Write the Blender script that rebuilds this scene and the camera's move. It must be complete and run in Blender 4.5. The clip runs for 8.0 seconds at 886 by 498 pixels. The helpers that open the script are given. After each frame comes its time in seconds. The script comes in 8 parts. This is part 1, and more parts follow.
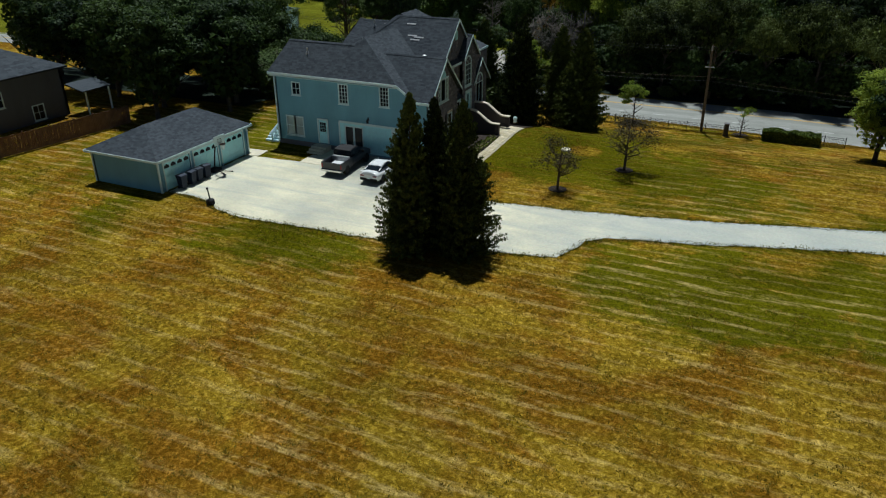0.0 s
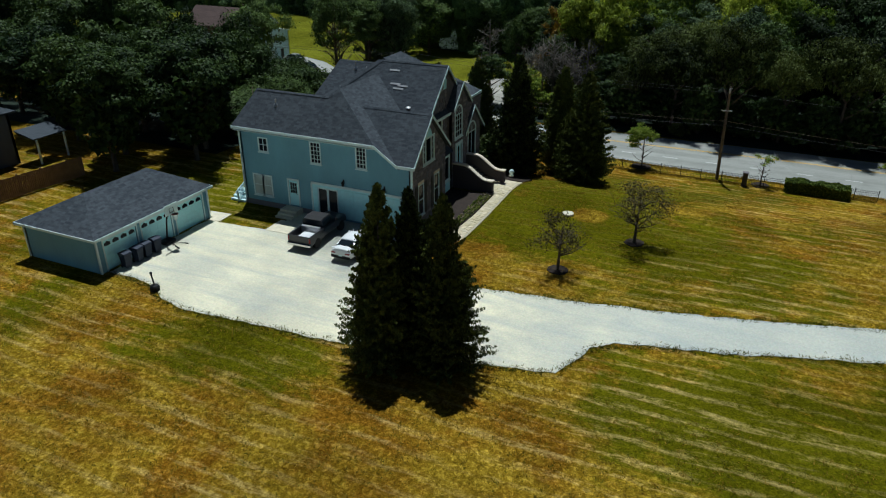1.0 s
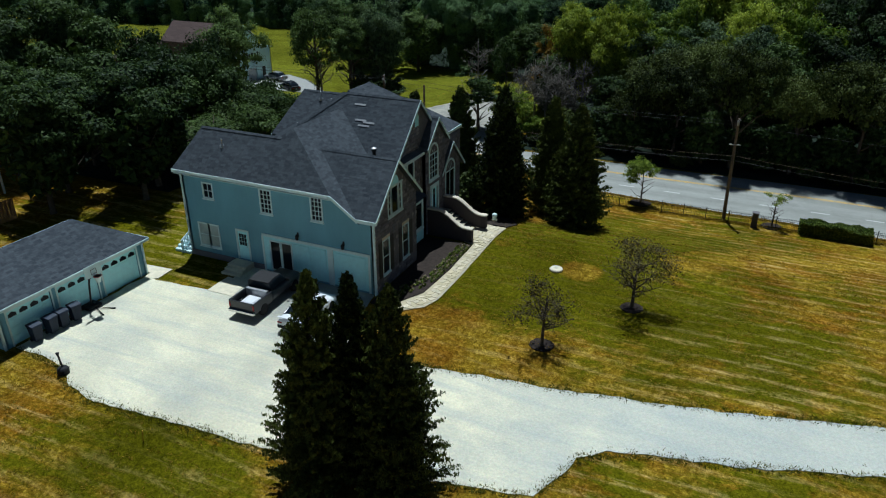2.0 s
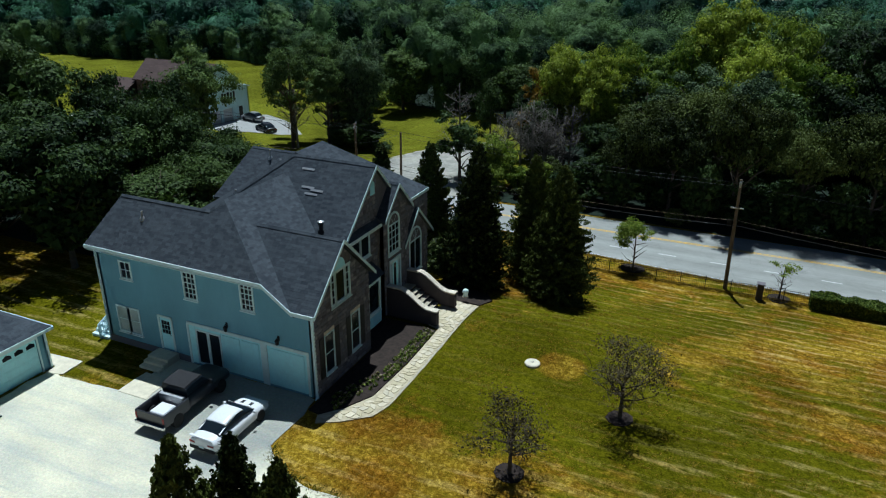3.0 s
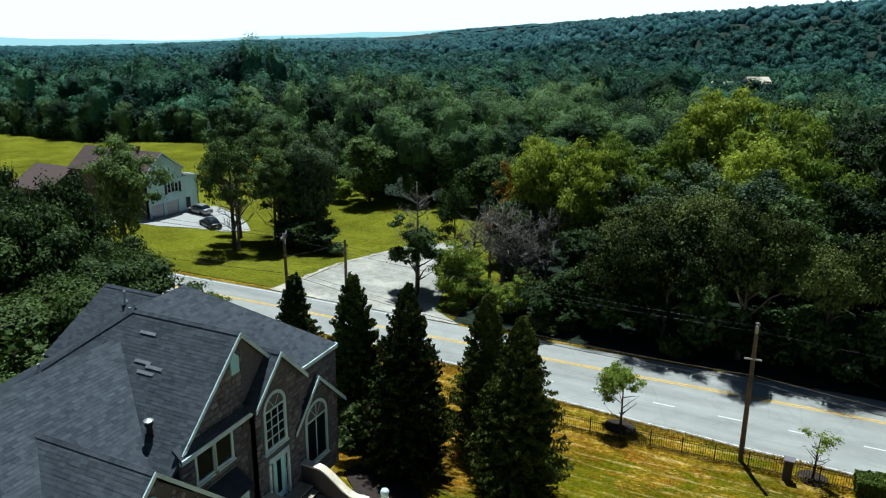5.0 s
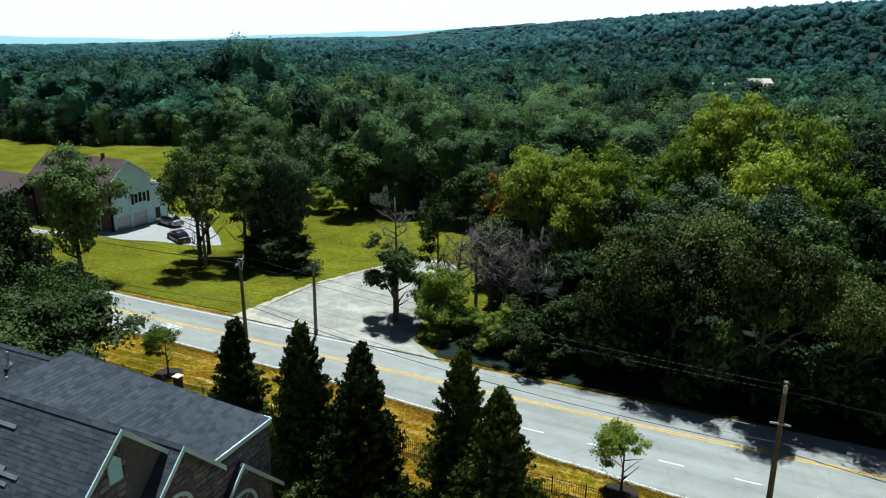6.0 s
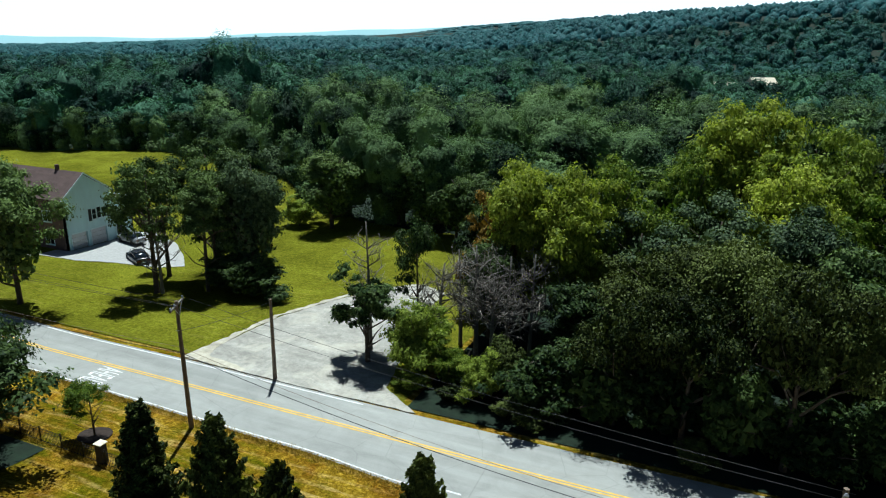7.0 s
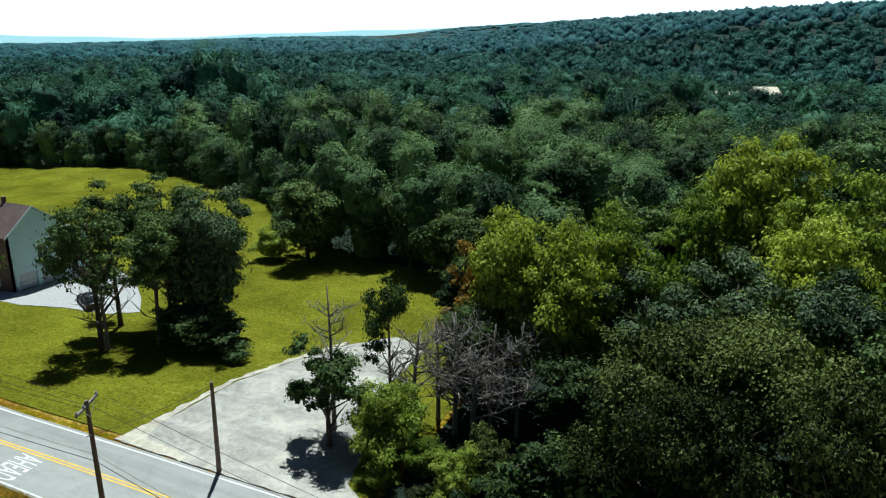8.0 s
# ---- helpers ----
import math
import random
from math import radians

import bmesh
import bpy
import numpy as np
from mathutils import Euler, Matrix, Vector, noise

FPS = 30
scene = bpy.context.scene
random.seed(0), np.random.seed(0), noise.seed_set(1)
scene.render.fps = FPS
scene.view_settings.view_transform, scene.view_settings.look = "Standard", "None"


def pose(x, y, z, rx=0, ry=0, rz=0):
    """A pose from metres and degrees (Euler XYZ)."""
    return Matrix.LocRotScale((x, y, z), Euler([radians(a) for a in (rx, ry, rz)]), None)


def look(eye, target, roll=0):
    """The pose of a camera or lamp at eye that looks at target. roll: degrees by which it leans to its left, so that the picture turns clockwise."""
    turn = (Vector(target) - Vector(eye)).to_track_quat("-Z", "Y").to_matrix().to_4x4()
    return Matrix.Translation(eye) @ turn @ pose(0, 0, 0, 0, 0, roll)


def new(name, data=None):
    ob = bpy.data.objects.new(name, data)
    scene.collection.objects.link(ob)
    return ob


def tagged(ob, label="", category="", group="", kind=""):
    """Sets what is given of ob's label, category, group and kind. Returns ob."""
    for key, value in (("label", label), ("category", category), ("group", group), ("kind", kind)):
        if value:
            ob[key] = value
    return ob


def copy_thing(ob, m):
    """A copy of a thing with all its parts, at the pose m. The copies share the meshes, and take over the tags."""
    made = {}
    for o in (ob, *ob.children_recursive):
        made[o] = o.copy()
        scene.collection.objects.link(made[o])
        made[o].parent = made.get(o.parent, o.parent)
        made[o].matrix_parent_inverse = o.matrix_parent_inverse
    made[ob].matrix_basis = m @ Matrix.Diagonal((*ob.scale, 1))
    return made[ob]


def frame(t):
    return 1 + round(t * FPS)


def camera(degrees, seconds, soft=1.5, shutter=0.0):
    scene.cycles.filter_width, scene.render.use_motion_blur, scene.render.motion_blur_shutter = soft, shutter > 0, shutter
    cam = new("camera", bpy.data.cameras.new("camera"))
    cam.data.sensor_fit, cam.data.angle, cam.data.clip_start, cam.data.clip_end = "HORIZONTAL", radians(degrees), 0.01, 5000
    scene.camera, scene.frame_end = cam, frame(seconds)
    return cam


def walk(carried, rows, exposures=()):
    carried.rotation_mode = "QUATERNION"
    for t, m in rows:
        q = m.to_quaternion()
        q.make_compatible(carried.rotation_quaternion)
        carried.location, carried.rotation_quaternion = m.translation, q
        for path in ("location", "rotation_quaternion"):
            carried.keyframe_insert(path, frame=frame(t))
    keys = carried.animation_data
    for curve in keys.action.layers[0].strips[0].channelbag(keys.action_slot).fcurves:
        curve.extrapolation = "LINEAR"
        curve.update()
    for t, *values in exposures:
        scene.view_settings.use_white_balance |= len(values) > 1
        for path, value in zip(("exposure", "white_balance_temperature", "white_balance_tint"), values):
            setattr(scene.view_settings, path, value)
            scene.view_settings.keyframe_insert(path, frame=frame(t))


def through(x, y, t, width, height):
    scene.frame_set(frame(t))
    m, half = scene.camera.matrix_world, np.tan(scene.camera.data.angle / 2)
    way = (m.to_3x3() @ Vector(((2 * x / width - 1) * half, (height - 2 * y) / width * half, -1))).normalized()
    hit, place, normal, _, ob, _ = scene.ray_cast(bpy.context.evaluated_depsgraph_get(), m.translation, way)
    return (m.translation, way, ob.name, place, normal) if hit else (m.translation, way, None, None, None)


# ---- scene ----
# x runs along the road and the long side of the house, y towards the road; the yard before the house is at z = 0
cam = camera(64.3, 8.0, soft=1.15)
ROWS = [
    (0, 23.40, -50.30, 19.65, 63.80, -0.00, 24.00),
    (0.5, 22.06, -45.94, 20.95, 63.99, -0.05, 24.15),
    (1, 21.02, -41.69, 21.56, 64.17, -0.05, 24.29),
    (1.5, 20.22, -37.79, 21.66, 64.38, -0.08, 24.34),
    (2.8, 18.96, -27.52, 22.14, 66.52, -0.35, 24.30),
    (3, 18.69, -25.97, 22.18, 67.22, -0.49, 24.27),
    (3.5, 18.12, -22.10, 22.12, 70.04, -0.56, 24.10),
    (4, 17.64, -18.11, 22.16, 72.28, -0.68, 24.00),
    (4.5, 17.23, -14.82, 22.22, 73.13, -0.77, 23.94),
    (6, 15.13, -3.99, 22.32, 73.11, -0.98, 23.74),
    (6.5, 14.10, 0.12, 22.39, 73.03, -0.89, 23.60),
    (7, 13.13, 4.66, 22.54, 72.97, -0.83, 23.57),
    (7.5, 12.20, 8.79, 22.88, 73.01, -0.85, 23.53),
    (8, 11.13, 13.52, 24.88, 73.01, -1.00, 23.45),
]
walk(cam, [(t, pose(x, y, z, rx, ry, rz)) for t, x, y, z, rx, ry, rz in ROWS],
     [(0, -0.38, 5600, 4), (1.5, -0.27, 5350, 3), (3.0, -0.1, 5150, 3), (4.5, 0.38, 5350, 2), (6.0, 0.45, 5400, 2), (8.0, 0.48, 5450, 2)])

# ---- light ----
SUN_EL, SUN_AZ = 67.5, -27.0          # elevation; azimuth from +y towards +x
sun_way = Vector((math.sin(radians(SUN_AZ)) * math.cos(radians(SUN_EL)), math.cos(radians(SUN_AZ)) * math.cos(radians(SUN_EL)), math.sin(radians(SUN_EL))))
sun = new("sun", bpy.data.lights.new("sun", "SUN"))
sun.data.energy, sun.data.angle, sun.data.color = 5.2, radians(0.5), (1.0, 0.95, 0.86)
sun.matrix_world = look(sun_way * 100, (0, 0, 0))
world = bpy.data.worlds.new("sky")
scene.world = world
world.use_nodes = True
wt = world.node_tree
sky = wt.nodes.new("ShaderNodeTexSky")
sky.sky_type = "NISHITA"
sky.sun_disc = False
sky.sun_elevation, sky.sun_rotation = radians(SUN_EL), radians(SUN_AZ)
sky.air_density, sky.dust_density, sky.ozone_density = 1.0, 0.6, 1.2
back = wt.nodes["Background"]
back.inputs["Strength"].default_value = 0.021
wt.links.new(sky.outputs[0], back.inputs["Color"])


# ---- materials ----
def mat_base(name, rough=0.8, metal=0.0, spec=0.3):
    m = bpy.data.materials.new(name)
    m.use_nodes = True
    nt = m.node_tree
    b = nt.nodes["Principled BSDF"]
    b.inputs["Roughness"].default_value = rough
    b.inputs["Metallic"].default_value = metal
    b.inputs["Specular IOR Level"].default_value = spec
    return m, nt, b


def world_coords(nt, scale=(1, 1, 1), rot=(0, 0, 0)):
    g = nt.nodes.new("ShaderNodeNewGeometry")
    mp = nt.nodes.new("ShaderNodeMapping")
    mp.inputs["Scale"].default_value = scale
    mp.inputs["Rotation"].default_value = rot
    nt.links.new(g.outputs["Position"], mp.inputs[0])
    return mp.outputs[0]


def noise_tex(nt, vec, scale, detail=4.0, rough=0.55, dist=0.0):
    n = nt.nodes.new("ShaderNodeTexNoise")
    n.inputs["Scale"].default_value = scale
    n.inputs["Detail"].default_value = detail
    n.inputs["Roughness"].default_value = rough
    n.inputs["Distortion"].default_value = dist
    nt.links.new(vec, n.inputs["Vector"])
    return n.outputs["Fac"]


def ramp(nt, fac, stops, hard=False):
    r = nt.nodes.new("ShaderNodeValToRGB")
    el = r.color_ramp.elements
    if hard:
        r.color_ramp.interpolation = "CONSTANT"
    while len(el) < len(stops):
        el.new(0.5)
    for e, (p, c) in zip(el, stops):
        e.position = p
        e.color = (c, c, c, 1) if isinstance(c, (int, float)) else (*c, 1)
    nt.links.new(fac, r.inputs[0])
    return r.outputs[0]


def mix(nt, fac, a, b, kind="MIX"):
    m = nt.nodes.new("ShaderNodeMix")
    m.data_type, m.blend_type = "RGBA", kind
    for sock, v in ((m.inputs[0], fac), (m.inputs[6], a), (m.inputs[7], b)):
        if isinstance(v, (int, float)):
            sock.default_value = v
        elif isinstance(v, tuple):
            sock.default_value = (*v, 1)
        else:
            nt.links.new(v, sock)
    return m.outputs[2]


def maths(nt, op, a, b=0.0):
    m = nt.nodes.new("ShaderNodeMath")
    m.operation = op
    for sock, v in zip(m.inputs, (a, b)):
        if isinstance(v, (int, float)):
            sock.default_value = v
        else:
            nt.links.new(v, sock)
    return m.outputs[0]


def bump(nt, b, height, strength=0.4, dist=0.02):
    n = nt.nodes.new("ShaderNodeBump")
    n.inputs["Strength"].default_value = strength
    n.inputs["Distance"].default_value = dist
    nt.links.new(height, n.inputs["Height"])
    nt.links.new(n.outputs[0], b.inputs["Normal"])


def plain(name, colour, rough=0.6, metal=0.0, vary=0.15, scale=3.0, spec=0.3, grain=40.0, depth=0.004):
    """A surface with stains at one scale and fine grain at another."""
    m, nt, b = mat_base(name, rough, metal, spec)
    v = world_coords(nt)
    big = noise_tex(nt, v, scale, 5, 0.6)
    fine = noise_tex(nt, v, grain, 3, 0.6)
    lo = tuple(c * (1 - vary) for c in colour)
    hi = tuple(min(1, c * (1 + vary)) for c in colour)
    col = ramp(nt, big, [(0.3, lo), (0.7, hi)])
    col = mix(nt, 0.25, col, ramp(nt, fine, [(0.3, 0.55), (0.7, 1.0)]), "MULTIPLY")
    nt.links.new(col, b.inputs["Base Color"])
    bump(nt, b, fine, 0.3, depth)
    return m


def grass_mat(name="grass", dryness=0.61, patches=(), gain=1.0, tint=1.0, blue=1.0):
    """Mown lawn: green and burnt patches, broken pale mower lines along x, tufted at blade scale."""
    m, nt, b = mat_base(name, 0.95, 0, 0.0)
    v = world_coords(nt)
    broad = noise_tex(nt, v, 0.05, 4, 0.55)
    mid = noise_tex(nt, v, 0.28, 6, 0.68, 0.8)
    streak = noise_tex(nt, world_coords(nt, (0.42, 2.3, 1.0)), 1.0, 6, 0.7, 0.6)
    tuft = noise_tex(nt, v, 3.2, 6, 0.8, 0.5)
    blade = noise_tex(nt, v, 9.0, 4, 0.8)
    sep = nt.nodes.new("ShaderNodeSeparateXYZ")
    nt.links.new(v, sep.inputs[0])
    wob = maths(nt, "MULTIPLY", noise_tex(nt, v, 0.1, 3, 0.5), 1.8)
    line = maths(nt, "SINE", maths(nt, "MULTIPLY", maths(nt, "ADD", sep.outputs["Y"], wob), 5.4))
    line = maths(nt, "POWER", maths(nt, "MULTIPLY", maths(nt, "ADD", line, 1.0), 0.5), 2.5)
    broken = noise_tex(nt, world_coords(nt, (0.22, 1.5, 1.0), (0, 0, 0.05)), 1.0, 5, 0.72, 1.0)
    line = maths(nt, "ADD", maths(nt, "MULTIPLY", line, 0.20), maths(nt, "MULTIPLY", broken, 1.0))
    green = ramp(nt, tuft, [(0.3, (0.038 * gain * tint, 0.042 * gain, 0.001 * blue)), (0.7, (0.16 * gain * tint, 0.145 * gain, 0.004 * blue))])
    straw = ramp(nt, tuft, [(0.28, (0.075, 0.042, 0.003)), (0.5, (0.205, 0.122, 0.010)), (0.72, (0.58, 0.37, 0.05))])
    straw = mix(nt, ramp(nt, noise_tex(nt, v, 0.19, 5, 0.65, 0.6), [(0.42, 0.0), (0.58, 1.0)]), mix(nt, 1.0, straw, (0.84, 0.69, 0.58), "MULTIPLY"), mix(nt, 1.0, straw, (1.10, 1.2, 0.95), "MULTIPLY"))
    dry = maths(nt, "ADD", maths(nt, "MULTIPLY", mid, 0.7), maths(nt, "MULTIPLY", streak, 0.35))
    dry = maths(nt, "ADD", dry, maths(nt, "MULTIPLY", broad, 0.5))
    dry = maths(nt, "ADD", dry, maths(nt, "MULTIPLY", line, 0.12))
    # watered and burnt parts of the yard
    for cx, cy, r, w in patches:
        dist = nt.nodes.new("ShaderNodeVectorMath")
        dist.operation = "DISTANCE"
        nt.links.new(v, dist.inputs[0])
        dist.inputs[1].default_value = (cx, cy, 0)
        spread = maths(nt, "ADD", dist.outputs["Value"], maths(nt, "MULTIPLY", maths(nt, "SUBTRACT", mid, 0.5), r * 0.9))
        dry = maths(nt, "ADD", dry, maths(nt, "MULTIPLY", ramp(nt, maths(nt, "DIVIDE", spread, r * 1.6), [(0.25, 1.0), (1.0, 0.0)]), w))
    col = mix(nt, ramp(nt, dry, [(dryness + 0.10, 0.0), (dryness + 0.25, 1.0)]), green, straw)
    pale = maths(nt, "MULTIPLY", ramp(nt, line, [(0.55, 0.0), (0.71, 1.0)]), ramp(nt, maths(nt, "ADD", maths(nt, "MULTIPLY", streak, 0.6), maths(nt, "MULTIPLY", tuft, 0.4)), [(0.44, 0.0), (0.60, 1.0)]))
    pale = maths(nt, "MULTIPLY", pale, ramp(nt, noise_tex(nt, v, 0.075, 4, 0.6), [(0.36, 0.25), (0.6, 1.0)]))
    near = nt.nodes.new("ShaderNodeVectorMath")
    near.operation = "DISTANCE"
    nt.links.new(v, near.inputs[0])
    near.inputs[1].default_value = (6, 8, 0)
    pale = maths(nt, "MULTIPLY", pale, ramp(nt, maths(nt, "DIVIDE", near.outputs["Value"], 22.0), [(0.3, 0.15), (0.8, 1.0)]))
    col = mix(nt, maths(nt, "MULTIPLY", pale, 0.66 if dryness < 0.7 else 0.1), col, (0.66, 0.50, 0.18))
    col = mix(nt, 0.62, col, ramp(nt, blade, [(0.3, 0.3), (0.7, 1.75)]), "MULTIPLY")
    col = mix(nt, 0.8, col, ramp(nt, noise_tex(nt, v, 0.13, 5, 0.6, 0.4), [(0.32, 0.56), (0.68, 1.32)]), "MULTIPLY")
    nt.links.new(col, b.inputs["Base Color"])
    bump(nt, b, maths(nt, "ADD", tuft, maths(nt, "MULTIPLY", blade, 0.6)), 1.0, 0.12)
    return m


def gravel_mat():
    m, nt, b = mat_base("gravel", 0.95, 0, 0.15)
    v = world_coords(nt)
    big = noise_tex(nt, v, 0.16, 5, 0.6)
    tracks = noise_tex(nt, world_coords(nt, (0.12, 0.9, 1)), 1.0, 4, 0.6, 0.6)
    fine = noise_tex(nt, v, 9.0, 5, 0.7)
    vor = nt.nodes.new("ShaderNodeTexVoronoi")
    vor.inputs["Scale"].default_value = 16.0
    nt.links.new(v, vor.inputs["Vector"])
    col = ramp(nt, big, [(0.32, (0.50, 0.475, 0.36)), (0.62, (0.74, 0.69, 0.50))])
    col = mix(nt, ramp(nt, tracks, [(0.42, 0.0), (0.70, 0.6)]), col, (0.36, 0.39, 0.38))
    # greyer stone on the lane; a much darker round patch before the house doors
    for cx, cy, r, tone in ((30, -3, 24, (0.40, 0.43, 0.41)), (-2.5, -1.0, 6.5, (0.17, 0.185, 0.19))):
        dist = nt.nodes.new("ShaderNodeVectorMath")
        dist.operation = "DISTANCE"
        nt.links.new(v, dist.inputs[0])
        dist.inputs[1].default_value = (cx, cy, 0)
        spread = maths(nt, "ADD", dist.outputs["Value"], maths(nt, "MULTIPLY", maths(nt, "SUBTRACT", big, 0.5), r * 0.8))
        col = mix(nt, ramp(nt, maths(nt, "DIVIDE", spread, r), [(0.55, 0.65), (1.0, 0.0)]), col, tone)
    col = mix(nt, 0.7, col, ramp(nt, fine, [(0.3, 0.78), (0.7, 1.2)]), "MULTIPLY")
    col = mix(nt, 0.08, col, vor.outputs["Color"], "SOFT_LIGHT")
    nt.links.new(col, b.inputs["Base Color"])
    bump(nt, b, vor.outputs["Distance"], 0.4, 0.02)
    return m


def asphalt_mat(name, base=(0.20, 0.205, 0.21), patchy=False):
    m, nt, b = mat_base(name, 0.9, 0, 0.2)
    v = world_coords(nt)
    big = noise_tex(nt, world_coords(nt, (0.05, 0.7, 1)), 1.0, 5, 0.6)
    fine = noise_tex(nt, v, 22.0, 4, 0.7)
    crack = nt.nodes.new("ShaderNodeTexVoronoi")
    crack.feature = "DISTANCE_TO_EDGE"
    crack.inputs["Scale"].default_value = 0.23
    nt.links.new(mix(nt, 0.12, v, noise_tex(nt, v, 0.9, 4), "ADD"), crack.inputs["Vector"])
    col = ramp(nt, big, [(0.3, tuple(c * 0.82 for c in base)), (0.7, tuple(c * 1.18 for c in base))])
    col = mix(nt, 0.8 if patchy else 0.35, col, ramp(nt, noise_tex(nt, v, 0.45, 6, 0.7, 0.8), [(0.3, 0.60), (0.7, 1.22)]), "MULTIPLY")
    if patchy:
        col = mix(nt, 0.7, col, ramp(nt, noise_tex(nt, v, 2.6, 6, 0.75, 0.5), [(0.3, 0.62), (0.7, 1.25)]), "MULTIPLY")
        col = mix(nt, ramp(nt, noise_tex(nt, v, 0.22, 5, 0.7, 1.0), [(0.5, 0.0), (0.66, 0.6)]), col, (0.50, 0.47, 0.38))
    col = mix(nt, 0.35, col, ramp(nt, fine, [(0.3, 0.6), (0.7, 1.1)]), "MULTIPLY")
    col = mix(nt, ramp(nt, crack.outputs["Distance"], [(0.0, 0.22), (0.008, 0.0)]), col, (0.06, 0.06, 0.06))
    nt.links.new(col, b.inputs["Base Color"])
    bump(nt, b, fine, 0.3, 0.006)
    return m


def leaf_mat(name, dark, light, rough=0.55, through=0.13, tip=None, woods=False):
    """Leaves: colour differs leaf by leaf, tree by tree and across the crown."""
    m = bpy.data.materials.new(name)
    m.use_nodes = True
    nt = m.node_tree
    b = nt.nodes["Principled BSDF"]
    b.inputs["Roughness"].default_value = rough
    b.inputs["Specular IOR Level"].default_value = 0.06
    g = nt.nodes.new("ShaderNodeNewGeometry")
    oi = nt.nodes.new("ShaderNodeObjectInfo")
    wc = world_coords(nt)
    clump = maths(nt, "ADD", maths(nt, "MULTIPLY", noise_tex(nt, wc, 0.5, 3, 0.65), 0.55), maths(nt, "MULTIPLY", noise_tex(nt, wc, 0.11, 2, 0.5), 0.45))
    f = maths(nt, "ADD", maths(nt, "MULTIPLY", g.outputs["Random Per Island"], 0.12 if woods else 0.36), maths(nt, "MULTIPLY", oi.outputs["Random"], 0.0 if woods else 0.34))
    f = maths(nt, "ADD", f, maths(nt, "MULTIPLY", clump, 0.45))
    if woods:
        # each tree of the woods has a tone of its own
        tone = nt.nodes.new("ShaderNodeAttribute")
        tone.attribute_name = "tone"
        spray = noise_tex(nt, wc, woods, 4, 0.75)
        f = maths(nt, "ADD", maths(nt, "ADD", f, maths(nt, "MULTIPLY", tone.outputs["Fac"], 0.46)), maths(nt, "MULTIPLY", maths(nt, "SUBTRACT", spray, 0.45), 0.9))
        bump(nt, b, spray, 1.0, 0.55 / woods)
    col = ramp(nt, f, [(0.36, dark), (0.92, light)] + ([(0.97, tip)] if tip else []))
    nt.links.new(col, b.inputs["Base Color"])
    tr = nt.nodes.new("ShaderNodeBsdfTranslucent")
    nt.links.new(mix(nt, 1.0, col, (1.25, 1.3, 0.6), "MULTIPLY"), tr.inputs["Color"])
    ms = nt.nodes.new("ShaderNodeMixShader")
    ms.inputs[0].default_value = through
    out = nt.nodes["Material Output"]
    nt.links.new(b.outputs[0], ms.inputs[1])
    nt.links.new(tr.outputs[0], ms.inputs[2])
    nt.links.new(ms.outputs[0], out.inputs["Surface"])
    return m


def shingle_mat(name, a, c):
    m, nt, b = mat_base(name, 0.92, 0, 0.25)
    v = world_coords(nt)
    g = nt.nodes.new("ShaderNodeNewGeometry")
    stain = noise_tex(nt, world_coords(nt, (1, 1, 0.4)), 0.5, 5, 0.65)
    fine = noise_tex(nt, v, 30.0, 4, 0.7)
    oi = nt.nodes.new("ShaderNodeObjectInfo")
    one = maths(nt, "FRACT", maths(nt, "ADD", g.outputs["Random Per Island"], oi.outputs["Random"]))
    patchy = noise_tex(nt, v, 3.5, 5, 0.75)
    f = maths(nt, "ADD", maths(nt, "MULTIPLY", one, 0.24), maths(nt, "ADD", maths(nt, "MULTIPLY", stain, 0.3), maths(nt, "MULTIPLY", patchy, 0.5)))
    col = ramp(nt, f, [(0.2, a), (0.85, c)])
    col = mix(nt, 0.5, col, ramp(nt, fine, [(0.3, 0.5), (0.7, 1.15)]), "MULTIPLY")
    nt.links.new(col, b.inputs["Base Color"])
    bump(nt, b, fine, 0.4, 0.006)
    return m


def siding_mat(name, colour):
    """Lapped boards: long horizontal courses with a shadow line below each."""
    m, nt, b = mat_base(name, 0.6, 0, 0.3)
    v = world_coords(nt)
    sep = nt.nodes.new("ShaderNodeSeparateXYZ")
    nt.links.new(v, sep.inputs[0])
    saw = maths(nt, "FRACT", maths(nt, "MULTIPLY", sep.outputs["Z"], 1 / 0.16))
    stain = noise_tex(nt, world_coords(nt, (0.8, 0.8, 0.3)), 0.8, 5, 0.6)
    col = ramp(nt, stain, [(0.3, tuple(c * 0.88 for c in colour)), (0.7, tuple(c * 1.08 for c in colour))])
    nt.links.new(col, b.inputs["Base Color"])
    bump(nt, b, maths(nt, "SUBTRACT", 1.0, saw), 0.5, 0.02)
    return m


def stone_mat(name, tones=((0.085, 0.08, 0.092), (0.18, 0.165, 0.175), (0.15, 0.15, 0.18), (0.30, 0.275, 0.27))):
    m, nt, b = mat_base(name, 0.9, 0, 0.25)
    v = world_coords(nt)
    g = nt.nodes.new("ShaderNodeNewGeometry")
    oi = nt.nodes.new("ShaderNodeObjectInfo")
    stain = noise_tex(nt, v, 6.0, 5, 0.7)
    f = maths(nt, "FRACT", maths(nt, "ADD", g.outputs["Random Per Island"], oi.outputs["Random"]))
    f = maths(nt, "ADD", maths(nt, "MULTIPLY", f, 0.75), maths(nt, "MULTIPLY", stain, 0.3))
    col = ramp(nt, f, list(zip((0.1, 0.4, 0.65, 0.95), tones)))
    nt.links.new(col, b.inputs["Base Color"])
    bump(nt, b, noise_tex(nt, v, 14.0, 4, 0.65), 0.6, 0.02)
    return m


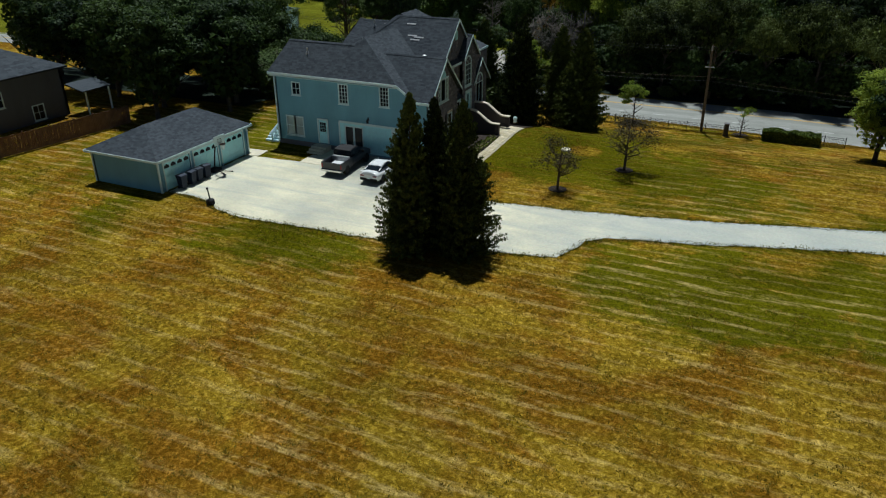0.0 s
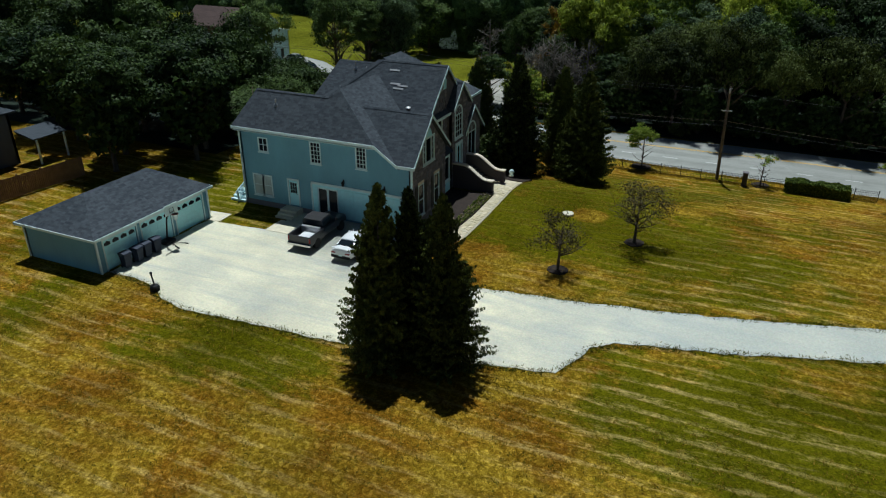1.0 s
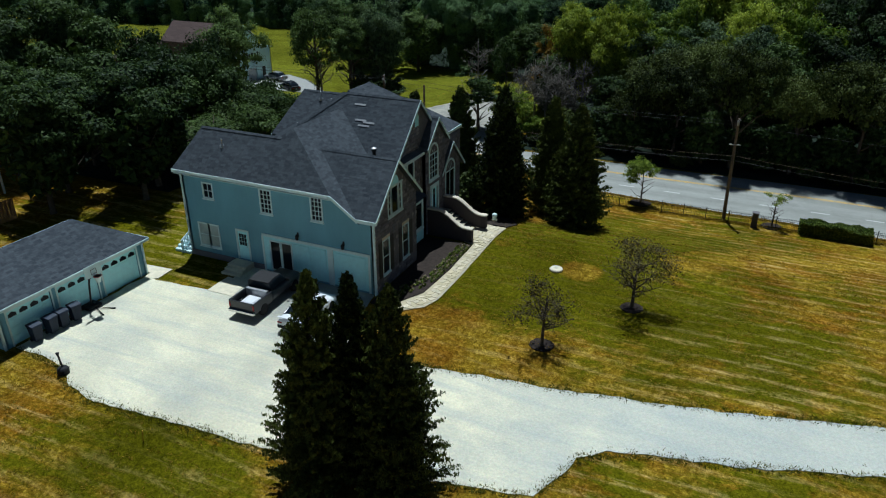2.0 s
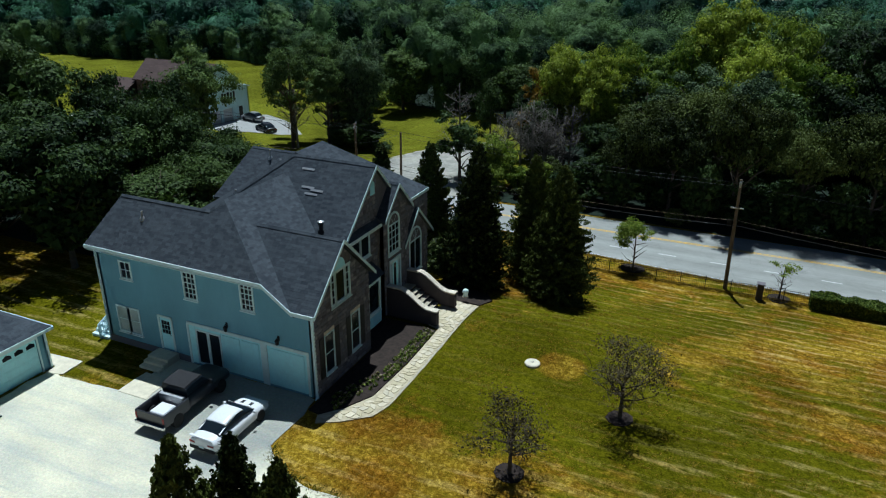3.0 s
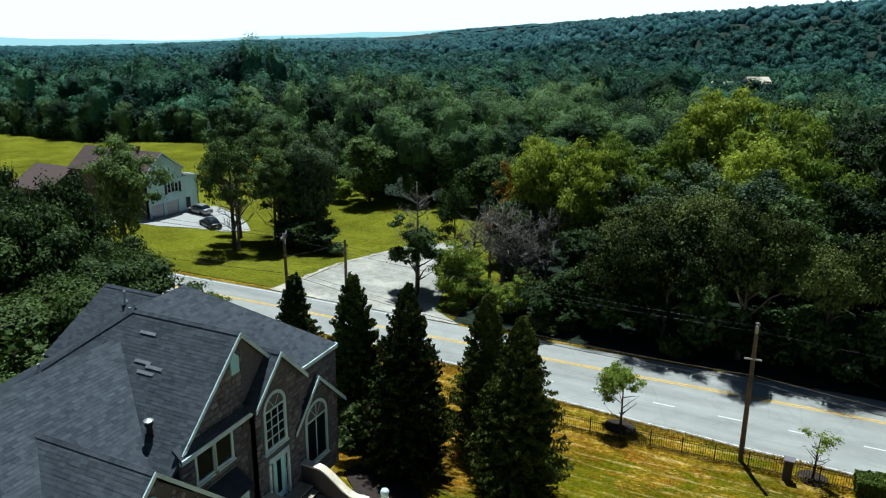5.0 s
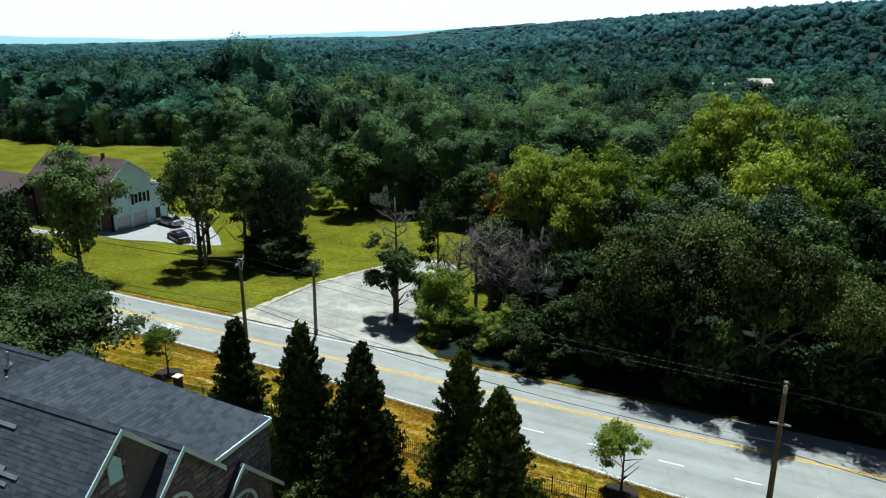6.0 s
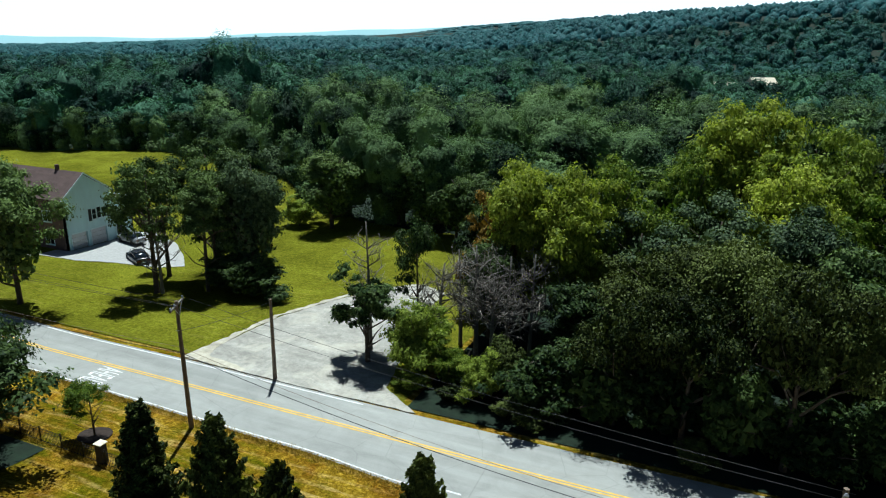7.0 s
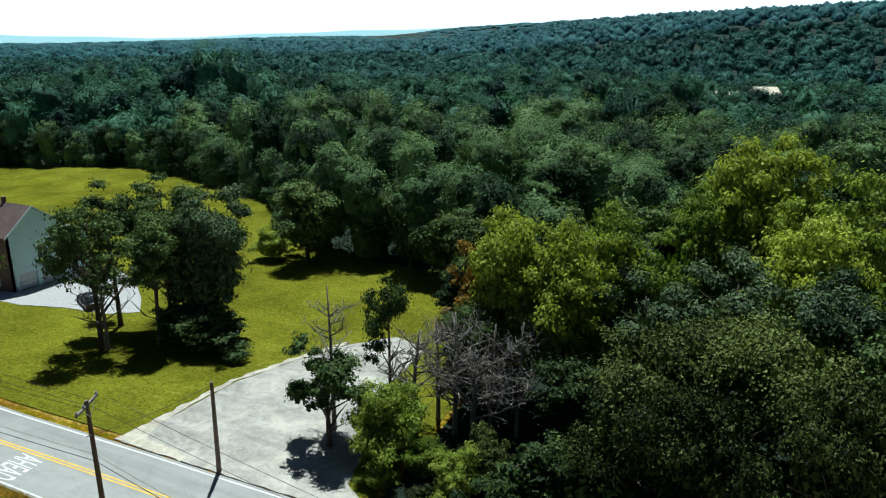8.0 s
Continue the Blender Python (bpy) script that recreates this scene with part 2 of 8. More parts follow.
def glass_mat(name="window_glass", tint=(0.008, 0.012, 0.017)):
    m, nt, b = mat_base(name, 0.06, 0, 0.1)
    v = world_coords(nt)
    nt.links.new(ramp(nt, noise_tex(nt, v, 0.8, 3), [(0.3, tint), (0.7, tuple(c * 1.6 for c in tint))]), b.inputs["Base Color"])
    bump(nt, b, noise_tex(nt, v, 1.5, 2), 0.05, 0.01)
    return m


GRASS = grass_mat(patches=((7, 10, 7, -0.24), (1, -17.5, 4.2, -0.32), (-14, -18.5, 4.8, -0.26), (-6, -18.5, 4, -0.24), (22, -14, 5.6, -0.28), (34, -9, 9, -0.22), (19, 4, 7, -0.14), (13, 21, 6, -0.22), (30, -26, 8, 0.14), (4.2, -2.6, 2.6, 0.35), (-12.5, -16.2, 3.2, 0.22), (10.6, 9.2, 1.2, 0.5), (20, -33, 13, 0.26), (4, -29, 12, 0.30), (-12, -28, 10, 0.26), (24, 8, 12, -0.03), (18, 20, 9, 0.02), (-20, 1, 7, -0.26)))
GRAVEL = gravel_mat()
ASPHALT = asphalt_mat("asphalt", (0.285, 0.29, 0.265))
VERGE_GRAVEL = asphalt_mat("loose_gravel", (0.43, 0.40, 0.31), True)
LOT = asphalt_mat("old_asphalt", (0.345, 0.335, 0.29), True)
CONCRETE = plain("concrete", (0.66, 0.60, 0.45), 0.9, vary=0.12)
DRIVE_CONCRETE = plain("drive_concrete", (0.33, 0.33, 0.31), 0.9, vary=0.15)
YELLOW = plain("yellow_paint", (0.68, 0.43, 0.05), 0.8, vary=0.2, grain=25)
WHITE_LINE = plain("road_white", (0.62, 0.62, 0.60), 0.8, vary=0.2, grain=25)
SIDING = siding_mat("blue_grey_siding", (0.165, 0.345, 0.44))
# Grey siding made darker: tree shade on these walls put into the paint.
NEIGHBOUR = siding_mat("shade_grey_siding", (0.10, 0.115, 0.14))
SIDING_PALE = siding_mat("pale_siding", (0.56, 0.76, 0.79))
TRIM = plain("white_trim", (0.66, 0.82, 0.84), 0.5, vary=0.06)
ROOF = shingle_mat("roof_shingles", (0.014, 0.021, 0.031), (0.098, 0.112, 0.128))
ROOF_BROWN = shingle_mat("brown_shingles", (0.075, 0.05, 0.046), (0.14, 0.098, 0.088))
STONE = stone_mat("field_stone")
WALLSTONE = stone_mat("dark_wall_stone", ((0.028, 0.024, 0.027), (0.062, 0.052, 0.056), (0.05, 0.046, 0.052), (0.09, 0.076, 0.076)))
MORTAR = plain("mortar", (0.13, 0.125, 0.135), 0.95, vary=0.2)
JOINT = plain("walk_joint", (0.46, 0.40, 0.27), 0.95, vary=0.2)
CURTAIN = glass_mat("curtained_glass", (0.30, 0.36, 0.36))
RETURN_STONE = plain("return_stone", (0.20, 0.175, 0.17), 0.9, vary=0.4, scale=5, grain=14, depth=0.02)
CAP = plain("cap_stone", (0.68, 0.61, 0.47), 0.85, vary=0.2)
TREAD = plain("tread_stone", (0.36, 0.32, 0.235), 0.9, vary=0.25)
GLASS = glass_mat()
DOOR_WHITE = plain("door_paint", (0.50, 0.88, 0.96), 0.45, vary=0.06)
SHUTTER = plain("black_shutter", (0.02, 0.022, 0.025), 0.5, vary=0.2)
MULCH = plain("mulch", (0.03, 0.021, 0.016), 0.95, vary=0.45, scale=4, grain=25, depth=0.03)
BARK = plain("bark", (0.085, 0.066, 0.05), 0.95, vary=0.35, scale=5, grain=18, depth=0.02)
DEADWOOD = plain("dead_wood", (0.20, 0.18, 0.155), 0.9, vary=0.3, scale=5, grain=18, depth=0.01)
POLE = plain("pole_wood", (0.17, 0.13, 0.095), 0.9, vary=0.25, scale=2, grain=30, depth=0.01)
IRON = plain("black_iron", (0.02, 0.02, 0.022), 0.5, 0.3, vary=0.2)
STEEL = plain("galvanised_steel", (0.42, 0.43, 0.44), 0.45, 0.7, vary=0.15)
BLACK = plain("black_plastic", (0.012, 0.012, 0.014), 0.75, vary=0.2)
BIN = plain("navy_plastic", (0.014, 0.022, 0.045), 0.6, vary=0.2)
RUBBER = plain("rubber", (0.014, 0.014, 0.015), 0.8, vary=0.2)
WHITE_CAR = plain("white_car_paint", (0.78, 0.79, 0.80), 0.25, vary=0.02, spec=0.6, depth=0.0)
SILVER = plain("grey_car_paint", (0.30, 0.31, 0.32), 0.3, 0.4, vary=0.04, spec=0.6, depth=0.0)
TRUCK_PAINT = plain("charcoal_paint", (0.022, 0.024, 0.032), 0.35, 0.1, vary=0.05, spec=0.6, depth=0.0)
DARK_CAR = plain("dark_car_paint", (0.02, 0.021, 0.024), 0.25, 0.2, vary=0.05, spec=0.6, depth=0.0)
CHROME = plain("chrome", (0.6, 0.6, 0.6), 0.15, 1.0, vary=0.03, depth=0.0)
RED = plain("red_lens", (0.25, 0.01, 0.01), 0.3, vary=0.1, depth=0.0)
LAMP = plain("lamp_lens", (0.6, 0.62, 0.64), 0.2, vary=0.05, spec=0.6, depth=0.0)
BRICK = plain("brown_brick", (0.13, 0.085, 0.078), 0.9, vary=0.25)
FENCE_WOOD = plain("fence_wood", (0.19, 0.105, 0.065), 0.9, vary=0.25, scale=2)
LEAF_A = leaf_mat("broad_leaves", (0.008, 0.024, 0.006), (0.15, 0.215, 0.06))
LEAF_B = leaf_mat("light_leaves", (0.045, 0.085, 0.006), (0.36, 0.43, 0.07), through=0.3, tip=(0.2, 0.17, 0.03))
LEAF_Y = leaf_mat("yellow_green_leaves", (0.10, 0.14, 0.012), (0.50, 0.55, 0.08), through=0.36)
LEAF_RUST = leaf_mat("rusty_dying_leaves", (0.07, 0.05, 0.008), (0.36, 0.21, 0.03))
LEAF_M = leaf_mat("middle_green_leaves", (0.012, 0.034, 0.009), (0.21, 0.29, 0.08))
LEAF_C = leaf_mat("blue_green_leaves", (0.009, 0.024, 0.011), (0.155, 0.215, 0.095))
LEAF_D = leaf_mat("vine_leaves", (0.004, 0.010, 0.002), (0.145, 0.180, 0.044), through=0.08)
# Darkened leaves: the shade on these trees is put into their colour.
LEAF_SHADED = leaf_mat("shade_dark_leaves", (0.008, 0.020, 0.007), (0.088, 0.132, 0.034))
LEAF_DEEP_SHADE = leaf_mat("deep_shade_leaves", (0.004, 0.010, 0.004), (0.050, 0.078, 0.020))
LEAF_RED = leaf_mat("dull_purple_leaves", (0.035, 0.03, 0.015), (0.095, 0.075, 0.04))
LEAF_MID = leaf_mat("wood_leaves", (0.006, 0.024, 0.010), (0.185, 0.29, 0.105), woods=1.6)
# Bluer and closer in tone with distance: aerial haze put into leaf colours.
LEAF_FAR_HAZE = leaf_mat("distant_haze_leaves", (0.006, 0.027, 0.021), (0.085, 0.20, 0.11), woods=1.0)
LEAF_HAZE = leaf_mat("remote_haze_leaves", (0.009, 0.046, 0.045), (0.056, 0.152, 0.115), woods=0.6)
LEAF_HAZE_BLUE = leaf_mat("hazy_leaves", (0.016, 0.070, 0.078), (0.044, 0.135, 0.135), woods=0.3)
# Near-black litter: the shade under the trees is put into its colour.
LITTER_SHADED = plain("shade_dark_litter", (0.008, 0.017, 0.008), 1.0, vary=0.4, scale=1.5, grain=12, depth=0.04)
FLAG = stone_mat("flagstone", ((0.40, 0.35, 0.22), (0.56, 0.49, 0.33), (0.50, 0.45, 0.33), (0.68, 0.60, 0.43)))
VERGE = grass_mat("green_grass", 1.0, gain=1.35, tint=0.9, blue=4.0)
NEEDLE = leaf_mat("evergreen_sprays", (0.004, 0.010, 0.003), (0.13, 0.155, 0.03), 0.6, 0.08)
HEDGE = leaf_mat("hedge_leaves", (0.03, 0.055, 0.008), (0.30, 0.36, 0.06))
TUFT = leaf_mat("grass_blades", (0.11, 0.08, 0.006), (0.52, 0.34, 0.05), 0.8, 0.25)
TUFT_GREEN = leaf_mat("green_blades", (0.06, 0.065, 0.006), (0.22, 0.19, 0.03), 0.8, 0.25)
BLOOM = leaf_mat("bedding_flowers", (0.22, 0.16, 0.10), (0.5, 0.38, 0.34), 0.7, 0.2)


# ---- building blocks ----
class Geo:
    """Vertices and faces, gathered piece by piece."""

    def __init__(self):
        self.v, self.f = [], []

    def add(self, verts, faces):
        n = len(self.v)
        self.v += [tuple(p) for p in verts]
        self.f += [tuple(n + i for i in f) for f in faces]
        return self

    def box(self, x0, x1, y0, y1, z0, z1, bevel=0.0, m=None):
        if bevel:
            b = bevel
            vs, fs = [], []
            for x, sx in ((x0, 1), (x1, -1)):
                for y, sy in ((y0, 1), (y1, -1)):
                    for z, sz in ((z0, 1), (z1, -1)):
                        vs += [(x, y + sy * b, z + sz * b), (x + sx * b, y, z + sz * b), (x + sx * b, y + sy * b, z)]
            idx = lambda i, j, k, a: ((i * 2 + j) * 2 + k) * 3 + a
            fs = [(idx(0, 0, 0, 0), idx(0, 0, 1, 0), idx(0, 1, 1, 0), idx(0, 1, 0, 0)), (idx(1, 0, 0, 0), idx(1, 1, 0, 0), idx(1, 1, 1, 0), idx(1, 0, 1, 0)),
                  (idx(0, 0, 0, 1), idx(1, 0, 0, 1), idx(1, 0, 1, 1), idx(0, 0, 1, 1)), (idx(0, 1, 0, 1), idx(0, 1, 1, 1), idx(1, 1, 1, 1), idx(1, 1, 0, 1)),
                  (idx(0, 0, 0, 2), idx(0, 1, 0, 2), idx(1, 1, 0, 2), idx(1, 0, 0, 2)), (idx(0, 0, 1, 2), idx(1, 0, 1, 2), idx(1, 1, 1, 2), idx(0, 1, 1, 2))]
            for i in (0, 1):
                for j in (0, 1):
                    fs.append((idx(i, j, 0, 0), idx(i, j, 1, 0), idx(i, j, 1, 1), idx(i, j, 0, 1)))
                    fs.append((idx(i, 0, j, 0), idx(i, 1, j, 0), idx(i, 1, j, 2), idx(i, 0, j, 2)))
                    fs.append((idx(0, i, j, 1), idx(1, i, j, 1), idx(1, i, j, 2), idx(0, i, j, 2)))
                    for k in (0, 1):
                        fs.append((idx(i, j, k, 0), idx(i, j, k, 1), idx(i, j, k, 2)))
        else:
            vs = [(x, y, z) for x in (x0, x1) for y in (y0, y1) for z in (z0, z1)]
            fs = [(0, 1, 3, 2), (4, 6, 7, 5), (0, 4, 5, 1), (2, 3, 7, 6), (0, 2, 6, 4), (1, 5, 7, 3)]
        if m is not None:
            vs = [m @ Vector(p) for p in vs]
        return self.add(vs, fs)

    def tube(self, pts, radii, sides=8, cap=True):
        """A tapering tube along points."""
        pts = [Vector(p) for p in pts]
        rings = []
        for i, p in enumerate(pts):
            d = (pts[min(i + 1, len(pts) - 1)] - pts[max(i - 1, 0)]).normalized()
            a = d.orthogonal().normalized()
            b = d.cross(a)
            r = radii[i] if isinstance(radii, (list, tuple)) else radii
            rings.append([p + (a * math.cos(t) + b * math.sin(t)) * r for t in (2 * math.pi * k / sides for k in range(sides))])
        vs = [q for ring in rings for q in ring]
        fs = [(i * sides + k, i * sides + (k + 1) % sides, (i + 1) * sides + (k + 1) % sides, (i + 1) * sides + k) for i in range(len(pts) - 1) for k in range(sides)]
        if cap:
            fs += [tuple(reversed(range(sides))), tuple(range((len(pts) - 1) * sides, len(pts) * sides))]
        return self.add(vs, fs)

    def prism(self, poly, along):
        """A polygon (list of 3D points) pushed along a vector."""
        n = len(poly)
        a = [Vector(p) for p in poly]
        b = [p + Vector(along) for p in a]
        return self.add(a + b, [tuple(range(n)), tuple(reversed(range(n, 2 * n)))] + [(i, i + n, (i + 1) % n + n, (i + 1) % n) for i in range(n)])

    def lathe(self, profile, sides=16, centre=(0, 0, 0)):
        cx, cy, cz = centre
        vs = [(cx + r * math.cos(2 * math.pi * k / sides), cy + r * math.sin(2 * math.pi * k / sides), cz + z) for r, z in profile for k in range(sides)]
        n = len(profile)
        fs = [(i * sides + k, i * sides + (k + 1) % sides, (i + 1) * sides + (k + 1) % sides, (i + 1) * sides + k) for i in range(n - 1) for k in range(sides)]
        fs += [tuple(reversed(range(sides))), tuple(range((n - 1) * sides, n * sides))]
        return self.add(vs, fs)

    def mesh(self, name, material, smooth=False):
        me = bpy.data.meshes.new(name)
        me.from_pydata(self.v, [], self.f)
        me.materials.append(material)
        if smooth:
            me.shade_smooth()
        me.update()
        return me


def fix(me):
    bm = bmesh.new()
    bm.from_mesh(me)
    bmesh.ops.recalc_face_normals(bm, faces=bm.faces)
    bm.to_mesh(me)
    bm.free()
    return me


def part(name, geo, material, parent=None, label="", smooth=False, at=None):
    """One mesh object from a Geo or a mesh, under a thing or a part."""
    me = geo if isinstance(geo, bpy.types.Mesh) else fix(geo.mesh(name, material, smooth))
    ob = new(name, me)
    ob.parent = parent
    if at is not None:
        ob.matrix_basis = at
    return tagged(ob, label)


def thing(name, label, category, at=None, group="", kind=""):
    ob = new(name)
    if at is not None:
        ob.matrix_basis = at
    return tagged(ob, label, category, group, kind)


def structure(name, geo, material, label="", smooth=False):
    return tagged(part(name, geo, material, None, label, smooth), kind="structure")


def smooth01(t):
    t = min(1.0, max(0.0, t))
    return t * t * (3 - 2 * t)


def land(x, y):
    """Height of the ground."""
    z = -3.6 * smooth01((y - 10.5) / 21.0)
    z += -0.25 * smooth01((y - 32) / 5)
    z += -1.3 * smooth01((y - 47) / 25) * smooth01((-18 - x) / 20)
    z += -2.2 * smooth01((y - 48) / 30) * smooth01((x + 18) / 20)
    d = math.hypot(x - 10, y + 10)
    east = smooth01((x + 0.55 * y - 20) / 700)
    z += 62.0 * smooth01((d - 170) / 650) * east
    z -= 0.016 * max(0.0, d - 260) * smooth01((math.degrees(math.atan2(15 - x, y + 1e-6)) - 28) / 27)
    z += 2.5 * smooth01((d - 150) / 250) * (noise.noise(Vector((x * 0.006, y * 0.006, 3.0)))) + 0.10 * noise.noise(Vector((x * 0.06, y * 0.06, 0.0))) * smooth01((y - 8) / 6)
    return z


def grid_lines(lo, hi, step, far):
    inner = list(np.arange(lo, hi + 0.01, step))
    left, right, s = [], [], step
    a, b = lo, hi
    while a > -far or b < far:
        s *= 1.22
        a, b = a - s, b + s
        left.append(max(a, -far * 1.05))
        right.append(min(b, far * 1.05))
    return sorted(set([round(v, 3) for v in left + inner + right]))


def sheet(xs, ys, lift=0.0, height=land):
    g = Geo()
    nx, ny = len(xs), len(ys)
    g.v = [(x, y, height(x, y) + lift) for y in ys for x in xs]
    g.f = [(j * nx + i, j * nx + i + 1, (j + 1) * nx + i + 1, (j + 1) * nx + i) for j in range(ny - 1) for i in range(nx - 1)]
    return g


def outline_sheet(points, lift, wobble=0.12, step=0.5, follow=True, seed=0.0):
    """A flat patch inside a closed outline whose edge wanders a little; it follows the ground and has a thin rim."""
    pts = []
    n = len(points)
    for i in range(n):
        a, b = Vector((*points[i], 0)), Vector((*points[(i + 1) % n], 0))
        k = max(1, int((b - a).length / step))
        side = (b - a).normalized().cross(Vector((0, 0, 1)))
        for j in range(k):
            p = a.lerp(b, j / k)
            p += side * wobble * (noise.noise(p * 0.9 + Vector((0, 0, seed))) + 0.7 * noise.noise(p * 3.1 + Vector((0, 0, seed))))
            pts.append(p)
    bm = bmesh.new()
    vs = [bm.verts.new((p.x, p.y, 0)) for p in pts]
    edges = [bm.edges.new((vs[i], vs[(i + 1) % len(vs)])) for i in range(len(vs))]
    bmesh.ops.triangle_fill(bm, use_beauty=True, edges=edges)
    if follow:
        for _ in range(3):
            long = [e for e in bm.edges if e.calc_length() > 2.2 and not e.is_boundary]
            if not long:
                break
            bmesh.ops.subdivide_edges(bm, edges=long, cuts=1)
            bmesh.ops.triangulate(bm, faces=bm.faces)
    rim = bmesh.ops.extrude_edge_only(bm, edges=[e for e in bm.edges if e.is_boundary])
    low = [v for v in rim["geom"] if isinstance(v, bmesh.types.BMVert)]
    lowset = set(low)
    for v in bm.verts:
        v.co.z = land(v.co.x, v.co.y) + (-0.06 if v in lowset else lift)
    me = bpy.data.meshes.new("patch")
    bmesh.ops.recalc_face_normals(bm, faces=bm.faces)
    bm.to_mesh(me)
    bm.free()
    return me


def patch(name, points, lift, material, label="", wobble=0.12, step=0.5, seed=0.0):
    me = outline_sheet(points, lift, wobble, step, True, seed)
    me.materials.append(material)
    ob = new(name, me)
    return tagged(ob, label, kind="structure")


# ---- ground, drive, road ----
structure("ground", sheet(grid_lines(-90, 90, 3.0, 4200), grid_lines(-75, 105, 3.0, 4200)), GRASS, "dry mown lawn with straw-coloured mower lines")

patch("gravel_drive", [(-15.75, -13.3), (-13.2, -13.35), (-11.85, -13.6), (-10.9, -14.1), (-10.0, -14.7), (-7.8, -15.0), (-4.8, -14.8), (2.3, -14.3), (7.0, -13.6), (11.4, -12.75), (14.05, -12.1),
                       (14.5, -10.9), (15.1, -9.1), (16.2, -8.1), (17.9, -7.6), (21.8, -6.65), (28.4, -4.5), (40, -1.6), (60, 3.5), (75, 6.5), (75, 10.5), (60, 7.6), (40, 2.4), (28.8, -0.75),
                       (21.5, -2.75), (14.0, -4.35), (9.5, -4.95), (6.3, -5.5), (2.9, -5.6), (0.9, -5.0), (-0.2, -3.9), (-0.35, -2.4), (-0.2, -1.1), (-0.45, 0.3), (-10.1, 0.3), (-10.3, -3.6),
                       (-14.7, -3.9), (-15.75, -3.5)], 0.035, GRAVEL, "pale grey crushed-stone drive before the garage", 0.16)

ROAD_LIFT = 0.06
NEAR = [(-400, 44.5), (-160, 41.0), (-80, 39.2), (-38, 38.5), (-12, 38.1), (-3, 37.5), (7, 35.1), (14, 34.4), (20, 33.9), (30, 33.3), (60, 32.0), (200, 26.0), (450, 14.0)]
FAR = [(-400, 51.5), (-160, 47.9), (-80, 46.1), (-38, 45.3), (-12, 45.3), (7, 45.4), (27, 45.8), (60, 45.0), (200, 39.2), (450, 27.0)]
YEL = [(-400, 48.0), (-160, 44.5), (-80, 42.7), (-38, 41.9), (-12, 41.9), (7, 41.9), (27, 42.2), (60, 41.6), (200, 35.8), (450, 24.0)]


def track(points, x):
    for (x0, y0), (x1, y1) in zip(points, points[1:]):
        if x <= x1:
            return y0 + (y1 - y0) * smooth01((x - x0) / (x1 - x0)) if abs(x1 - x0) < 30 else y0 + (y1 - y0) * (x - x0) / (x1 - x0)
    return points[-1][1]


def ribbon(name, low, high, lift, material, label="", x0=-400, x1=450, step=1.5, parent=None, n=6):
    g = Geo()
    xs = list(np.arange(x0, x1 + 0.01, step))
    for x in xs:
        a, b = low(x), high(x)
        for k in range(n + 1):
            y = a + (b - a) * k / n
            g.v.append((x, y, max(land(x, y), road_z(x)) + lift))
    for i in range(len(xs) - 1):
        for k in range(n):
            g.f.append((i * (n + 1) + k, (i + 1) * (n + 1) + k, (i + 1) * (n + 1) + k + 1, i * (n + 1) + k + 1))
    return g


def road_z(x):
    return land(x, track(YEL, x))


road = structure("road", ribbon("road", lambda x: track(NEAR, x), lambda x: track(FAR, x), ROAD_LIFT, ASPHALT), ASPHALT, "sunlit grey two-lane asphalt road")


def stripe(name, y_of, width, material, x0, x1, label, step=1.5):
    g = ribbon(name, lambda x: y_of(x) - width / 2, lambda x: y_of(x) + width / 2, ROAD_LIFT + 0.012, material, x0=x0, x1=x1, step=step, n=1)
    return part(name, g, material, road, label)


stripe("yellow_line", lambda x: track(YEL, x) - 0.13, 0.12, YELLOW, -300, 300, "worn yellow centre line")
stripe("yellow_line", lambda x: track(YEL, x) + 0.13, 0.12, YELLOW, -300, 300, "worn yellow centre line")
stripe("edge_line", lambda x: track(NEAR, x) + 0.25, 0.13, WHITE_LINE, -300, 300, "white edge line")
stripe("edge_line", lambda x: track(FAR, x) - 0.3, 0.13, WHITE_LINE, -300, -10, "white edge line")
for k in range(12):
    x = -1.5 + k * 4.6
    stripe("lane_dash", lambda x: 38.15 - 0.004 * max(0, x), 0.14, WHITE_LINE, x, x + 1.6, "white lane dash", 0.8)
word = bpy.data.curves.new("road_word", "FONT")
word.body, word.align_x, word.align_y, word.size = "AHEAD", "CENTER", "CENTER", 1.0
word.extrude = 0.002
word_ob = bpy.data.objects.new("road_word", word)
word_me = bpy.data.meshes.new_from_object(word_ob)
bpy.data.objects.remove(word_ob)
word_me.materials.append(WHITE_LINE)
wx, wy = -31.7, 0.5 * (track(NEAR, -31.7) + track(YEL, -31.7)) + 0.05
part("road_word", word_me, None, road, "worn white word AHEAD painted on the lane", at=Matrix.LocRotScale((wx, wy, max(land(wx, wy), road_z(wx)) + ROAD_LIFT + 0.014), Euler((0, 0, radians(-90))), (0.82, 3.4, 1)))

patch("parking_lot", [(-27.6, 45.45), (-26.8, 49.2), (-26.2, 56.5), (-24.2, 62.0), (-21.5, 67), (-18, 70.5), (-14.5, 69.5), (-14.0, 61), (-11.6, 54), (-10.2, 48), (-6.5, 45.5), (-14, 45.4)], 0.09, LOT, "cracked old asphalt lot beside the road", 0.15)

patch("gravel_verge", [(-28.3, 45.5), (-27.5, 49.3), (-26.9, 56.6), (-24.9, 62.3), (-22.1, 67.5), (-21.6, 67.2), (-24.35, 61.9), (-26.35, 56.4), (-26.9, 49.2), (-26.4, 46.6), (-22, 45.9), (-22, 45.4)], 0.105, VERGE_GRAVEL, "pale loose gravel along the lot's edge", 0.3, seed=3.0)

